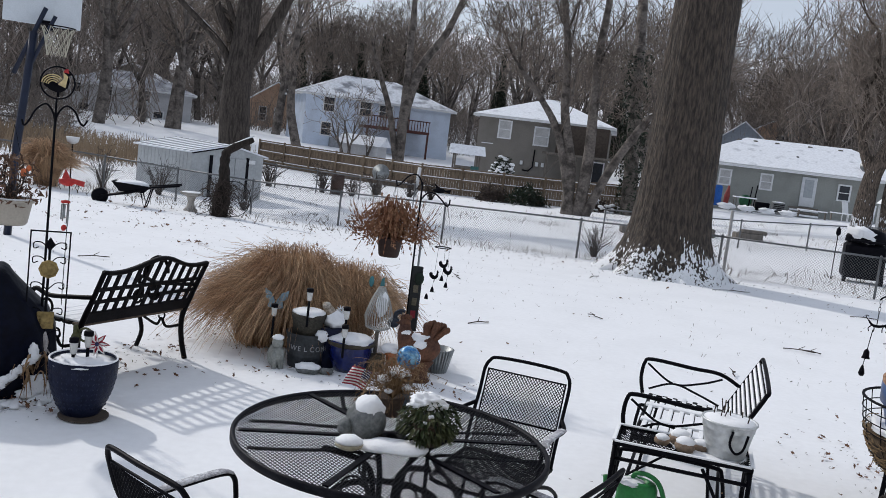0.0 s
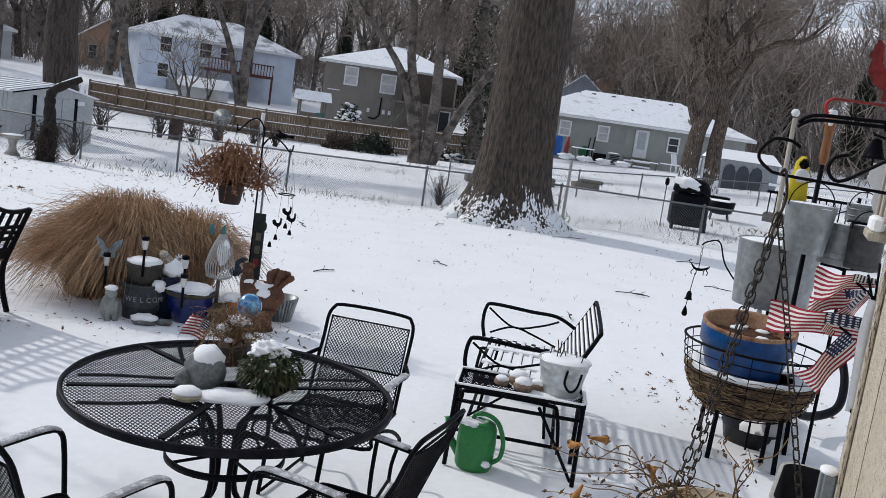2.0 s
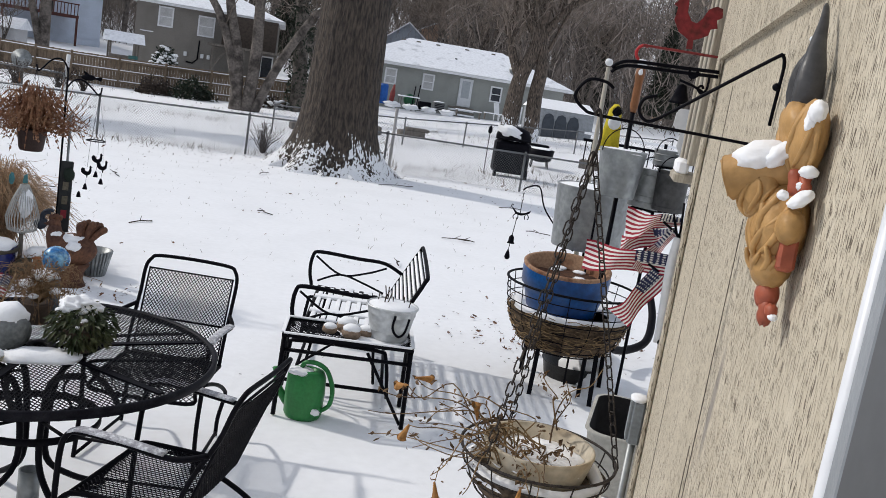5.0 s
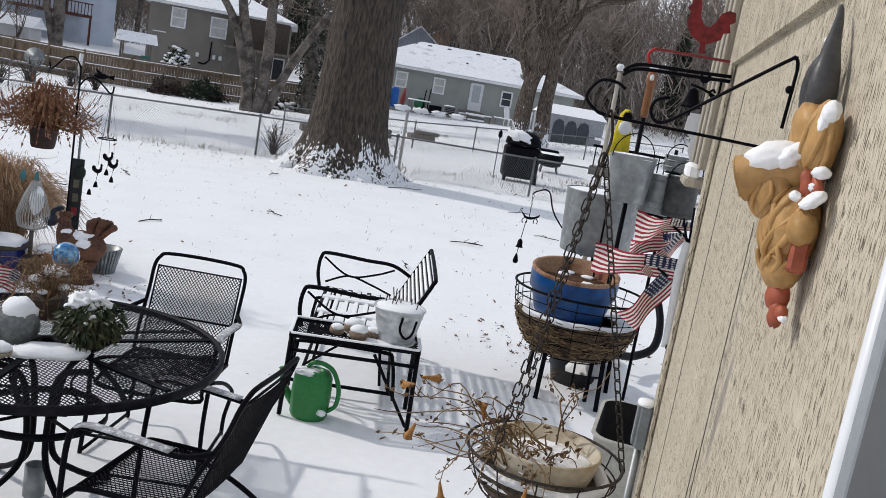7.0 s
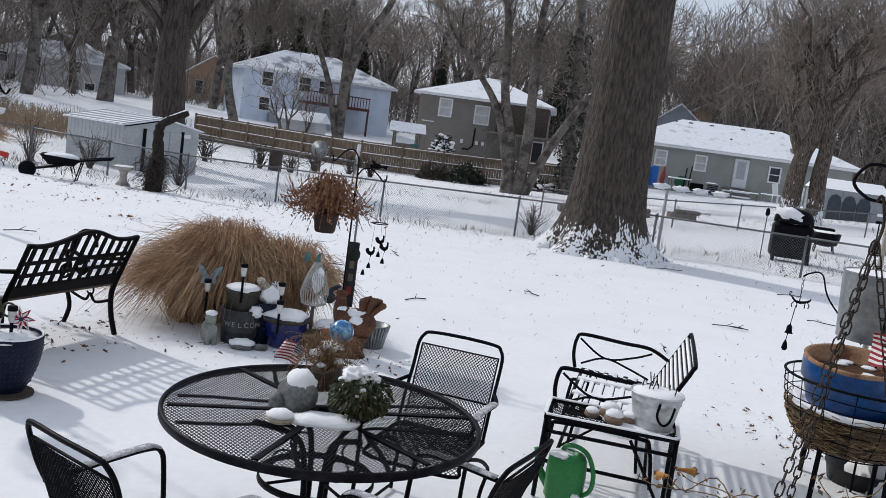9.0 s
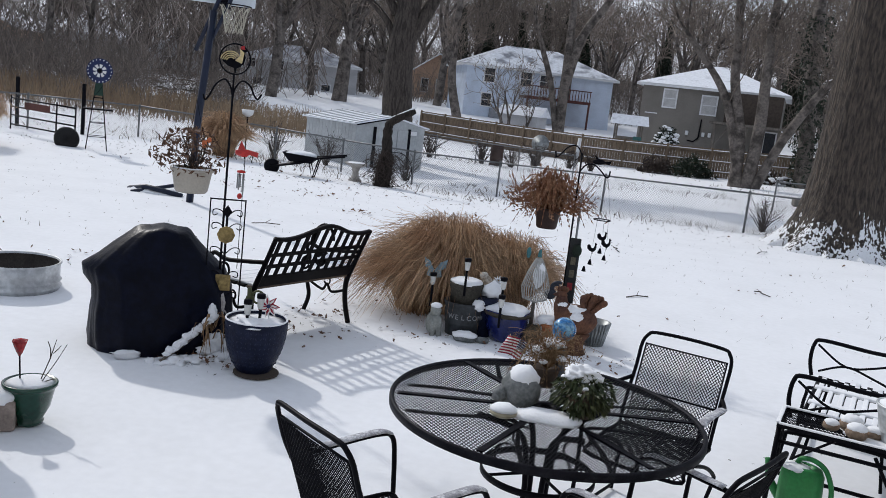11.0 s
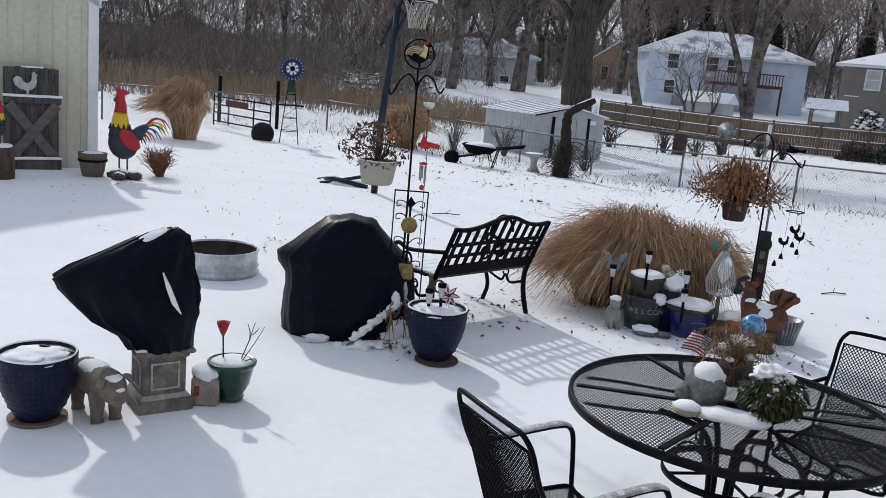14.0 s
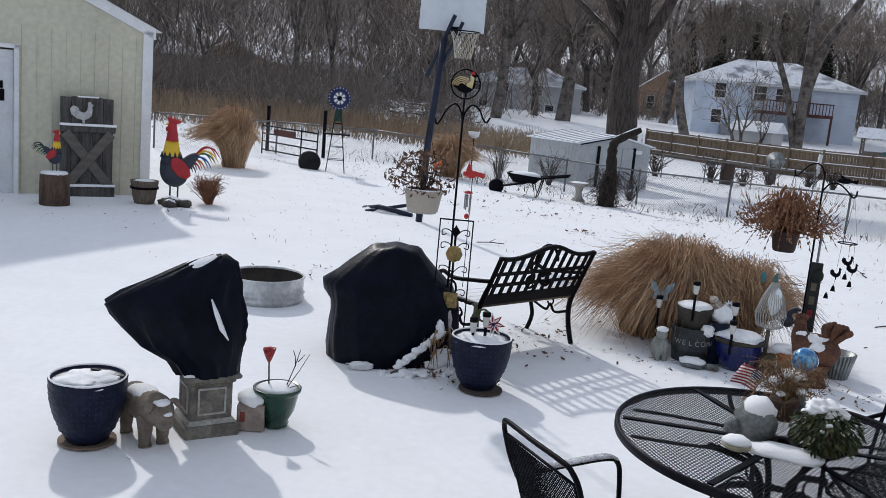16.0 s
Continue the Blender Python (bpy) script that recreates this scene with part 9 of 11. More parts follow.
FERN = mat("dead_fern", (0.2, 0.09, 0.048), 0.85, var=0.4, scale=9, fine=50, bump=0, color2=(0.33, 0.18, 0.1))
s = Shape()
rnd = random.Random(17)
for k in range(330):
    a = rnd.uniform(0, 6.28)
    l = rnd.uniform(0.14, 0.47)
    rise = rnd.uniform(0.02, 0.4) * (1.25 - l)
    o = Vector((0, 0, 1.16))
    d = Vector((math.cos(a), math.sin(a), 0))
    line = spline([o, o + d * l * 0.4 + Vector((0, 0, rise)), o + d * l * 0.75 + Vector((0, 0, rise * 0.6)), o + d * l + Vector((0, 0, rise * 0.8 - rnd.uniform(-0.14, 0.17)))], 3)
    s.tube(line, 0.002, 3, caps=False)
    for p, q in zip(line[2:], line[3:]):
        for sg in (-1, 1):
            n = Vector((-d.y, d.x, 0)) * sg * rnd.uniform(0.004, 0.012) + Vector((0, 0, -0.01))
            s.add([p, p + n, p + n + (q - p) * 0.35, p + (q - p) * 0.6], [(0, 1, 2, 3)])
part("fronds", s, FERN, fn)
for k in range(3):
    a = k * 2.1 + 0.3
    part("hanger_wire", Shape().tube([(0.115 * math.cos(a), 0.115 * math.sin(a), 1.18), (0, 0, 1.67)], 0.002, 4), IRON, fn)
sgn = thing("sign_board", Matrix.Translation((-0.205, 8.05, 0.0)), "dark upright board with faded painted lettering", "sign")
part("board", Shape().rbox((0, 0, 0.47), (0.098, 0.025, 0.96), 0.012), mat("sign_wood", (0.025, 0.027, 0.028), 0.7, var=0.4, scale=10, fine=40), sgn)
part("knob", Shape().blob((0.02, -0.02, 0.84), (0.045, 0.02, 0.06), 0.2, seed=4), mat("dark_moss", (0.02, 0.03, 0.022), 0.9), sgn)
FADED = mat("faded_letter", (0.16, 0.14, 0.1), 0.8, var=0.3)
for k, z in enumerate((0.74, 0.62, 0.5, 0.3)):
    part("lettering_bar", Shape().box((0.0, -0.0145, z), (0.045, 0.004, 0.07)), FADED if k != 2 else mat("letter_red", (0.25, 0.03, 0.04), 0.8), sgn)
chm = thing("rooster_chime", Matrix.Translation((0.0, 8.04, 0.0)), "black metal rooster wind chime hung from a hoop", "wind chime")
part("hoop", Shape().tube(arc((0, 0, 1.15), 0.075, 0, 355, 24, "xy"), 0.005, 6, closed=True), IRON, chm)
for k in range(3):
    a = k * 2.1
    part("cord", Shape().tube([(0.075 * math.cos(a), 0.075 * math.sin(a), 1.15), (0, 0, 1.53)], 0.0015, 3), IRON, chm)
for k, (x, z) in enumerate(((-0.05, 0.88), (0.025, 0.99), (0.07, 0.93))):
    b = part("rooster", Shape().slab([(u * 0.135, (w - 0.35) * 0.15) for u, w in COCK], 0.006, None, (x, 0.02 * k, z)), IRON, chm)
    part("cord", Shape().tube([(x, 0.02 * k, z + 0.04), (x * 0.8, 0.02 * k, 1.15)], 0.0015, 3), IRON, b)
    part("bell", Shape().lathe([(0.02, 0.0), (0.012, 0.035), (0.004, 0.05)], 10, c=(x - 0.005, 0.02 * k, z - 0.15)).tube([(x, 0.02 * k, z - 0.05), (x - 0.005, 0.02 * k, z - 0.1)], 0.0015, 3), IRON, b)
part("bell", Shape().lathe([(0.02, 0.0), (0.012, 0.035), (0.004, 0.05)], 10, c=(-0.1, 0, 0.66)), IRON, chm)

# ---- windmill, gate and tyre by the back fence ----
wm = thing("garden_windmill", Matrix.Translation((-11.25, 17.95, 0.08)) @ Matrix.Rotation(radians(32), 4, "Z"), "small garden windmill with a blue and white wheel", "windmill")
GRT = mat("tower_green", (0.02, 0.05, 0.035), 0.6)
for x in (-0.23, 0.23):
    for y in (-0.23, 0.23):
        part("tower_leg", Shape().tube([(x, y, -0.1), (x * 0.25, y * 0.25, 1.5)], 0.012, 5), IRON, wm)
for z in (0.3, 0.6, 1.15):
    k = 1 - 0.75 * z / 1.5
    part("tower_brace", Shape().tube([(-0.23 * k, -0.23 * k, z), (0.23 * k, -0.23 * k, z), (0.23 * k, 0.23 * k, z), (-0.23 * k, 0.23 * k, z)], 0.009, 4, closed=True).tube([(-0.23 * k, -0.23 * k, z), (0.2 * k, -0.2 * k, z + 0.28)], 0.006, 4), IRON, wm)
part("platform", Shape().rbox((0, 0, 0.9), (0.62, 0.4, 0.03), 0.01), IRON, wm)
part("tower_panel", Shape().box((0, 0, 1.35), (0.2, 0.2, 0.3), None, 0.7), GRT, wm)
part("wheel", Shape().lathe([(0.0, -0.01), (0.27, -0.01), (0.27, 0.01), (0.0, 0.01)], 28, c=(0, -0.15, 1.74), m=Matrix.Rotation(radians(90), 3, "X"), smooth=False), mat("wheel_blue", (0.015, 0.025, 0.09), 0.5), wm)
for k in range(8):
    a = k * math.pi / 4 + 0.2
    part("vane", Shape().slab([(0.06, -0.02), (0.14, -0.035), (0.14, 0.035), (0.06, 0.02)], 0.01, Matrix.Rotation(a, 3, "Y"), (0, -0.17, 1.74)), WHITE, wm)
dots = Shape()
for k in range(20):
    a = k * math.pi / 10
    dots.lathe([(0.0, -0.006), (0.015, -0.006), (0.015, 0.006), (0, 0.006)], 6, c=(0.24 * math.cos(a), -0.168, 1.74 + 0.24 * math.sin(a)), m=Matrix.Rotation(radians(90), 3, "X"))
part("stars", dots, WHITE, wm)
part("hub", Shape().blob((0, -0.18, 1.74), (0.045, 0.03, 0.045), 0.0), IRON, wm)
gt = thing("metal_gate", Matrix.Translation((-11.95, 18.2, 0.1)) @ Matrix.Rotation(math.atan2(0.8, -2.4), 4, "Z"), "black tubular farm gate standing open in the snow", "gate")
for z in (0.2, 0.42, 0.62, 0.82):
    part("gate_bar", Shape().tube([(0, 0, z), (2.3, 0, z + 0.02)], 0.018, 6), IRON, gt)
for x in (0, 0.65, 2.3):
    part("gate_upright", Shape().tube([(x, 0, 0.1), (x, 0, 0.9)], 0.018, 6), IRON, gt)
part("ribbon_board", Shape().rbox((1.3, 0.03, 0.7), (0.9, 0.03, 0.16), 0.01), RED_DECK, gt)
solid("car_tire", Shape().lathe([(0.0, -0.02), (0.1, -0.03), (0.12, -0.08), (0.22, -0.1), (0.26, -0.05), (0.265, 0.0), (0.26, 0.05), (0.22, 0.1), (0.12, 0.08), (0.0, 0.03)], 28, m=Matrix.Rotation(radians(90), 3, "X")), mat("tyre_rubber", (0.015, 0.015, 0.016), 0.8, var=0.3), "old black tyre standing upright in the snow", "tyre",
      m=Matrix.Translation((-11.75, 17.6, 0.27)) @ Matrix.Rotation(radians(30), 4, "Z"))
for k, x in enumerate((-0.2, 0.1)):
    solid("dark_gatepost", Shape().rbox((0, 0, 0.5), (0.08, 0.08, 1.4), 0.01), IRON, "dark timber post beyond the fence", "post", "dark posts", m=Matrix.Translation((-15.2 + 1.5 * k, 20.6 + 0.6 * k, 0.2)))
bb2 = thing("white_feeder", Matrix.Translation((-9.6, 22.3, -0.1)), "white dish feeder on a thin pole", "bird feeder")
part("pole", Shape().tube([(0, 0, -0.1), (0, 0, 1.15)], 0.02, 6), IRON, bb2)
part("dish", Shape().lathe([(0.05, 1.12), (0.14, 1.18), (0.16, 1.3), (0.13, 1.3), (0.0, 1.26)], 18), WHITE, bb2)


# ---- the house at the right, its wall and what hangs there ----
# wall frame: local x runs along the wall away from the door, y out of it, z up
WALL = Matrix.Translation((0.2065, -0.1316, 0)) @ Matrix.Rotation(math.atan2(0.843, 0.537), 4, "Z")


def polar(az, dist, z):
    return Vector((0.044 + dist * math.sin(radians(az)), 0.046 + dist * math.cos(radians(az)), z))


def peeling_wall():
    """Old beige paint on plywood: dark checks along the grain, bare streaks, faint stains."""
    m = bpy.data.materials.new("peeling_siding")
    m.use_nodes = True
    nt = m.node_tree
    N, L = nt.nodes, nt.links
    b = N["Principled BSDF"]
    tc = N.new("ShaderNodeTexCoord")

    def field(scale, stretch, detail=5.0, rough=0.6, dist=0.0):
        mp = N.new("ShaderNodeMapping")
        mp.inputs["Scale"].default_value = stretch
        L.new(tc.outputs["Object"], mp.inputs[0])
        n = N.new("ShaderNodeTexNoise")
        n.inputs["Scale"].default_value = scale
        n.inputs["Detail"].default_value = detail
        n.inputs["Roughness"].default_value = rough
        n.inputs["Distortion"].default_value = dist
        L.new(mp.outputs[0], n.inputs["Vector"])
        return n.outputs["Fac"]

    def cut(v, lo, hi, a=0.0, c=1.0):
        r = N.new("ShaderNodeMapRange")
        for i, x in enumerate((lo, hi, a, c)):
            r.inputs[i + 1].default_value = x
        L.new(v, r.inputs[0])
        return r.outputs[0]

    def mixc(f, a, c):
        x = N.new("ShaderNodeMix")
        x.data_type = "RGBA"
        for i, q in ((0, f), (6, a), (7, c)):
            if hasattr(q, "links"):
                L.new(q, x.inputs[i])
            elif i:
                x.inputs[i].default_value = (*q, 1)
            else:
                x.inputs[i].default_value = q
        return x.outputs[2]

    tone = mixc(cut(field(3.0, (1, 1, 0.5)), 0.35, 0.65), (0.6, 0.535, 0.42), (0.51, 0.45, 0.345))
    tone = mixc(cut(field(14.0, (3, 3, 0.6), 8), 0.45, 0.7, 0, 0.55), tone, (0.68, 0.62, 0.5))
    checks = field(40.0, (7.0, 7.0, 0.95), 3, 0.5)
    where = cut(field(7.0, (1.6, 1.6, 0.35), 4), 0.34, 0.52, 0.35, 1.0)
    lim = N.new("ShaderNodeMath")
    lim.operation = "MULTIPLY"
    L.new(cut(checks, 0.55, 0.59), lim.inputs[0])
    L.new(where, lim.inputs[1])
    tone = mixc(lim.outputs[0], tone, (0.14, 0.112, 0.085))
    fine = cut(field(90.0, (7, 7, 0.6), 3), 0.58, 0.64, 0, 0.6)
    tone = mixc(fine, tone, (0.27, 0.23, 0.18))
    # one long grey streak, slanting down the boards
    mp = N.new("ShaderNodeMapping")
    mp.vector_type = "TEXTURE"
    mp.inputs["Location"].default_value, mp.inputs["Rotation"].default_value, mp.inputs["Scale"].default_value = (1.676, 0, 1.545), (0, radians(-10.5), 0), (0.028, 1, 0.135)
    L.new(tc.outputs["Object"], mp.inputs[0])
    sep = N.new("ShaderNodeVectorMath")
    sep.operation = "MULTIPLY"
    sep.inputs[1].default_value = (1, 0, 1)
    L.new(mp.outputs[0], sep.inputs[0])
    ln = N.new("ShaderNodeVectorMath")
    ln.operation = "LENGTH"
    L.new(sep.outputs[0], ln.inputs[0])
    tone = mixc(cut(ln.outputs["Value"], 0.5, 1.05, 0.8, 0.0), tone, (0.27, 0.245, 0.225))
    L.new(tone, b.inputs["Base Color"])
    b.inputs["Roughness"].default_value = 0.8
    b.inputs["Specular IOR Level"].default_value = 0.25
    add = N.new("ShaderNodeMath")
    add.operation = "ADD"
    L.new(lim.outputs[0], add.inputs[0])
    L.new(fine, add.inputs[1])
    bp = N.new("ShaderNodeBump")
    bp.invert = True
    bp.inputs["Strength"].default_value = 0.7
    bp.inputs["Distance"].default_value = 0.004
    L.new(add.outputs[0], bp.inputs["Height"])
    L.new(bp.outputs[0], b.inputs["Normal"])
    return m


PEEL = peeling_wall()
TRIM = mat("weathered_trim", (0.46, 0.42, 0.34), 0.8, var=0.25, scale=4, fine=40, bump=0.3, color2=(0.36, 0.32, 0.26), stretch=(5, 5, 0.6))
JAMB = mat("white_metal", (0.75, 0.77, 0.8), 0.35, var=0.05, scale=3, fine=30, bump=0.02)
DARK_DOOR_GAP = mat("dark_door_and_gap", (0.09, 0.095, 0.1), 0.4, var=0.1, scale=3, fine=30, bump=0.02)
GREYBOX = mat("grey_box_paint", (0.2, 0.22, 0.23), 0.5, var=0.15, scale=20, fine=90, bump=0.05)

hw = thing("wall_house", WALL, "beige weathered house wall with peeling paint", "wall", kind="structure")
part("lower_siding", Shape().box((0.99, -0.075, 0.957), (4.02, 0.15, 2.574)), PEEL, hw)
part("upper_siding", Shape().box((0.99, -0.069, 2.822), (4.02, 0.17, 1.156)), PEEL, hw)
part("corner_board", Shape().rbox((2.95, 0.009, 1.2), (0.09, 0.014, 2.1), 0.003), PEEL, hw)
part("end_wall", Shape().box((2.92, -2.65, 1.53), (0.15, 5.0, 3.72)), PEEL, hw)
part("back_wall", Shape().box((-0.95, -2.65, 1.53), (0.15, 5.0, 3.72)), PEEL, hw)
part("soffit", Shape().box((1.0, -2.5, 3.43), (4.7, 5.7, 0.05)), TRIM, hw)
rs = Shape()
rs.add([(-1.4, 0.35, 3.46), (3.4, 0.35, 3.46), (3.4, -2.5, 4.5), (-1.4, -2.5, 4.5), (-1.4, -5.35, 3.46), (3.4, -5.35, 3.46), (-1.4, 0.35, 3.6), (3.4, 0.35, 3.6), (3.4, -2.5, 4.64), (-1.4, -2.5, 4.64), (-1.4, -5.35, 3.6), (3.4, -5.35, 3.6)],
       [(0, 1, 2, 3), (3, 2, 5, 4), (7, 6, 9, 8), (8, 9, 10, 11), (0, 6, 7, 1), (4, 5, 11, 10), (0, 3, 9, 6), (3, 4, 10, 9), (1, 7, 8, 2), (2, 8, 11, 5)])
part("roof", rs, SHINGLE_SNOW, hw)
# batten seams of the siding sheets
for x, z, h in ((1.79, 1.5, 0.75), (1.84, 1.0, 0.8), (2.5, 1.2, 1.9)):
    part("groove", Shape().rbox((x, 0.0004, z), (0.003, 0.002, h), 0.0008), mat("groove_dark", (0.1, 0.085, 0.07), 0.9) if x == 1.79 else bpy.data.materials["groove_dark"], hw)
part("screw", Shape().lathe([(0.008, 0), (0.008, 0.003), (0.004, 0.004)], 12, m=Matrix.Rotation(radians(-90), 3, "X"), c=(2.955, 0.018, 1.334)), IRON, hw)

dr = thing("door_storm", WALL, "white storm door frame beside a dark door", "door", kind="structure")
part("jamb", Shape().tube([(0.888, 0.0, 0.0), (0.888, 0.0, 2.4)], 0.011, 16), JAMB, dr)
part("stop", Shape().rbox((0.857, 0.001, 1.2), (0.034, 0.012, 2.4), 0.004), mat("grey_metal", (0.26, 0.28, 0.3), 0.35, var=0.05), dr)
part("door_leaf", Shape().rbox((0.42, 0.002, 1.2), (0.83, 0.012, 2.4), 0.004), DARK_DOOR_GAP, dr)

cs = thing("window_casing", WALL, "projecting beige window casing with snow on its sill", "window", kind="structure")
part("side_board", Shape().rbox((3.03, 0.015, 2.4), (0.045, 0.05, 0.98), 0.004), TRIM, cs)
# dark strip that puts the shaded gap between the boards into colour
part("gap_shade", Shape().rbox((3.085, 0.02, 2.4), (0.06, 0.03, 0.98), 0.004), DARK_DOOR_GAP, cs)
part("outer_board", Shape().rbox((3.15, 0.025, 2.4), (0.06, 0.04, 0.98), 0.004), TRIM, cs)
part("outer_board", Shape().rbox((3.24, 0.03, 2.4), (0.04, 0.045, 0.98), 0.004), TRIM, cs)
sl = part("sill", Shape().rbox((3.14, 0.035, 1.865), (0.24, 0.08, 0.03), 0.006), TRIM, cs)
part("sill_snow", Shape().rbox((3.12, 0.05, 1.9), (0.2, 0.04, 0.05), 0.018), SNOWCAP, sl)
part("sill_bracket", Shape().slab([(0, 0), (0.02, 0.0), (0.05, 0.06), (0.045, 0.1), (0.075, 0.13), (0.07, 0.19), (0.0, 0.19)], 0.02, Matrix.Rotation(radians(90), 3, "Z"), (3.3, 0.02, 1.9)), WHITE, cs)

ob_ = thing("outlet_box", WALL, "grey outdoor electrical box capped with snow", "electrical box")
part("box", Shape().rbox((2.955, 0.036, 1.055), (0.07, 0.04, 0.15), 0.006), GREYBOX, ob_)
part("lid", Shape().rbox((2.955, 0.06, 1.06), (0.06, 0.01, 0.135), 0.004), GREYBOX, ob_)
part("conduit", Shape().tube([(2.97, 0.035, -0.2), (2.97, 0.035, 0.98)], 0.013, 10), GALV, ob_)
part("snow_cap", Shape().blob((2.955, 0.04, 1.132), (0.04, 0.03, 0.013), 0.2, 2.0, 8), SNOWCAP, ob_)

# ---- painted hen plaque hanging head down ----
TAN = mat("painted_tan", (0.47, 0.275, 0.105), 0.5, var=0.22, scale=9, fine=50, bump=0.3, color2=(0.38, 0.215, 0.075))
PGREY = mat("painted_grey", (0.075, 0.075, 0.078), 0.35, var=0.25, scale=14, fine=70, bump=0.15)
PRED = mat("painted_brick_red", (0.42, 0.11, 0.06), 0.45, var=0.2, scale=12, fine=60, bump=0.1)
pl = Shape()
ry = lambda deg: Matrix.Rotation(radians(deg), 3, "Y")
rx = lambda deg: Matrix.Rotation(radians(deg), 3, "X")


def ridges(c, r, azs, els, w):
    """Raised feather ridges over an ellipsoid, fanning downwards."""
    for k, az in enumerate(azs):
        line = []
        for j, el in enumerate(els):
            q, e = radians(az * (1.25 - 0.16 * j) + 13 * math.sin(j * 1.7 + k * 2.3)), radians(el + 9 * math.sin(k * 1.9))
            line.append((c[0] + r[0] * math.cos(e) * math.sin(q), c[1] + r[1] * math.cos(e) * math.cos(q), c[2] + r[2] * math.sin(e)))
        pts = spline(line, 3)
        pl.tube(pts, [w * (0.35 + 0.65 * math.sin(math.pi * min(0.95, (i + 0.5) / len(pts)))) for i in range(len(pts))], 7)


hpq = thing("hen_plaque", WALL, "tan and grey painted hen plaque hanging head down, snow-flecked", "wall plaque")


def plaque_piece(name, material, label):
    """Closes the piece shaped so far and starts the next one."""
    global pl
    o = part(name, pl, material, hpq, label)
    pl = Shape()
    return o


# grey upper piece, narrowing to a tail tip
pl.tube(spline([(1.276, 0.026, 2.062), (1.272, 0.028, 2.1), (1.28, 0.027, 2.13), (1.3, 0.024, 2.16), (1.318, 0.02, 2.185), (1.35, 0.016, 2.213)], 4), [0.01776, 0.0185, 0.0185, 0.0185, 0.0185, 0.01776, 0.01702, 0.01628, 0.0148, 0.01332, 0.01184, 0.01073, 0.00962, 0.00851, 0.00777, 0.00703, 0.00629, 0.00555, 0.00481, 0.0037, 0.00148], 18, flat=0.75)
pl.tube(spline([(1.325, 0.03, 2.068), (1.318, 0.032, 2.1), (1.312, 0.03, 2.128), (1.306, 0.026, 2.15)], 4), [0.01184, 0.01332, 0.01406, 0.0148, 0.0148, 0.0148, 0.01406, 0.01332, 0.01184, 0.00962, 0.0074, 0.00518, 0.00222], 14)
pl.tube(spline([(1.35, 0.03, 2.066), (1.345, 0.031, 2.09), (1.335, 0.03, 2.112)], 4), [0.0074, 0.00888, 0.00962, 0.00962, 0.00962, 0.00888, 0.0074, 0.00518, 0.00222], 12)
plaque_piece("upper_piece", PGREY, "smooth grey tail feathers")
# tan lobes
pl.blob((1.225, 0.024, 2.03), (0.042, 0.022, 0.053), 0.06, 3, 3, ry(-24), nu=36, nv=24)
ridges((1.225, 0.024, 2.03), (0.044, 0.022, 0.05), (-100, -60, -20, 20), (55, 20, -20, -50), 0.004)
pl.blob((1.262, 0.032, 2.04), (0.04, 0.022, 0.038), 0.08, 3, 9, rx(-14), nu=28, nv=18)
pl.tube(spline([(1.285, 0.04, 2.066), (1.27, 0.046, 2.04), (1.255, 0.05, 2.012)], 4), [0.004, 0.006, 0.007, 0.008, 0.008, 0.008, 0.007, 0.006, 0.003], 10)
wing = spline([(1.245, 0.016, 2.0), (1.256, 0.045, 1.99), (1.267, 0.075, 1.979), (1.276, 0.1, 1.968)], 4)
pl.tube(wing, [0.026 + 0.004 * i / 12 for i in range(13)], 24, caps=False)
tip = (wing[-1] - wing[-2]).normalized()
across = tip.cross(Vector((0, 0, 1))).normalized()
rise = across.cross(tip)
pl.lathe([(0.0305, -0.001), (0.029, 0.001), (0.02, 0.002), (0.0, 0.0025)], 24, c=wing[-1], m=Matrix((across, rise, tip)).transposed())
for q in (-0.014, -0.002, 0.01):
    pl.tube([wing[-1] + tip * 0.0025 + across * (q + 0.005 * math.cos(v * 0.05)) + rise * v / 1000 for v in (-24, -12, 0, 12, 24)], 0.0016, 6)
pl.blob((1.268, 0.056, 1.958), (0.04, 0.03, 0.038), 0.1, 3, 23, nu=30, nv=20)
ridges((1.268, 0.056, 1.958), (0.04, 0.03, 0.038), (-90, -58, -24, 8), (20, -8, -36, -60), 0.004)
pl.blob((1.252, 0.03, 1.92), (0.052, 0.036, 0.056), 0.07, 4, 5, nu=36, nv=24)
ridges((1.252, 0.03, 1.92), (0.052, 0.036, 0.056), (-112, -84, -52, -30, -4, 34), (70, 42, 14, -10), 0.005)
ridges((1.252, 0.03, 1.912), (0.05, 0.034, 0.056), (-98, -66, -41, -16, 18), (28, 5, -20, -42), 0.0052)
ridges((1.248, 0.03, 1.902), (0.05, 0.035, 0.052), (-82, -55, -28, 0), (-15, -35, -55, -70), 0.0048)
pl.blob((1.242, 0.031, 1.872), (0.036, 0.026, 0.035), 0.08, 4, 6, nu=24, nv=16)
pl.blob((1.2, 0.026, 1.925), (0.026, 0.018, 0.022), 0.1, 4, 16, nu=20, nv=14)
plaque_piece("feathered_body", TAN, "tan body with carved feathers")
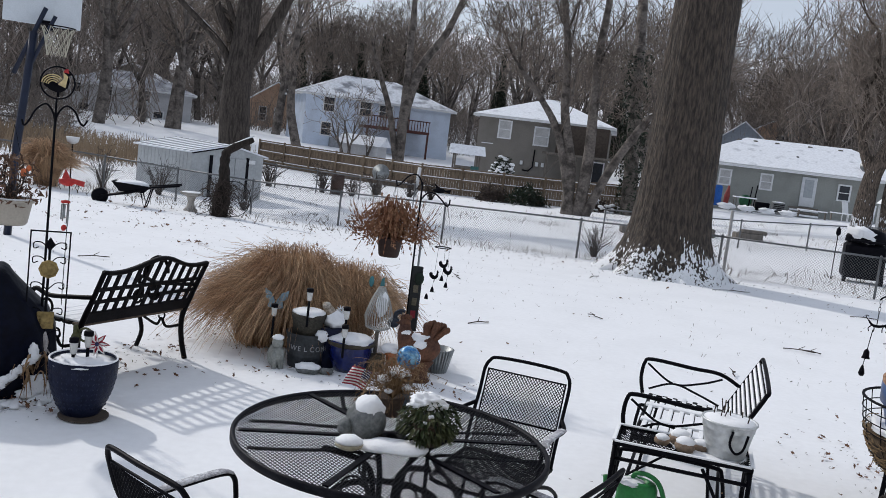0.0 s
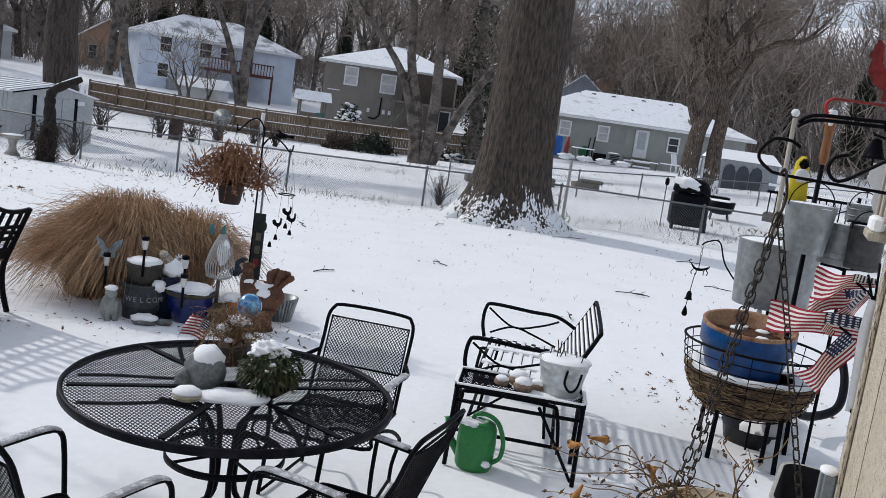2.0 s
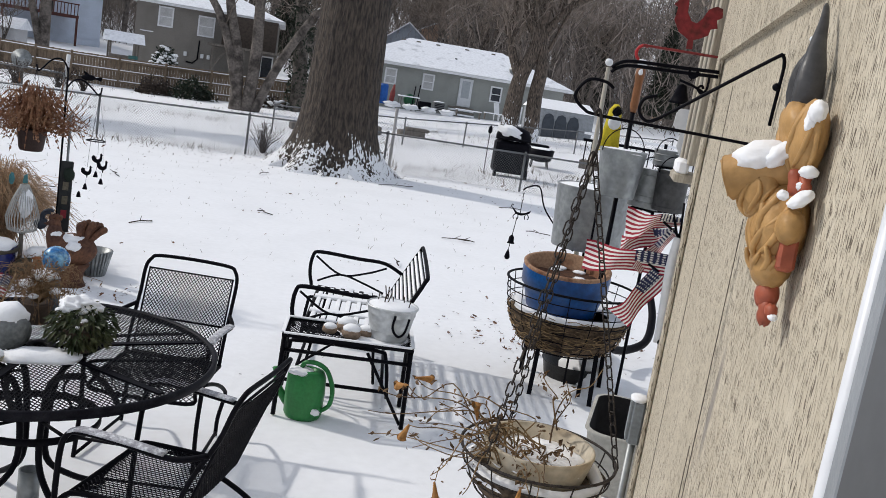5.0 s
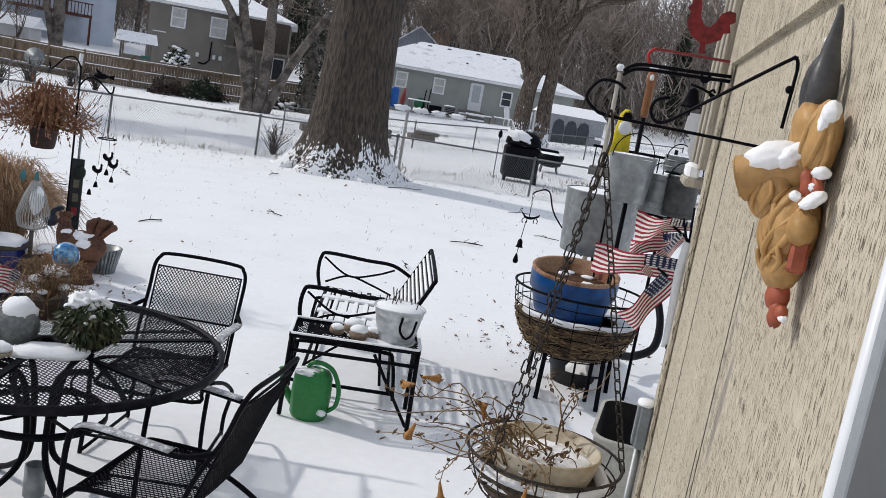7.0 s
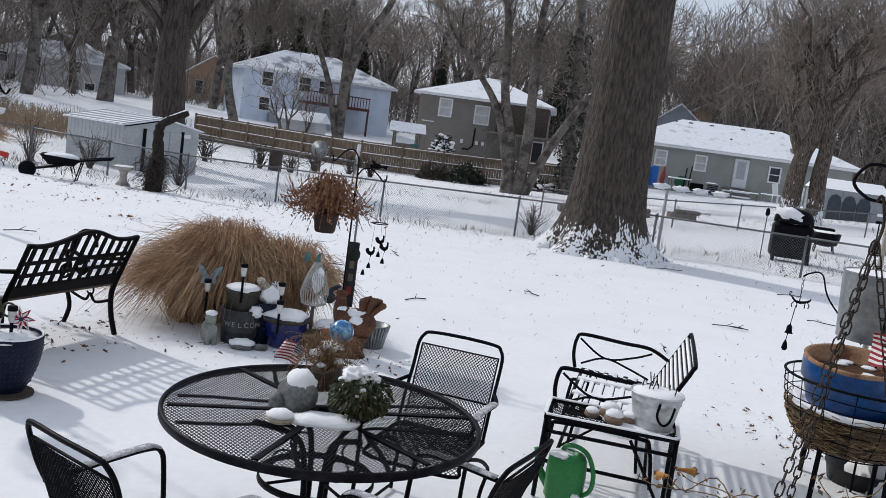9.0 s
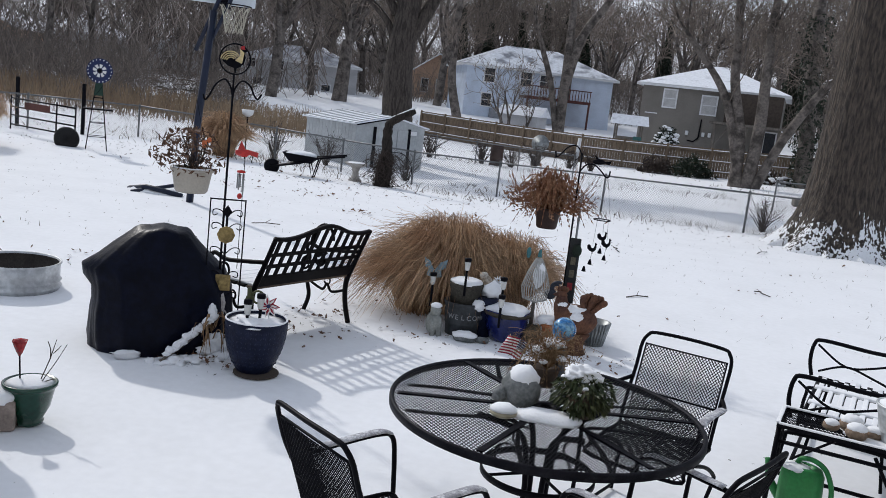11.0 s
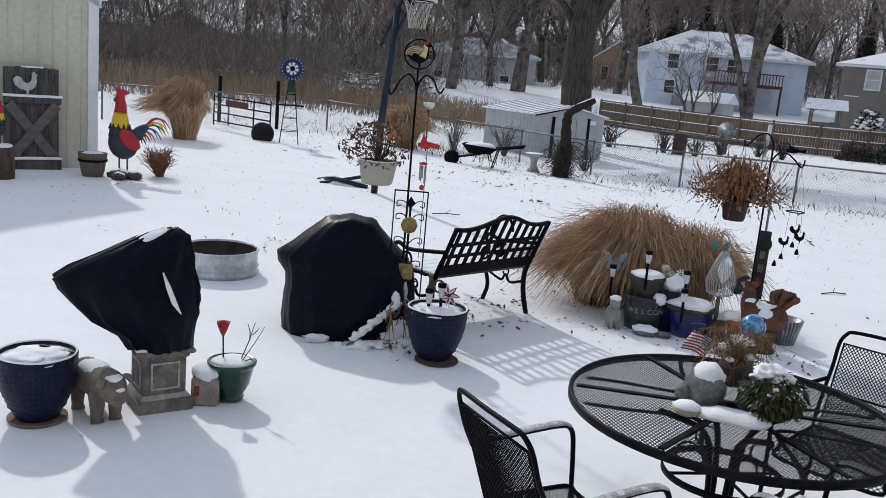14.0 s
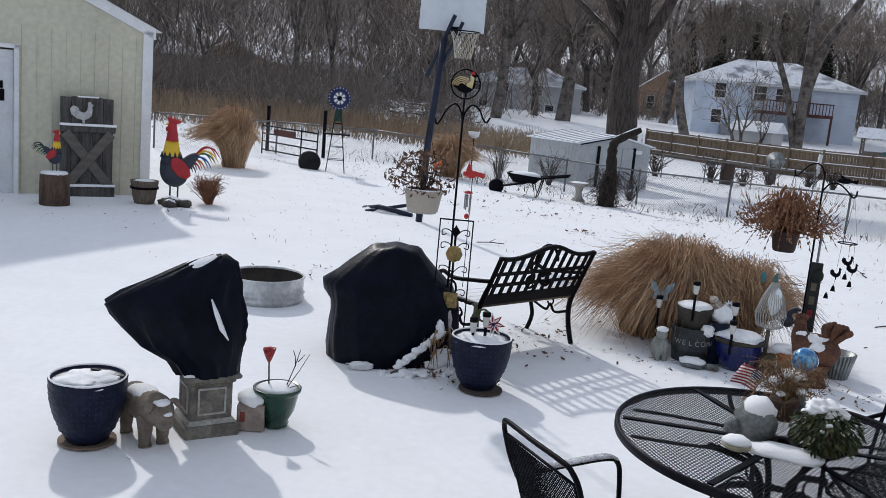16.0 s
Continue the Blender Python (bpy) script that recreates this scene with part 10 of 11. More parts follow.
# brick-red beak and wattle pieces
pl.blob((1.236, 0.028, 1.832), (0.02, 0.015, 0.021), 0.14, 4, 7, nu=20, nv=12)
pl.blob((1.228, 0.026, 1.812), (0.014, 0.011, 0.02), 0.2, 4, 8)
pl.blob((1.21, 0.024, 1.816), (0.012, 0.008, 0.009), 0.2, 4, 3)
plaque_piece("beak", PRED, "brick-red beak")
pl.rbox((1.208, 0.022, 1.889), (0.03, 0.022, 0.042), 0.004, ry(12))
plaque_piece("wattle", PRED, "brick-red block")
pl.tube(spline([(1.205, 0.034, 1.993), (1.2, 0.033, 1.98), (1.196, 0.03, 1.963)], 3), [0.006, 0.008, 0.008, 0.007, 0.008, 0.008, 0.005], 8)
plaque_piece("toe", PRED, "brick-red toe")
pl.tube(spline([(1.2, 0.022, 1.991), (1.19, 0.022, 1.98), (1.186, 0.02, 1.968)], 3), [0.005, 0.007, 0.008, 0.006, 0.008, 0.007, 0.004], 8)
plaque_piece("toe", PRED, "brick-red toe")
# snow caught on it
for c_, r_, n_, seed_, m_ in (((1.262, 0.068, 2.002), (0.036, 0.035, 0.021), 0.16, 19, rx(-22)), ((1.236, 0.05, 2.008), (0.02, 0.022, 0.013), 0.2, 20, rx(-40)),
                              ((1.18, 0.028, 2.066), (0.015, 0.011, 0.013), 0.18, 10, ry(0)), ((1.188, 0.032, 2.052), (0.008, 0.007, 0.013), 0.2, 22, ry(0)),
                              ((1.184, 0.022, 1.994), (0.014, 0.011, 0.0075), 0.15, 11, ry(10)), ((1.19, 0.026, 1.976), (0.0065, 0.006, 0.0055), 0.2, 21, ry(0)),
                              ((1.172, 0.026, 1.961), (0.015, 0.017, 0.0085), 0.15, 12, rx(-40)), ((1.19, 0.044, 1.962), (0.01, 0.007, 0.006), 0.2, 13, ry(0)),
                              ((1.304, 0.03, 2.16), (0.006, 0.005, 0.004), 0.2, 15, ry(0)), ((1.2, 0.022, 1.81), (0.006, 0.006, 0.0045), 0.2, 14, ry(0))):
    pl.blob(c_, r_, n_, 2.2, seed_, m_, nu=28, nv=18)
    plaque_piece("snow_patch", SNOWCAP, "")

# ---- plant bracket and hanging basket ----
pb = thing("plant_bracket", WALL, "black iron plant bracket with a curled hook on the wall", "bracket")
part("back_bar", Shape().tube([(1.69, 0.006, 2.05), (1.668, 0.006, 2.152)], 0.0032, 6), IRON, pb)
part("diagonal", Shape().tube(spline([(1.668, 0.006, 2.148), (1.668, 0.011, 2.166), (1.674, 0.028, 2.158), (1.74, 0.16, 2.056), (1.76, 0.2, 2.027), (1.76, 0.218, 2.028), (1.76, 0.228, 2.044), (1.76, 0.222, 2.064), (1.76, 0.2, 2.073)], 5), 0.0032, 8), IRON, pb)
part("arm", Shape().tube(spline([(1.81, 0.0, 2.012), (1.8, 0.13, 2.016), (1.78, 0.295, 2.021), (1.78, 0.33, 2.029), (1.78, 0.35, 2.052), (1.78, 0.331, 2.083), (1.78, 0.3, 2.085), (1.78, 0.281, 2.075)], 5), 0.0032, 8), IRON, pb)
part("screw", Shape().blob((1.676, 0.01, 2.115), (0.006, 0.007, 0.007), 0, 1, 1, nu=8, nv=6), IRON, pb)

LINK = Shape()
LINK.tube([(0.0065, 0, -0.008), (0.0065, 0, 0.008), (0.004, 0, 0.0135), (-0.004, 0, 0.0135), (-0.0065, 0, 0.008), (-0.0065, 0, -0.008), (-0.004, 0, -0.0135), (0.004, 0, -0.0135)], 0.0017, 5, closed=True)
LINK_MESH = LINK.mesh("link")
RUST = mat("rusty_chain", (0.05, 0.042, 0.038), 0.6, metal=0.4, var=0.4, scale=60, fine=200, bump=0.2)
LINK_MESH.materials.append(RUST)


def chain(p0, p1, parent, sag=0.0, size=1.0):
    p0, p1 = Vector(p0), Vector(p1)
    n = max(2, int((p1 - p0).length / (0.0225 * size)))
    pts = [p0.lerp(p1, i / n) - Vector((0, 0, sag * 4 * (i / n) * (1 - i / n))) for i in range(n + 1)]
    for i in range(n):
        d = (pts[i + 1] - pts[i]).normalized()
        o = new("link", LINK_MESH)
        o.parent = parent
        o.matrix_basis = Matrix.Translation((pts[i] + pts[i + 1]) / 2) @ d.to_track_quat("Z", "Y").to_matrix().to_4x4() @ Matrix.Rotation(radians(45 + 90 * (i % 2)), 4, "Z") @ Matrix.Scale(size, 4)


BK = Vector((0.914, 1.527, 1.34))
bkm = Matrix.Translation(BK) @ Matrix.Rotation(radians(-30.9), 4, "Z")
hb = thing("hanging_basket", bkm, "wire hanging basket holding a pale pot and snow on rusty chains", "hanging basket")
for r, z in ((0.158, 0.0), (0.15, -0.03), (0.138, -0.058), (0.12, -0.085), (0.095, -0.11)):
    part("wire_ring", Shape().tube(arc((0, 0, z), r, 0, 354, 40, "xy"), 0.0032 if z == 0 else 0.0018, 6, closed=True), RUST, hb)
for k in range(12):
    a = k * math.pi / 6
    part("wire_rib", Shape().tube([(r * math.cos(a), r * math.sin(a), z) for r, z in ((0.158, 0.0), (0.15, -0.03), (0.138, -0.058), (0.12, -0.085), (0.095, -0.11), (0.03, -0.13))], 0.0016, 5), RUST, hb)
MOSS = mat("coco_liner", (0.11, 0.08, 0.055), 0.95, var=0.5, scale=12, fine=70, bump=0.8)
part("liner", Shape().lathe([(0.02, -0.126), (0.09, -0.106), (0.115, -0.083), (0.132, -0.058), (0.143, -0.035), (0.135, -0.035), (0.02, -0.06)], 36, wob=0.015), MOSS, hb)
PALEPOT = mat("pale_clay", (0.5, 0.44, 0.34), 0.6, var=0.2, scale=8, fine=60, bump=0.1, color2=(0.36, 0.25, 0.13), mix=(0.5, 0.75))
part("pot", Shape().lathe([(0.075, -0.08), (0.085, -0.08), (0.108, -0.01), (0.114, 0.014), (0.113, 0.019), (0.107, 0.018), (0.1, -0.01), (0.02, -0.012)], 44), PALEPOT, hb)
part("pot_snow", Shape().blob((0, 0.0, -0.012), (0.094, 0.098, 0.016), 0.25, 2.2, 3, nu=30), SNOWCAP, hb)
part("rim_snow", Shape().lathe([(0.108, -0.05), (0.128, -0.022), (0.142, -0.03), (0.14, -0.05)], 40, wob=0.03), SNOWCAP, hb)
HK = Vector((0, 0, 0.61))
for x, y in ((-0.096, -0.124), (-0.074, 0.138), (0.157, -0.005)):
    chain((x, y, 0.0), HK, hb)
part("strap_hook", Shape().tube(spline([HK + Vector((0, 0, -0.01)), HK + Vector((0.006, 0, 0.03)), HK + Vector((0, 0, 0.068)), HK + Vector((-0.006, 0, 0.082)), HK + Vector((-0.012, 0, 0.07))], 4), 0.006, 8, flat=0.5), RUST, hb)
# dead trailing flowers
STRAW = mat("dead_stem", (0.27, 0.18, 0.09), 0.85, var=0.35, scale=20, fine=90, bump=0.1, color2=(0.1, 0.065, 0.04))
CRISP = mat("crisp_leaf", (0.14, 0.085, 0.045), 0.85, var=0.4, scale=30, fine=120, bump=0.2, color2=(0.2, 0.13, 0.075))
BLOOM = mat("faded_bloom", (0.34, 0.165, 0.05), 0.7, var=0.3, scale=20, fine=80, bump=0.1, color2=(0.42, 0.2, 0.06))
ds, lf = Shape(), Shape()
rnd = random.Random(31)


def dead_stem(p0, p1, lift, n_leaf):
    p0, p1 = Vector(p0), Vector(p1)
    mid = (p0 + p1) / 2 + Vector((rnd.uniform(-0.02, 0.02), rnd.uniform(-0.02, 0.02), lift))
    kink = [Vector([rnd.gauss(0, 0.012) for _ in range(3)]) for _ in range(3)]
    line = spline([p0, p0.lerp(mid, 0.55) + Vector((0, 0, lift * 0.4)) + kink[0], mid + kink[1], mid.lerp(p1, 0.6) + kink[2], p1], 4)
    ds.tube(line, [0.0019 - 0.0011 * i / (len(line) - 1) for i in range(len(line))], 5)
    for _ in range(n_leaf):
        q = line[rnd.randrange(3, len(line))] + Vector([rnd.gauss(0, 0.008) for _ in range(3)])
        a, b = [Vector([rnd.gauss(0, 1) for _ in range(3)]).normalized() for _ in range(2)]
        h = rnd.uniform(0.003, 0.009)
        lf.add([q - a * h, q + b * h * 0.6, q + a * h * 1.3, q - b * h * 0.6, q + a.cross(b) * h * 0.5], [(0, 1, 4), (1, 2, 4), (2, 3, 4), (3, 0, 4)])


for _ in range(24):
    a, r = rnd.uniform(1.5, 5.2), rnd.uniform(0.06, 0.28)
    dead_stem((rnd.uniform(-0.08, 0.03), rnd.uniform(-0.09, 0.06), -0.01), (-0.06 + r * math.cos(a) * 1.05, -0.04 + r * 0.75 * math.sin(a), rnd.uniform(-0.06, 0.075)), rnd.uniform(0.02, 0.06), 8)
for x, y, z in ((0.06, -0.02, 0.02), (0.03, -0.11, -0.03), (0.0, -0.08, 0.03), (0.07, -0.06, 0.0), (-0.02, -0.14, -0.08), (0.05, -0.13, -0.09)):
    dead_stem((0.0, -0.05, -0.01), (x, y, z), 0.02, 11)
dead_stem((0.02, 0.05, 0.0), (0.03, 0.1, 0.125), 0.0, 26)
dead_stem((0.02, 0.05, 0.0), (0.1, 0.1, 0.17), 0.0, 1)
dead_stem((0.03, 0.06, 0.03), (-0.02, 0.1, 0.13), 0.02, 14)
BLOOMS = ((-0.135, -0.02, 0.06, 200, 10), (-0.26, -0.1, 0.02, 20, 20), (-0.02, -0.17, -0.03, 10, 6), (-0.175, -0.16, -0.06, 12, -10), (-0.29, -0.04, 0.09, 60, 40), (-0.255, 0.0, 0.1, 80, -50), (0.02, -0.16, -0.06, 200, 30))
for x, y, z, rx_, ry_ in BLOOMS:
    neck = Matrix.Rotation(radians(rx_), 3, "X") @ Matrix.Rotation(radians(ry_), 3, "Y") @ Vector((0, 0, 0.019))
    dead_stem((-0.03 + 0.2 * x, -0.04 + 0.3 * y, -0.01), (x + neck.x, y + neck.y, z + neck.z), 0.035, 9)
tagged(part("dead_stem_tangle", ds, STRAW, hb), kind="stuff")
tagged(part("crisp_foliage", lf, CRISP, hb), kind="stuff")
for x, y, z, rx_, ry_ in BLOOMS:
    m = Matrix.Rotation(radians(rx_), 3, "X") @ Matrix.Rotation(radians(ry_), 3, "Y")
    part("faded_flower", Shape().lathe([(0.002, 0.02), (0.0035, 0.008), (0.005, -0.004), (0.007, -0.015), (0.01, -0.02), (0.004, -0.01)], 9, m=m, c=(x, y, z), wob=0.16), BLOOM, hb)

# ---- farther bracket with the red rooster, bell and pole heads ----
fb = thing("rooster_bracket", WALL, "black scroll bracket carrying a red rooster cut-out and a bell", "bracket")
for dz in (0.0, -0.014):
    part("bar", Shape().tube(spline([(2.9, 0.01, 2.205 + dz), (2.9, 0.14, 2.202 + dz), (2.9, 0.27, 2.2 + dz), (2.9, 0.31, 2.188 + dz), (2.9, 0.328, 2.172 + dz)], 4), 0.0055, 6), IRON, fb)
part("rooster_rail", Shape().rbox((2.9, 0.135, 2.25), (0.022, 0.225, 0.007), 0.003, Matrix.Rotation(radians(1), 3, "X")), mat("rail_red", (0.22, 0.03, 0.028), 0.6, var=0.3, scale=14, fine=60, bump=0.2), fb, "red rail")
part("rail_curl", Shape().tube(arc((2.9, 0.24, 2.228), 0.024, -60, 110, 8, "yz"), 0.005, 6), RED, fb)
BIRD = [(0.05, 0.0), (0.05, 0.12), (0.2, 0.2), (0.29, 0.34), (0.27, 0.5), (0.33, 0.53), (0.28, 0.58), (0.27, 0.66), (0.23, 0.74), (0.16, 0.7), (0.13, 0.58), (0.12, 0.45), (0.05, 0.35), (-0.03, 0.33), (-0.1, 0.4), (-0.16, 0.52), (-0.26, 0.57), (-0.35, 0.55), (-0.37, 0.44), (-0.3, 0.4), (-0.33, 0.3), (-0.24, 0.28), (-0.22, 0.2), (-0.1, 0.14), (-0.03, 0.12), (-0.04, 0.0)]
part("rooster", Shape().slab([(x * 0.21, z * 0.235) for x, z in BIRD], 0.006, Matrix.Rotation(radians(90), 3, "Z"), (2.9, 0.11, 2.26)), mat("rusted_red", (0.2, 0.018, 0.02), 0.6, var=0.4, scale=14, fine=60, bump=0.2, color2=(0.11, 0.02, 0.015)), fb, "flat red metal rooster")
part("scroll", Shape().tube(spline([(2.9, 0.035, 2.19), (2.9, 0.036, 2.15), (2.9, 0.05, 2.135), (2.9, 0.062, 2.148), (2.9, 0.052, 2.158), (2.9, 0.046, 2.149)], 5), 0.004, 6), IRON, fb)
part("scroll_arm", Shape().tube([(2.9, 0.045, 2.14), (2.9, 0.08, 2.155), (2.9, 0.12, 2.165)], 0.004, 6), IRON, fb)
part("bell_rooster", Shape().slab([(x * 0.055, z * 0.06) for x, z in COCK], 0.004, Matrix.Rotation(radians(90), 3, "Z"), (2.9, 0.085, 2.165)), IRON, fb, "small black rooster")
part("bell", Shape().lathe([(0.004, 0.0), (0.014, -0.006), (0.02, -0.03), (0.028, -0.052), (0.034, -0.06), (0.03, -0.06), (0.014, -0.02)], 20, c=(2.9, 0.108, 2.155)), IRON, fb, "black iron bell")
part("clapper", Shape().tube([(2.9, 0.108, 2.11), (2.9, 0.108, 2.07)], 0.003, 5), IRON, fb)

POLEW = mat("pale_wood", (0.4, 0.37, 0.31), 0.75, var=0.2, scale=10, fine=60, bump=0.2, stretch=(4, 4, 0.5))
GRIP = mat("brown_grip", (0.24, 0.1, 0.04), 0.5, var=0.25, scale=10, fine=60, bump=0.1, stretch=(4, 4, 0.5))
t1 = thing("knob_pole", Matrix.Translation(polar(30.5, 7.35, 0)), "pale wooden pole topped with a white knob", "garden pole")
part("shaft", Shape().tube([(0.05, 0, -0.2), (0, 0, 1.2), (-0.015, 0, 2.41)], [0.022, 0.021, 0.017], 10), POLEW, t1)
part("knob", Shape().blob((-0.017, 0, 2.45), (0.032, 0.032, 0.03), 0.1, 2, 2), WHITE, t1)
t2 = thing("grip_pole", Matrix.Translation(polar(32.4, 6.3, 0)), "black pole with a brown wooden grip and white tip", "garden pole")
part("shaft", Shape().tube([(0, 0, -0.2), (0, 0, 2.1)], 0.016, 8), IRON, t2)
part("grip", Shape().lathe([(0.02, 2.08), (0.03, 2.12), (0.028, 2.28), (0.034, 2.33), (0.03, 2.39)], 16), GRIP, t2)
part("tip", Shape().blob((-0.01, 0, 2.35), (0.02, 0.036, 0.04), 0.1, 2, 3), WHITE, t2)
part("cap", Shape().lathe([(0.03, 2.39), (0.03, 2.43), (0.02, 2.44)], 12), WHITE, t2)

YEL = mat("yellow_cloth", (0.62, 0.5, 0.03), 0.8, var=0.15, scale=8, fine=80, bump=0.2)
yc = thing("yellow_ornament", Matrix.Translation(polar(31.35, 6.5, 0)), "yellow cloth garden figure with a black feather tuft on a post", "ornament")
part("post", Shape().tube([(0, 0, -0.2), (0, 0, 2.1)], 0.009, 6), IRON, yc)
s = Shape().use(0).lathe([(0.07, 1.78), (0.06, 1.95), (0.042, 2.08), (0.015, 2.12)], 26, wob=0.12)
s.use(1).blob((-0.03, -0.06, 1.99), (0.05, 0.03, 0.05), 0.1, 2, 1)
part("cloth", s, [YEL, WHITE], yc)
s = Shape()
for k in range(13):
    a = -1.5 + k * 0.25
    s.tube([(-0.03, -0.06, 2.04), (-0.03 + 0.045 * math.sin(a), -0.075, 2.06 + 0.05 * math.cos(a))], [0.014, 0.002], 5)
part("feather_tuft", s, IRON, yc)


# ---- galvanised cans hung beyond the corner ----
def pail(m, r0, r1, h, label, ribs=(), lid=True, bail=0.0, group="galvanised cans", metal=GALV):
    t = thing("galvanised_can", m, label, "can", group)
    part("body", Shape().lathe([(0.0, 0.0), (r0, 0.0), (r0 + 0.002, 0.006), (r1, h - 0.008), (r1 + 0.006, h), (r1, h + 0.003), (r1 - 0.006, h - 0.01), (r0 * 0.5, h - 0.03)], 40), metal, t)
    for z in ribs:
        r = r0 + (r1 - r0) * z
        part("rib", Shape().tube(arc((0, 0, z * h), r + 0.001, 0, 354, 32, "xy"), 0.005, 6, closed=True), metal, t)
    if lid:
        part("snow", Shape().blob((0, 0, h - 0.01), (r1 * 0.95, r1 * 0.95, 0.02), 0.3, 2, 4, nu=24), SNOWCAP, t)
    if bail:
        part("bail", Shape().tube(arc((0, 0, h - 0.02), r1 + 0.006, 0, 180, 16, "xz"), 0.004, 6), IRON, t)
    return t


cp = thing("can_stand", Matrix.Translation(polar(30.5, 6.95, 0)), "black iron pole stand with a side arm and hook", "stand")
off = polar(31.05, 6.95, 0) - polar(30.5, 6.95, 0)
part("pole", Shape().tube([off + Vector((0, 0, -0.2)), off + Vector((0, 0, 0.994))], 0.011, 8), IRON, cp)
part("plate", Shape().lathe([(0.0, 0.99), (0.18, 0.99), (0.18, 0.997), (0.0, 0.998)], 24, c=off), IRON, cp)
ax = Vector((-math.cos(radians(28.5)), math.sin(radians(28.5)), 0))
part("side_arm", Shape().tube(spline([Vector((0, 0, 0.95)) + ax * 0.02, Vector((0, 0, 1.22)) + ax * 0.28, Vector((0, 0, 1.4)) + ax * 0.36, Vector((0, 0, 1.39)) + ax * 0.45, Vector((0, 0, 1.36)) + ax * 0.485], 6), 0.006, 6), IRON, cp)
pail(Matrix.Translation(polar(31.05, 6.95, 0.998)) @ Matrix.Rotation(radians(-1), 4, "Y"), 0.268, 0.292, 0.48, "dull galvanised metal can dusted with snow on a pole stand", bail=0)
pail(Matrix.Translation(polar(32.3, 6.17, 1.5)), 0.125, 0.16, 0.32, "grey galvanised bucket heaped with snow, hung on a pole", bail=1)
ps = thing("pail_rack", Matrix.Translation(polar(34.8, 6.4, 0)), "black iron rack of hooks for small pails", "stand")
part("post", Shape().tube([(0, 0, -0.2), (0, 0, 1.9)], 0.012, 8), IRON, ps)
for az, z in ((34.15, 1.44), (35.6, 1.45), (35.1, 1.75)):
    q = polar(az, 6.36, z) - polar(34.8, 6.4, 0)
    part("shelf_plate", Shape().lathe([(0.0, -0.012), (0.085, -0.012), (0.085, -0.004), (0.0, -0.003)], 20, c=q), IRON, ps)
    part("shelf_arm", Shape().tube([(0, 0, z - 0.03), q + Vector((0, 0, -0.012))], 0.007, 6), IRON, ps)
pail(Matrix.Translation(polar(34.15, 6.36, 1.44)) @ Matrix.Rotation(radians(4), 4, "Y"), 0.116, 0.104, 0.27, "ribbed galvanised pail with a snowy rim", (0.15, 0.3, 0.85), bail=1)
pail(Matrix.Translation(polar(35.6, 6.3, 1.45)), 0.108, 0.112, 0.28, "darker ribbed galvanised pail with a snowy rim", (0.1, 0.9), bail=1, metal=mat("dark_galvanised", (0.1, 0.1, 0.1), 0.55, metal=0.5, var=0.25, scale=9, fine=30, bump=0.08))
pail(Matrix.Translation(polar(35.1, 6.4, 1.75)), 0.1, 0.1, 0.11, "small ribbed galvanised pail on the rack", (0.3, 0.7), bail=1)

# ---- flags tied along the corner board ----
def wall_flag(s_, z, w, h, turn, drop, seed, label, fold, sag, pinch=1.0, ruck=0.0):
    flag(WALL @ Matrix.Translation((s_, 0.02, z)) @ Matrix.Rotation(radians(90 + turn), 4, "Z") @ Matrix.Rotation(radians(drop), 4, "Y"), w, h, seed, label, 0.01, fold, sag, pinch, ruck)


wall_flag(3.0, 1.685, 0.17, 0.085, 14, 4, 11, "striped cotton flag bunched in a fan at the wall corner", 0.03, 0.02, 0.3, 0.012)
wall_flag(2.99, 1.655, 0.18, 0.08, -16, 20, 14, "bunched striped flag behind another at the wall corner", 0.04, 0.02, 0.35, 0.012)
wall_flag(2.985, 1.68, 0.17, 0.05, -6, 58, 15, "narrow striped flag draped down the wall corner", 0.02, 0.0, 0.5, 0.006)
wall_flag(2.98, 1.54, 0.29, 0.085, -4, 1, 12, "striped starred flag flying out beside the wall corner", 0.035, 0.015, 0.8, 0.008)
wall_flag(3.0, 1.53, 0.2, 0.07, 6, 62, 13, "striped starred flag drooping from the wall corner", 0.03, -0.02, 1.0, 0.006)
part("hoist_tape", Shape().tube(spline([(2.955, 0.02, 1.33), (2.955, 0.024, 1.45), (2.955, 0.03, 1.58), (2.955, 0.022, 1.68)], 4), 0.017, 6, flat=0.25), WHITE, hw)

# ---- blue pot in a nest of wire on an iron stand ----
NC = polar(30.75, 6.35, 0)
ns = thing("nest_stand", Matrix.Translation(NC) @ Matrix.Rotation(radians(-30.75), 4, "Z") @ Matrix.Diagonal((1.13, 1.13, 1.0, 1.0)), "wire basket lined with a brown twig nest on iron legs", "planter stand")
for r, z, w in ((0.42, 0.8, 0.009), (0.415, 0.73, 0.004), (0.405, 0.66, 0.004), (0.395, 0.59, 0.004), (0.375, 0.52, 0.004), (0.345, 0.45, 0.004), (0.3, 0.38, 0.004), (0.24, 0.33, 0.005)):
    part("wire_ring", Shape().tube(arc((0, 0, z), r, 0, 354, 44, "xy"), w, 6, closed=True), IRON, ns)
for k in range(16):
    a = k * math.pi / 8
    part("wire_rib", Shape().tube([(r * math.cos(a), r * math.sin(a), z) for r, z in ((0.42, 0.8), (0.405, 0.66), (0.375, 0.52), (0.3, 0.38), (0.24, 0.33))], 0.003, 5), IRON, ns)
NEST = mat("nest_fibre", (0.13, 0.09, 0.055), 0.95, var=0.5, scale=9, fine=60, bump=0.8, color2=(0.06, 0.042, 0.028))
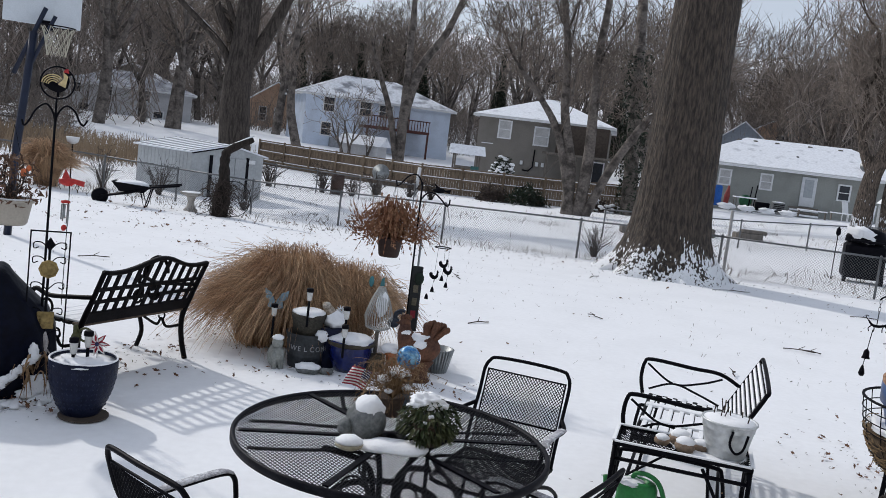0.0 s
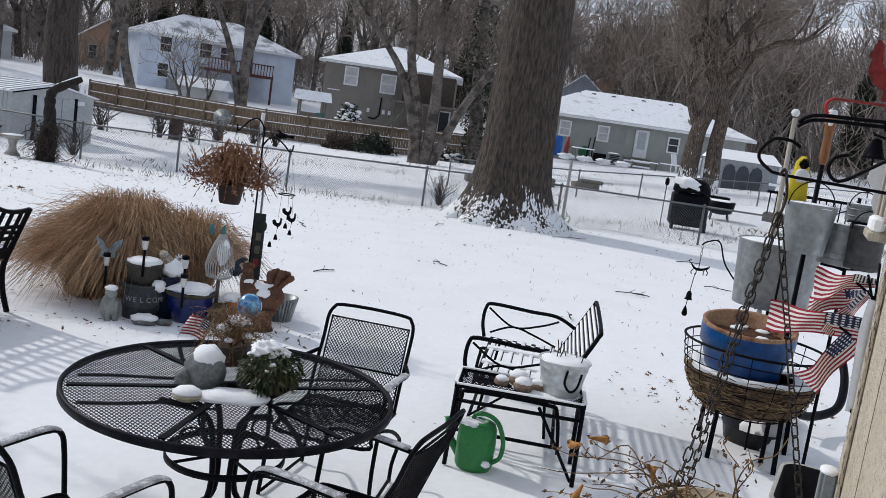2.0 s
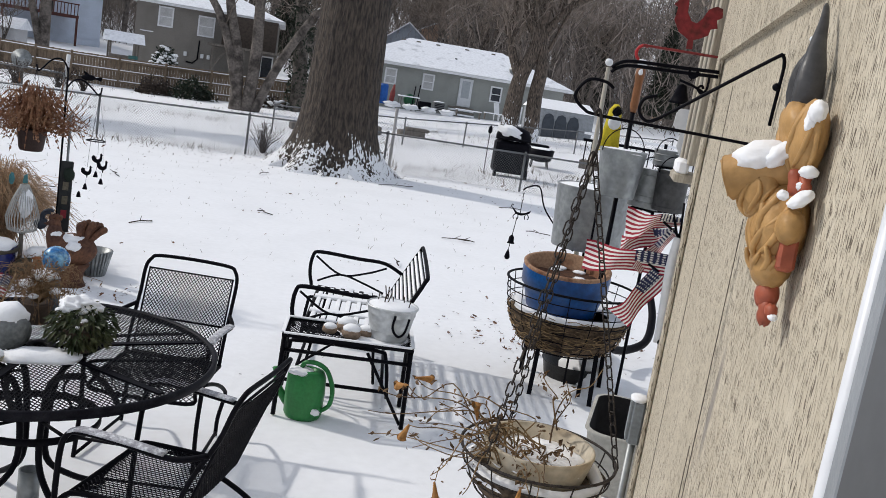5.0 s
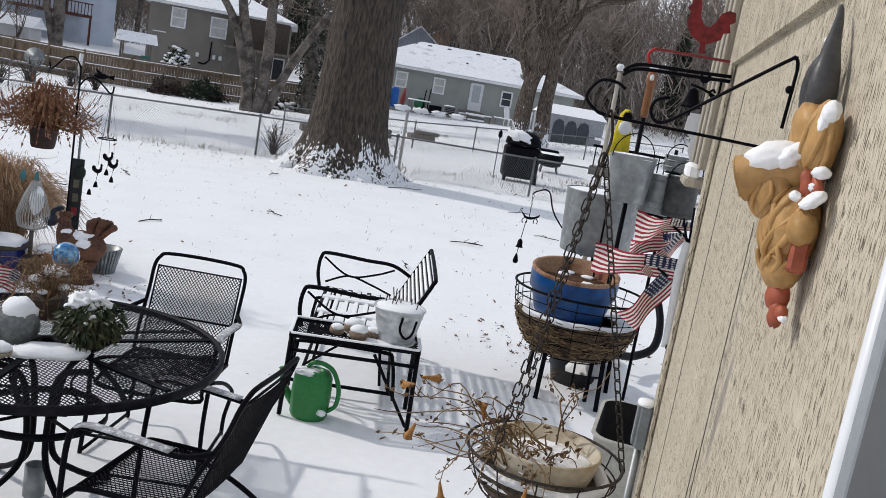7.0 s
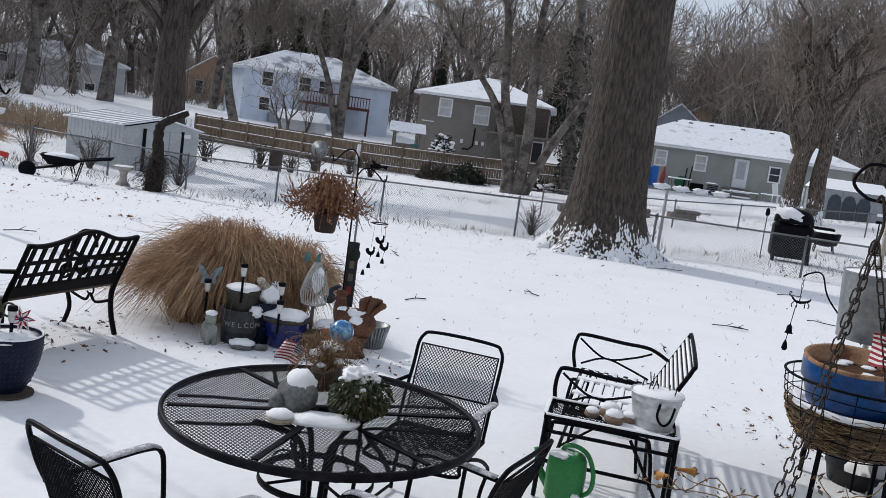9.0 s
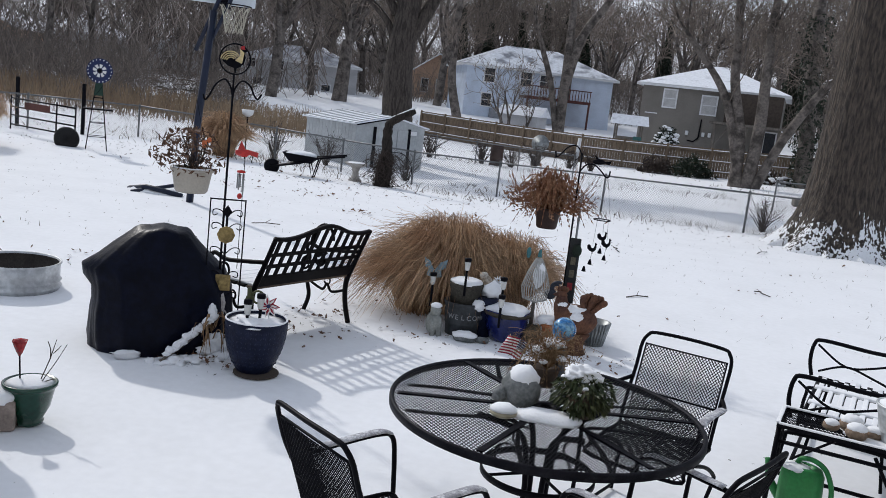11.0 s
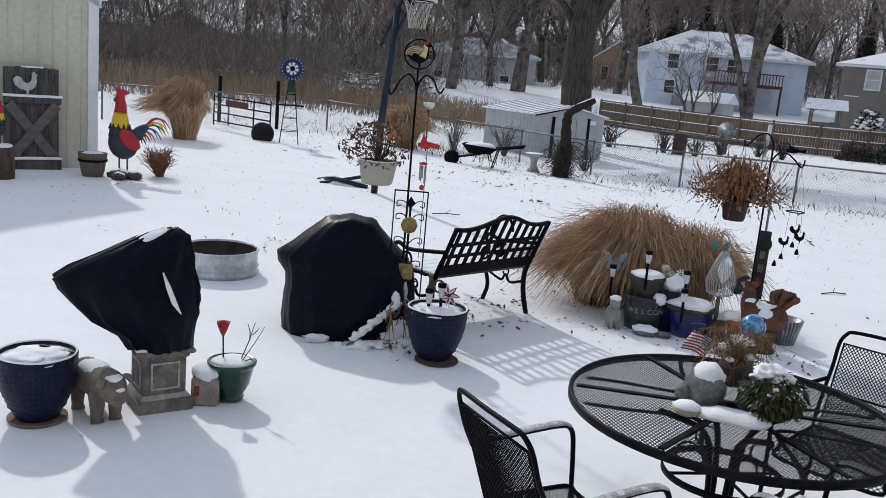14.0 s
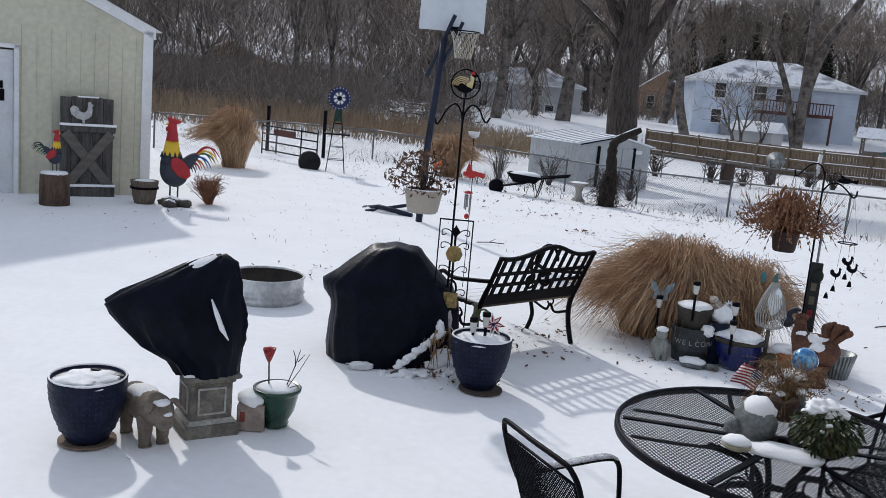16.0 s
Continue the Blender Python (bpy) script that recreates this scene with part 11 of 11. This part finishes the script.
part("nest_core", Shape().lathe([(0.05, 0.3), (0.22, 0.33), (0.29, 0.38), (0.335, 0.45), (0.362, 0.52), (0.38, 0.6), (0.35, 0.62), (0.2, 0.55)], 40, wob=0.02), NEST, ns)
s = Shape()
for _ in range(260):
    a, z = rnd.uniform(0, 6.28), rnd.uniform(0.34, 0.62)
    r = np.interp(z, [0.33, 0.38, 0.45, 0.52, 0.62], [0.23, 0.3, 0.345, 0.372, 0.39])
    da = rnd.uniform(0.2, 0.6)
    s.tube([((r + rnd.uniform(-0.005, 0.012)) * math.cos(a + da * i / 3), (r + rnd.uniform(-0.005, 0.012)) * math.sin(a + da * i / 3), z + rnd.uniform(-0.02, 0.02)) for i in range(4)], 0.003, 4)
tagged(part("nest_tangle", s, STRAW, ns), kind="stuff")
part("nest_snow", Shape().lathe([(0.25, 0.6), (0.35, 0.64), (0.385, 0.61), (0.36, 0.6)], 36, wob=0.04), SNOWCAP, ns)
for x, y in ((-0.15, -0.2), (0.24, -0.2), (0.3, 0.25), (-0.25, 0.3)):
    part("leg", Shape().tube([(x, y, -0.15), (x * 0.92, y * 0.92, 0.42)], 0.02, 4), IRON, ns)
BLUE = mat("blue_glaze", (0.006, 0.075, 0.25), 0.35, var=0.3, scale=5, fine=40, bump=0.08, color2=(0.004, 0.04, 0.16), coat=0.1)
TERRA = mat("terracotta", (0.36, 0.215, 0.13), 0.8, var=0.3, scale=8, fine=50, bump=0.2, color2=(0.19, 0.085, 0.045))
bp_ = thing("blue_pot", Matrix.Translation(polar(30.2, 6.3, 0.0)) @ Matrix.Translation((0, 0, 0.8)) @ Matrix.Rotation(radians(-30.2), 4, "Z") @ Matrix.Rotation(radians(7), 4, "X") @ Matrix.Translation((0, 0, -0.8)), "blue glazed pot with a bare terracotta rim inside a wire basket", "pot")
part("pot", Shape().lathe([(0.2, 0.56), (0.24, 0.58), (0.285, 0.75), (0.293, 0.79), (0.312, 0.8), (0.316, 0.9), (0.312, 0.925)], 44, hollow=True), BLUE, bp_)
part("rim", Shape().lathe([(0.313, 0.925), (0.316, 0.945), (0.3, 0.952), (0.28, 0.94), (0.268, 0.85), (0.0, 0.83)], 44, hollow=True), TERRA, bp_)
part("soil", Shape().blob((0, 0, 0.84), (0.262, 0.262, 0.02), 0.4, 3, 5, nu=28), mat("dark_soil", (0.1, 0.045, 0.025), 0.95, var=0.5, scale=20, fine=80, bump=0.5), bp_)
for k in range(7):
    a = k * 2.4
    part("snow_fleck", Shape().blob((0.2 * math.cos(a) * (0.5 + 0.08 * k), 0.2 * math.sin(a), 0.862), (0.05, 0.035, 0.012), 0.3, 3, k, nu=10, nv=6), SNOWCAP, bp_)
# black tub shape added in place of the dark leaf pile under the basket
tr_ = Shape().lathe([(0.0, 0.0), (0.2, 0.0), (0.23, 0.13), (0.24, 0.14), (0.22, 0.13), (0.15, 0.04)], 30, wob=0.01)
solid("dark_leaf_filler", tr_, mat("filler_black", (0.012, 0.012, 0.013), 0.45, var=0.2), "black filler for the dark leaves under the wire basket", "tub", m=Matrix.Translation(polar(31.6, 6.75, ground(3.5, 5.8) - 0.01)))

# ---- stock tub, snow heap, hose ----
TUBG = mat("tub_pale", (0.42, 0.41, 0.37), 0.6, var=0.2, scale=5, fine=40, bump=0.1)
TUBD = mat("tub_dark", (0.02, 0.018, 0.018), 0.7, var=0.3, scale=5, fine=40, bump=0.1)


def ring_rect(w, d, r, z, n=6):
    out = []
    for cx, cy, a0 in ((w - r, d - r, 0), (-w + r, d - r, 90), (-w + r, -d + r, 180), (w - r, -d + r, 270)):
        out += [Vector((cx + r * math.cos(radians(a0 + 90 * i / n)), cy + r * math.sin(radians(a0 + 90 * i / n)), z)) for i in range(n + 1)]
    return out


def shell(shape, rings, close=True):
    k = len(rings[0])
    vs = [p for ring in rings for p in ring]
    fs = [(i * k + j, i * k + (j + 1) % k, (i + 1) * k + (j + 1) % k, (i + 1) * k + j) for i in range(len(rings) - 1) for j in range(k)]
    if close:
        fs += [tuple(range(k - 1, -1, -1)), tuple(range((len(rings) - 1) * k, len(rings) * k))]
    return shape.add(vs, fs, True)


tb = thing("stock_tub", Matrix.Translation(polar(36.7, 5.0, 0)) @ Matrix.Rotation(radians(-36), 4, "Z"), "pale rectangular tub with rounded corners and a dark inside", "tub")
part("tub_shell", shell(Shape(), [ring_rect(0.24, 0.33, 0.1, 0.0), ring_rect(0.275, 0.37, 0.12, 0.33), ring_rect(0.29, 0.385, 0.13, 0.345), ring_rect(0.285, 0.38, 0.12, 0.36), ring_rect(0.268, 0.363, 0.11, 0.358)], False), TUBG, tb)
part("lining", shell(Shape(), [ring_rect(0.268, 0.363, 0.11, 0.357), ring_rect(0.235, 0.325, 0.1, 0.03), ring_rect(0.02, 0.03, 0.01, 0.02)], False), TUBD, tb)
solid("snow_mound", Shape().blob((0, 0, 0.06), (0.24, 0.2, 0.2), 0.25, 2, 6, nu=26, nv=16), SNOW, "rounded heap of snow on the ground", "snow", m=Matrix.Translation((3.75, 5.75, ground(3.75, 5.75))))
solid("garden_hose", Shape().tube(spline([(4.0, 5.95, 0.2), (4.25, 6.1, 0.14), (4.55, 6.25, 0.18), (4.75, 6.5, 0.33), (4.85, 6.75, 0.5)], 6), 0.035, 10), IRON, "thick black hose looping up from the snow", "hose")

# ---- dog chime on its chain ----
dc = thing("dog_chime", Matrix.Translation(polar(26.55, 6.95, -0.18)) @ Matrix.Scale(1.1, 4), "small black dog wind chime with a bell on a chain", "wind chime")
chain((0, 0, 1.4), (0, 0, 1.3), dc)
s = Shape()
s.tube(spline([(-0.06, 0, 1.262), (-0.03, 0, 1.232), (0.01, 0, 1.225), (0.045, 0, 1.232), (0.072, 0, 1.243)], 4), [0.004, 0.005, 0.006, 0.007, 0.008, 0.009, 0.01, 0.01, 0.01, 0.009, 0.009, 0.008, 0.007, 0.007, 0.008, 0.008, 0.005], 8)
for x, dx in ((-0.035, -0.018), (-0.02, 0.006), (0.045, -0.006), (0.055, 0.016)):
    s.tube(spline([(x, 0, 1.228), (x + dx, 0, 1.208), (x + dx * 0.6, 0, 1.188)], 3), 0.0036, 6)
s.tube([(0.072, 0, 1.243), (0.078, 0, 1.256)], 0.005, 6).tube(spline([(-0.06, 0, 1.262), (-0.078, 0, 1.278), (-0.072, 0, 1.292), (-0.062, 0, 1.285)], 3), 0.003, 5)
part("dog", s, IRON, dc)
part("hanger", Shape().tube([(0, 0, 1.3), (0, 0, 1.235)], 0.003, 5), IRON, dc)
part("lower_cord", Shape().tube([(-0.02, 0, 1.2), (-0.045, 0, 0.95)], 0.003, 5), IRON, dc)
part("bell", Shape().lathe([(0.006, 1.07), (0.017, 1.055), (0.021, 1.02), (0.028, 1.008)], 14, c=(-0.035, 0, 0)), IRON, dc)
part("weight", Shape().lathe([(0.005, 0.96), (0.014, 0.935), (0.02, 0.905), (0.012, 0.89)], 12, c=(-0.045, 0, 0)), IRON, dc)


# ---- fallen leaves, crumbs, twigs and grass on the snow ----
rnd = random.Random(404)
LEAF_B = mat("fallen_leaf", (0.12, 0.06, 0.038), 0.85, var=0.4, scale=3, fine=60, bump=0.1, color2=(0.2, 0.1, 0.055))
CRUMB = mat("leaf_crumb", (0.05, 0.036, 0.028), 0.9, var=0.4, scale=3, fine=60, bump=0)


def fallen_leaf(shape, x, y, size):
    """A curled lobed leaf lying at a slant on the snow."""
    m = Matrix.Rotation(rnd.uniform(0, 6.28), 3, "Z") @ Matrix.Rotation(rnd.gauss(0, 0.5), 3, "X") @ Matrix.Rotation(rnd.gauss(0, 0.4), 3, "Y")
    o = Vector((x, y, ground(x, y) + 0.012 + size * 0.22))
    pts = [(0, 0, 0)]
    for k in range(12):
        a = 2 * math.pi * k / 12
        r = size * (0.55 if k % 2 else 1.0) * (0.62 + 0.38 * abs(math.cos(a))) * rnd.uniform(0.8, 1.15)
        pts.append((r * math.cos(a), r * 0.7 * math.sin(a), size * 0.35 * rnd.uniform(-0.3, 1) * (r / size)))
    shape.add([o + m @ Vector(p) for p in pts], [(0, k, k % 12 + 1) for k in range(1, 13)])


leaves = Shape()
for x, y, s, n, size in ((-2.35, 7.6, 0.22, 26, 0.032), (-2.25, 6.75, 0.22, 16, 0.034), (-1.6, 7.3, 0.25, 5, 0.03), (-2.68, 5.75, 0.16, 30, 0.036), (-2.6, 6.9, 0.3, 16, 0.03), (-1.35, 7.6, 0.3, 14, 0.03), (-0.75, 7.2, 0.25, 6, 0.026),
                         (-0.1, 7.3, 0.25, 16, 0.028), (0.2, 7.3, 0.25, 14, 0.028), (-4.01, 14.24, 0.16, 12, 0.06), (-5.4, 15.8, 0.2, 12, 0.05), (-5.28, 8.0, 0.25, 12, 0.035), (-2.75, 14.2, 0.12, 7, 0.05), (-6.6, 15.3, 0.25, 10, 0.05), (3.0, 14.0, 0.1, 2, 0.05),
                         (3.6, 6.6, 0.5, 44, 0.03), (4.3, 6.9, 0.5, 40, 0.03), (3.4, 6.5, 0.25, 16, 0.03), (4.9, 7.6, 0.6, 36, 0.03), (5.2, 18.9, 1.4, 30, 0.045), (9.5, 19.0, 2.0, 30, 0.045), (-3.6, 19.5, 2.0, 60, 0.05), (-8, 20, 2.5, 50, 0.05)):
    for _ in range(n):
        fallen_leaf(leaves, rnd.gauss(x, s), rnd.gauss(y, s * 0.8), size * rnd.uniform(0.5, 1.25))
for _ in range(90):
    x, y = rnd.uniform(-9, 9), rnd.uniform(7, 18)
    fallen_leaf(leaves, x, y, rnd.uniform(0.012, 0.028))
solid("fallen_leaves", leaves, LEAF_B, "brown curled oak leaves lying on the snow", "leaves", kind="stuff")

crumbs = Shape()


def crumb(x, y, size):
    o = Vector((x, y, ground(x, y) + 0.012))
    a = rnd.uniform(0, 6.28)
    d = Vector((math.cos(a), math.sin(a), rnd.uniform(-0.1, 0.5)))
    n = Vector((-d.y, d.x, 0.3)) * rnd.uniform(0.15, 0.5)
    crumbs.add([o - d * size, o + n * size, o + d * size, o - n * size], [(0, 1, 2, 3)])


for x, y, s, n in ((-2.3, 7.3, 0.3, 110), (-2.6, 5.75, 0.22, 120), (-0.5, 7.2, 0.3, 60), (0.2, 7.3, 0.35, 80), (-1.4, 7.5, 0.4, 60), (3.7, 6.6, 0.5, 200), (4.6, 7.4, 0.7, 220), (-3.2, 3.7, 0.4, 8), (1.4, 5.9, 0.5, 20)):
    for _ in range(n):
        crumb(rnd.gauss(x, s), rnd.gauss(y, s * 0.8), rnd.uniform(0.004, 0.016))
for _ in range(1700):
    x, y = rnd.uniform(-14, 8), rnd.uniform(7, 18)
    if noise.noise(Vector((x * 0.5, y * 0.5, 3))) > 0.0 or (x < -4 and y > 9):
        crumb(x, y, rnd.uniform(0.007, 0.022))
for _ in range(1500):
    x = rnd.uniform(-14, 16)
    crumb(x, rnd.gauss(19.6, 1.2), rnd.uniform(0.012, 0.04))
solid("leaf_crumbs", crumbs, CRUMB, "dark crumbs of leaf and bark strewn on the snow", "litter", kind="stuff")

# short dead grass that pokes through the thin snow
tufts = Shape()


def blade(x, y, h, w):
    o = Vector((x, y, ground(x, y) - 0.01))
    e = o + Vector((rnd.gauss(0, 0.6), rnd.gauss(0, 0.6), 1)) * h
    a = rnd.uniform(0, 3.14)
    n = Vector((math.cos(a), math.sin(a), 0)) * w
    mid = (o + e) / 2 + Vector((rnd.gauss(0, 0.1), rnd.gauss(0, 0.1), 0.1)) * h
    tufts.add([o - n, o + n, mid + n * 0.7, e, mid - n * 0.7], [(0, 1, 2, 4), (4, 2, 3)])


for _ in range(5200):
    x, y = rnd.uniform(-26, 34), 21 + 32 * rnd.random() ** 1.3
    if noise.noise(Vector((x * 0.25, y * 0.2, 1))) + rnd.uniform(-0.25, 0.3) > 0:
        for _k in range(2):
            blade(x + rnd.gauss(0, 0.15), y + rnd.gauss(0, 0.15), rnd.uniform(0.05, 0.16), rnd.uniform(0.008, 0.018))
for _ in range(1300):
    x = rnd.uniform(-13, 16)
    blade(x, rnd.gauss(20.3 + (0.25 * max(0, -x)), 0.5), rnd.uniform(0.06, 0.24), rnd.uniform(0.004, 0.009))
for _ in range(700):
    x, y = rnd.uniform(-9, 9), rnd.uniform(9, 18.5)
    blade(x, y, rnd.uniform(0.02, 0.07), rnd.uniform(0.002, 0.004))
solid("dead_grass", tufts, mat("dead_grass", (0.13, 0.1, 0.07), 0.9, var=0.3, scale=0.6, fine=8, bump=0, color2=(0.07, 0.055, 0.04)), "short dead grass poking through the snow", "grass", kind="stuff")

# single fallen twigs
for k, (x, y, l, a) in enumerate(((0.54, 10.5, 0.35, 40), (4.75, 11.3, 0.4, -12), (4.9, 11.3, 0.25, -35), (2.9, 16.5, 0.5, 60), (5.6, 16.8, 0.9, 20), (0.3, 14.2, 0.4, 100), (-0.6, 12.3, 0.3, 10), (6.7, 12.6, 0.4, 150), (3.3, 9.4, 0.25, 75), (-4.6, 11.6, 0.4, 30), (7.4, 15.2, 0.5, 5), (2.2, 12.0, 0.3, 120))):
    tw = Shape()
    d = Vector((math.cos(radians(a)), math.sin(radians(a)), 0))
    n = Vector((-d.y, d.x, 0))
    tw.tube(spline([-d * l / 2, n * 0.07 * l + Vector((0, 0, 0.008)), d * l * 0.25 - n * 0.05 * l + Vector((0, 0, 0.01)), d * l / 2 + n * 0.06 * l], 4), 0.007, 5)
    tw.tube([n * 0.05 * l + Vector((0, 0, 0.02)), d * 0.2 * l + n * 0.22 * l + Vector((0, 0, 0.05))], [0.005, 0.003], 4)
    solid("fallen_twig", tw, DARKTWIG, "thin dark fallen twig lying on the snow", "twig", "fallen twigs", m=Matrix.Translation((x, y, ground(x, y) + 0.02)))
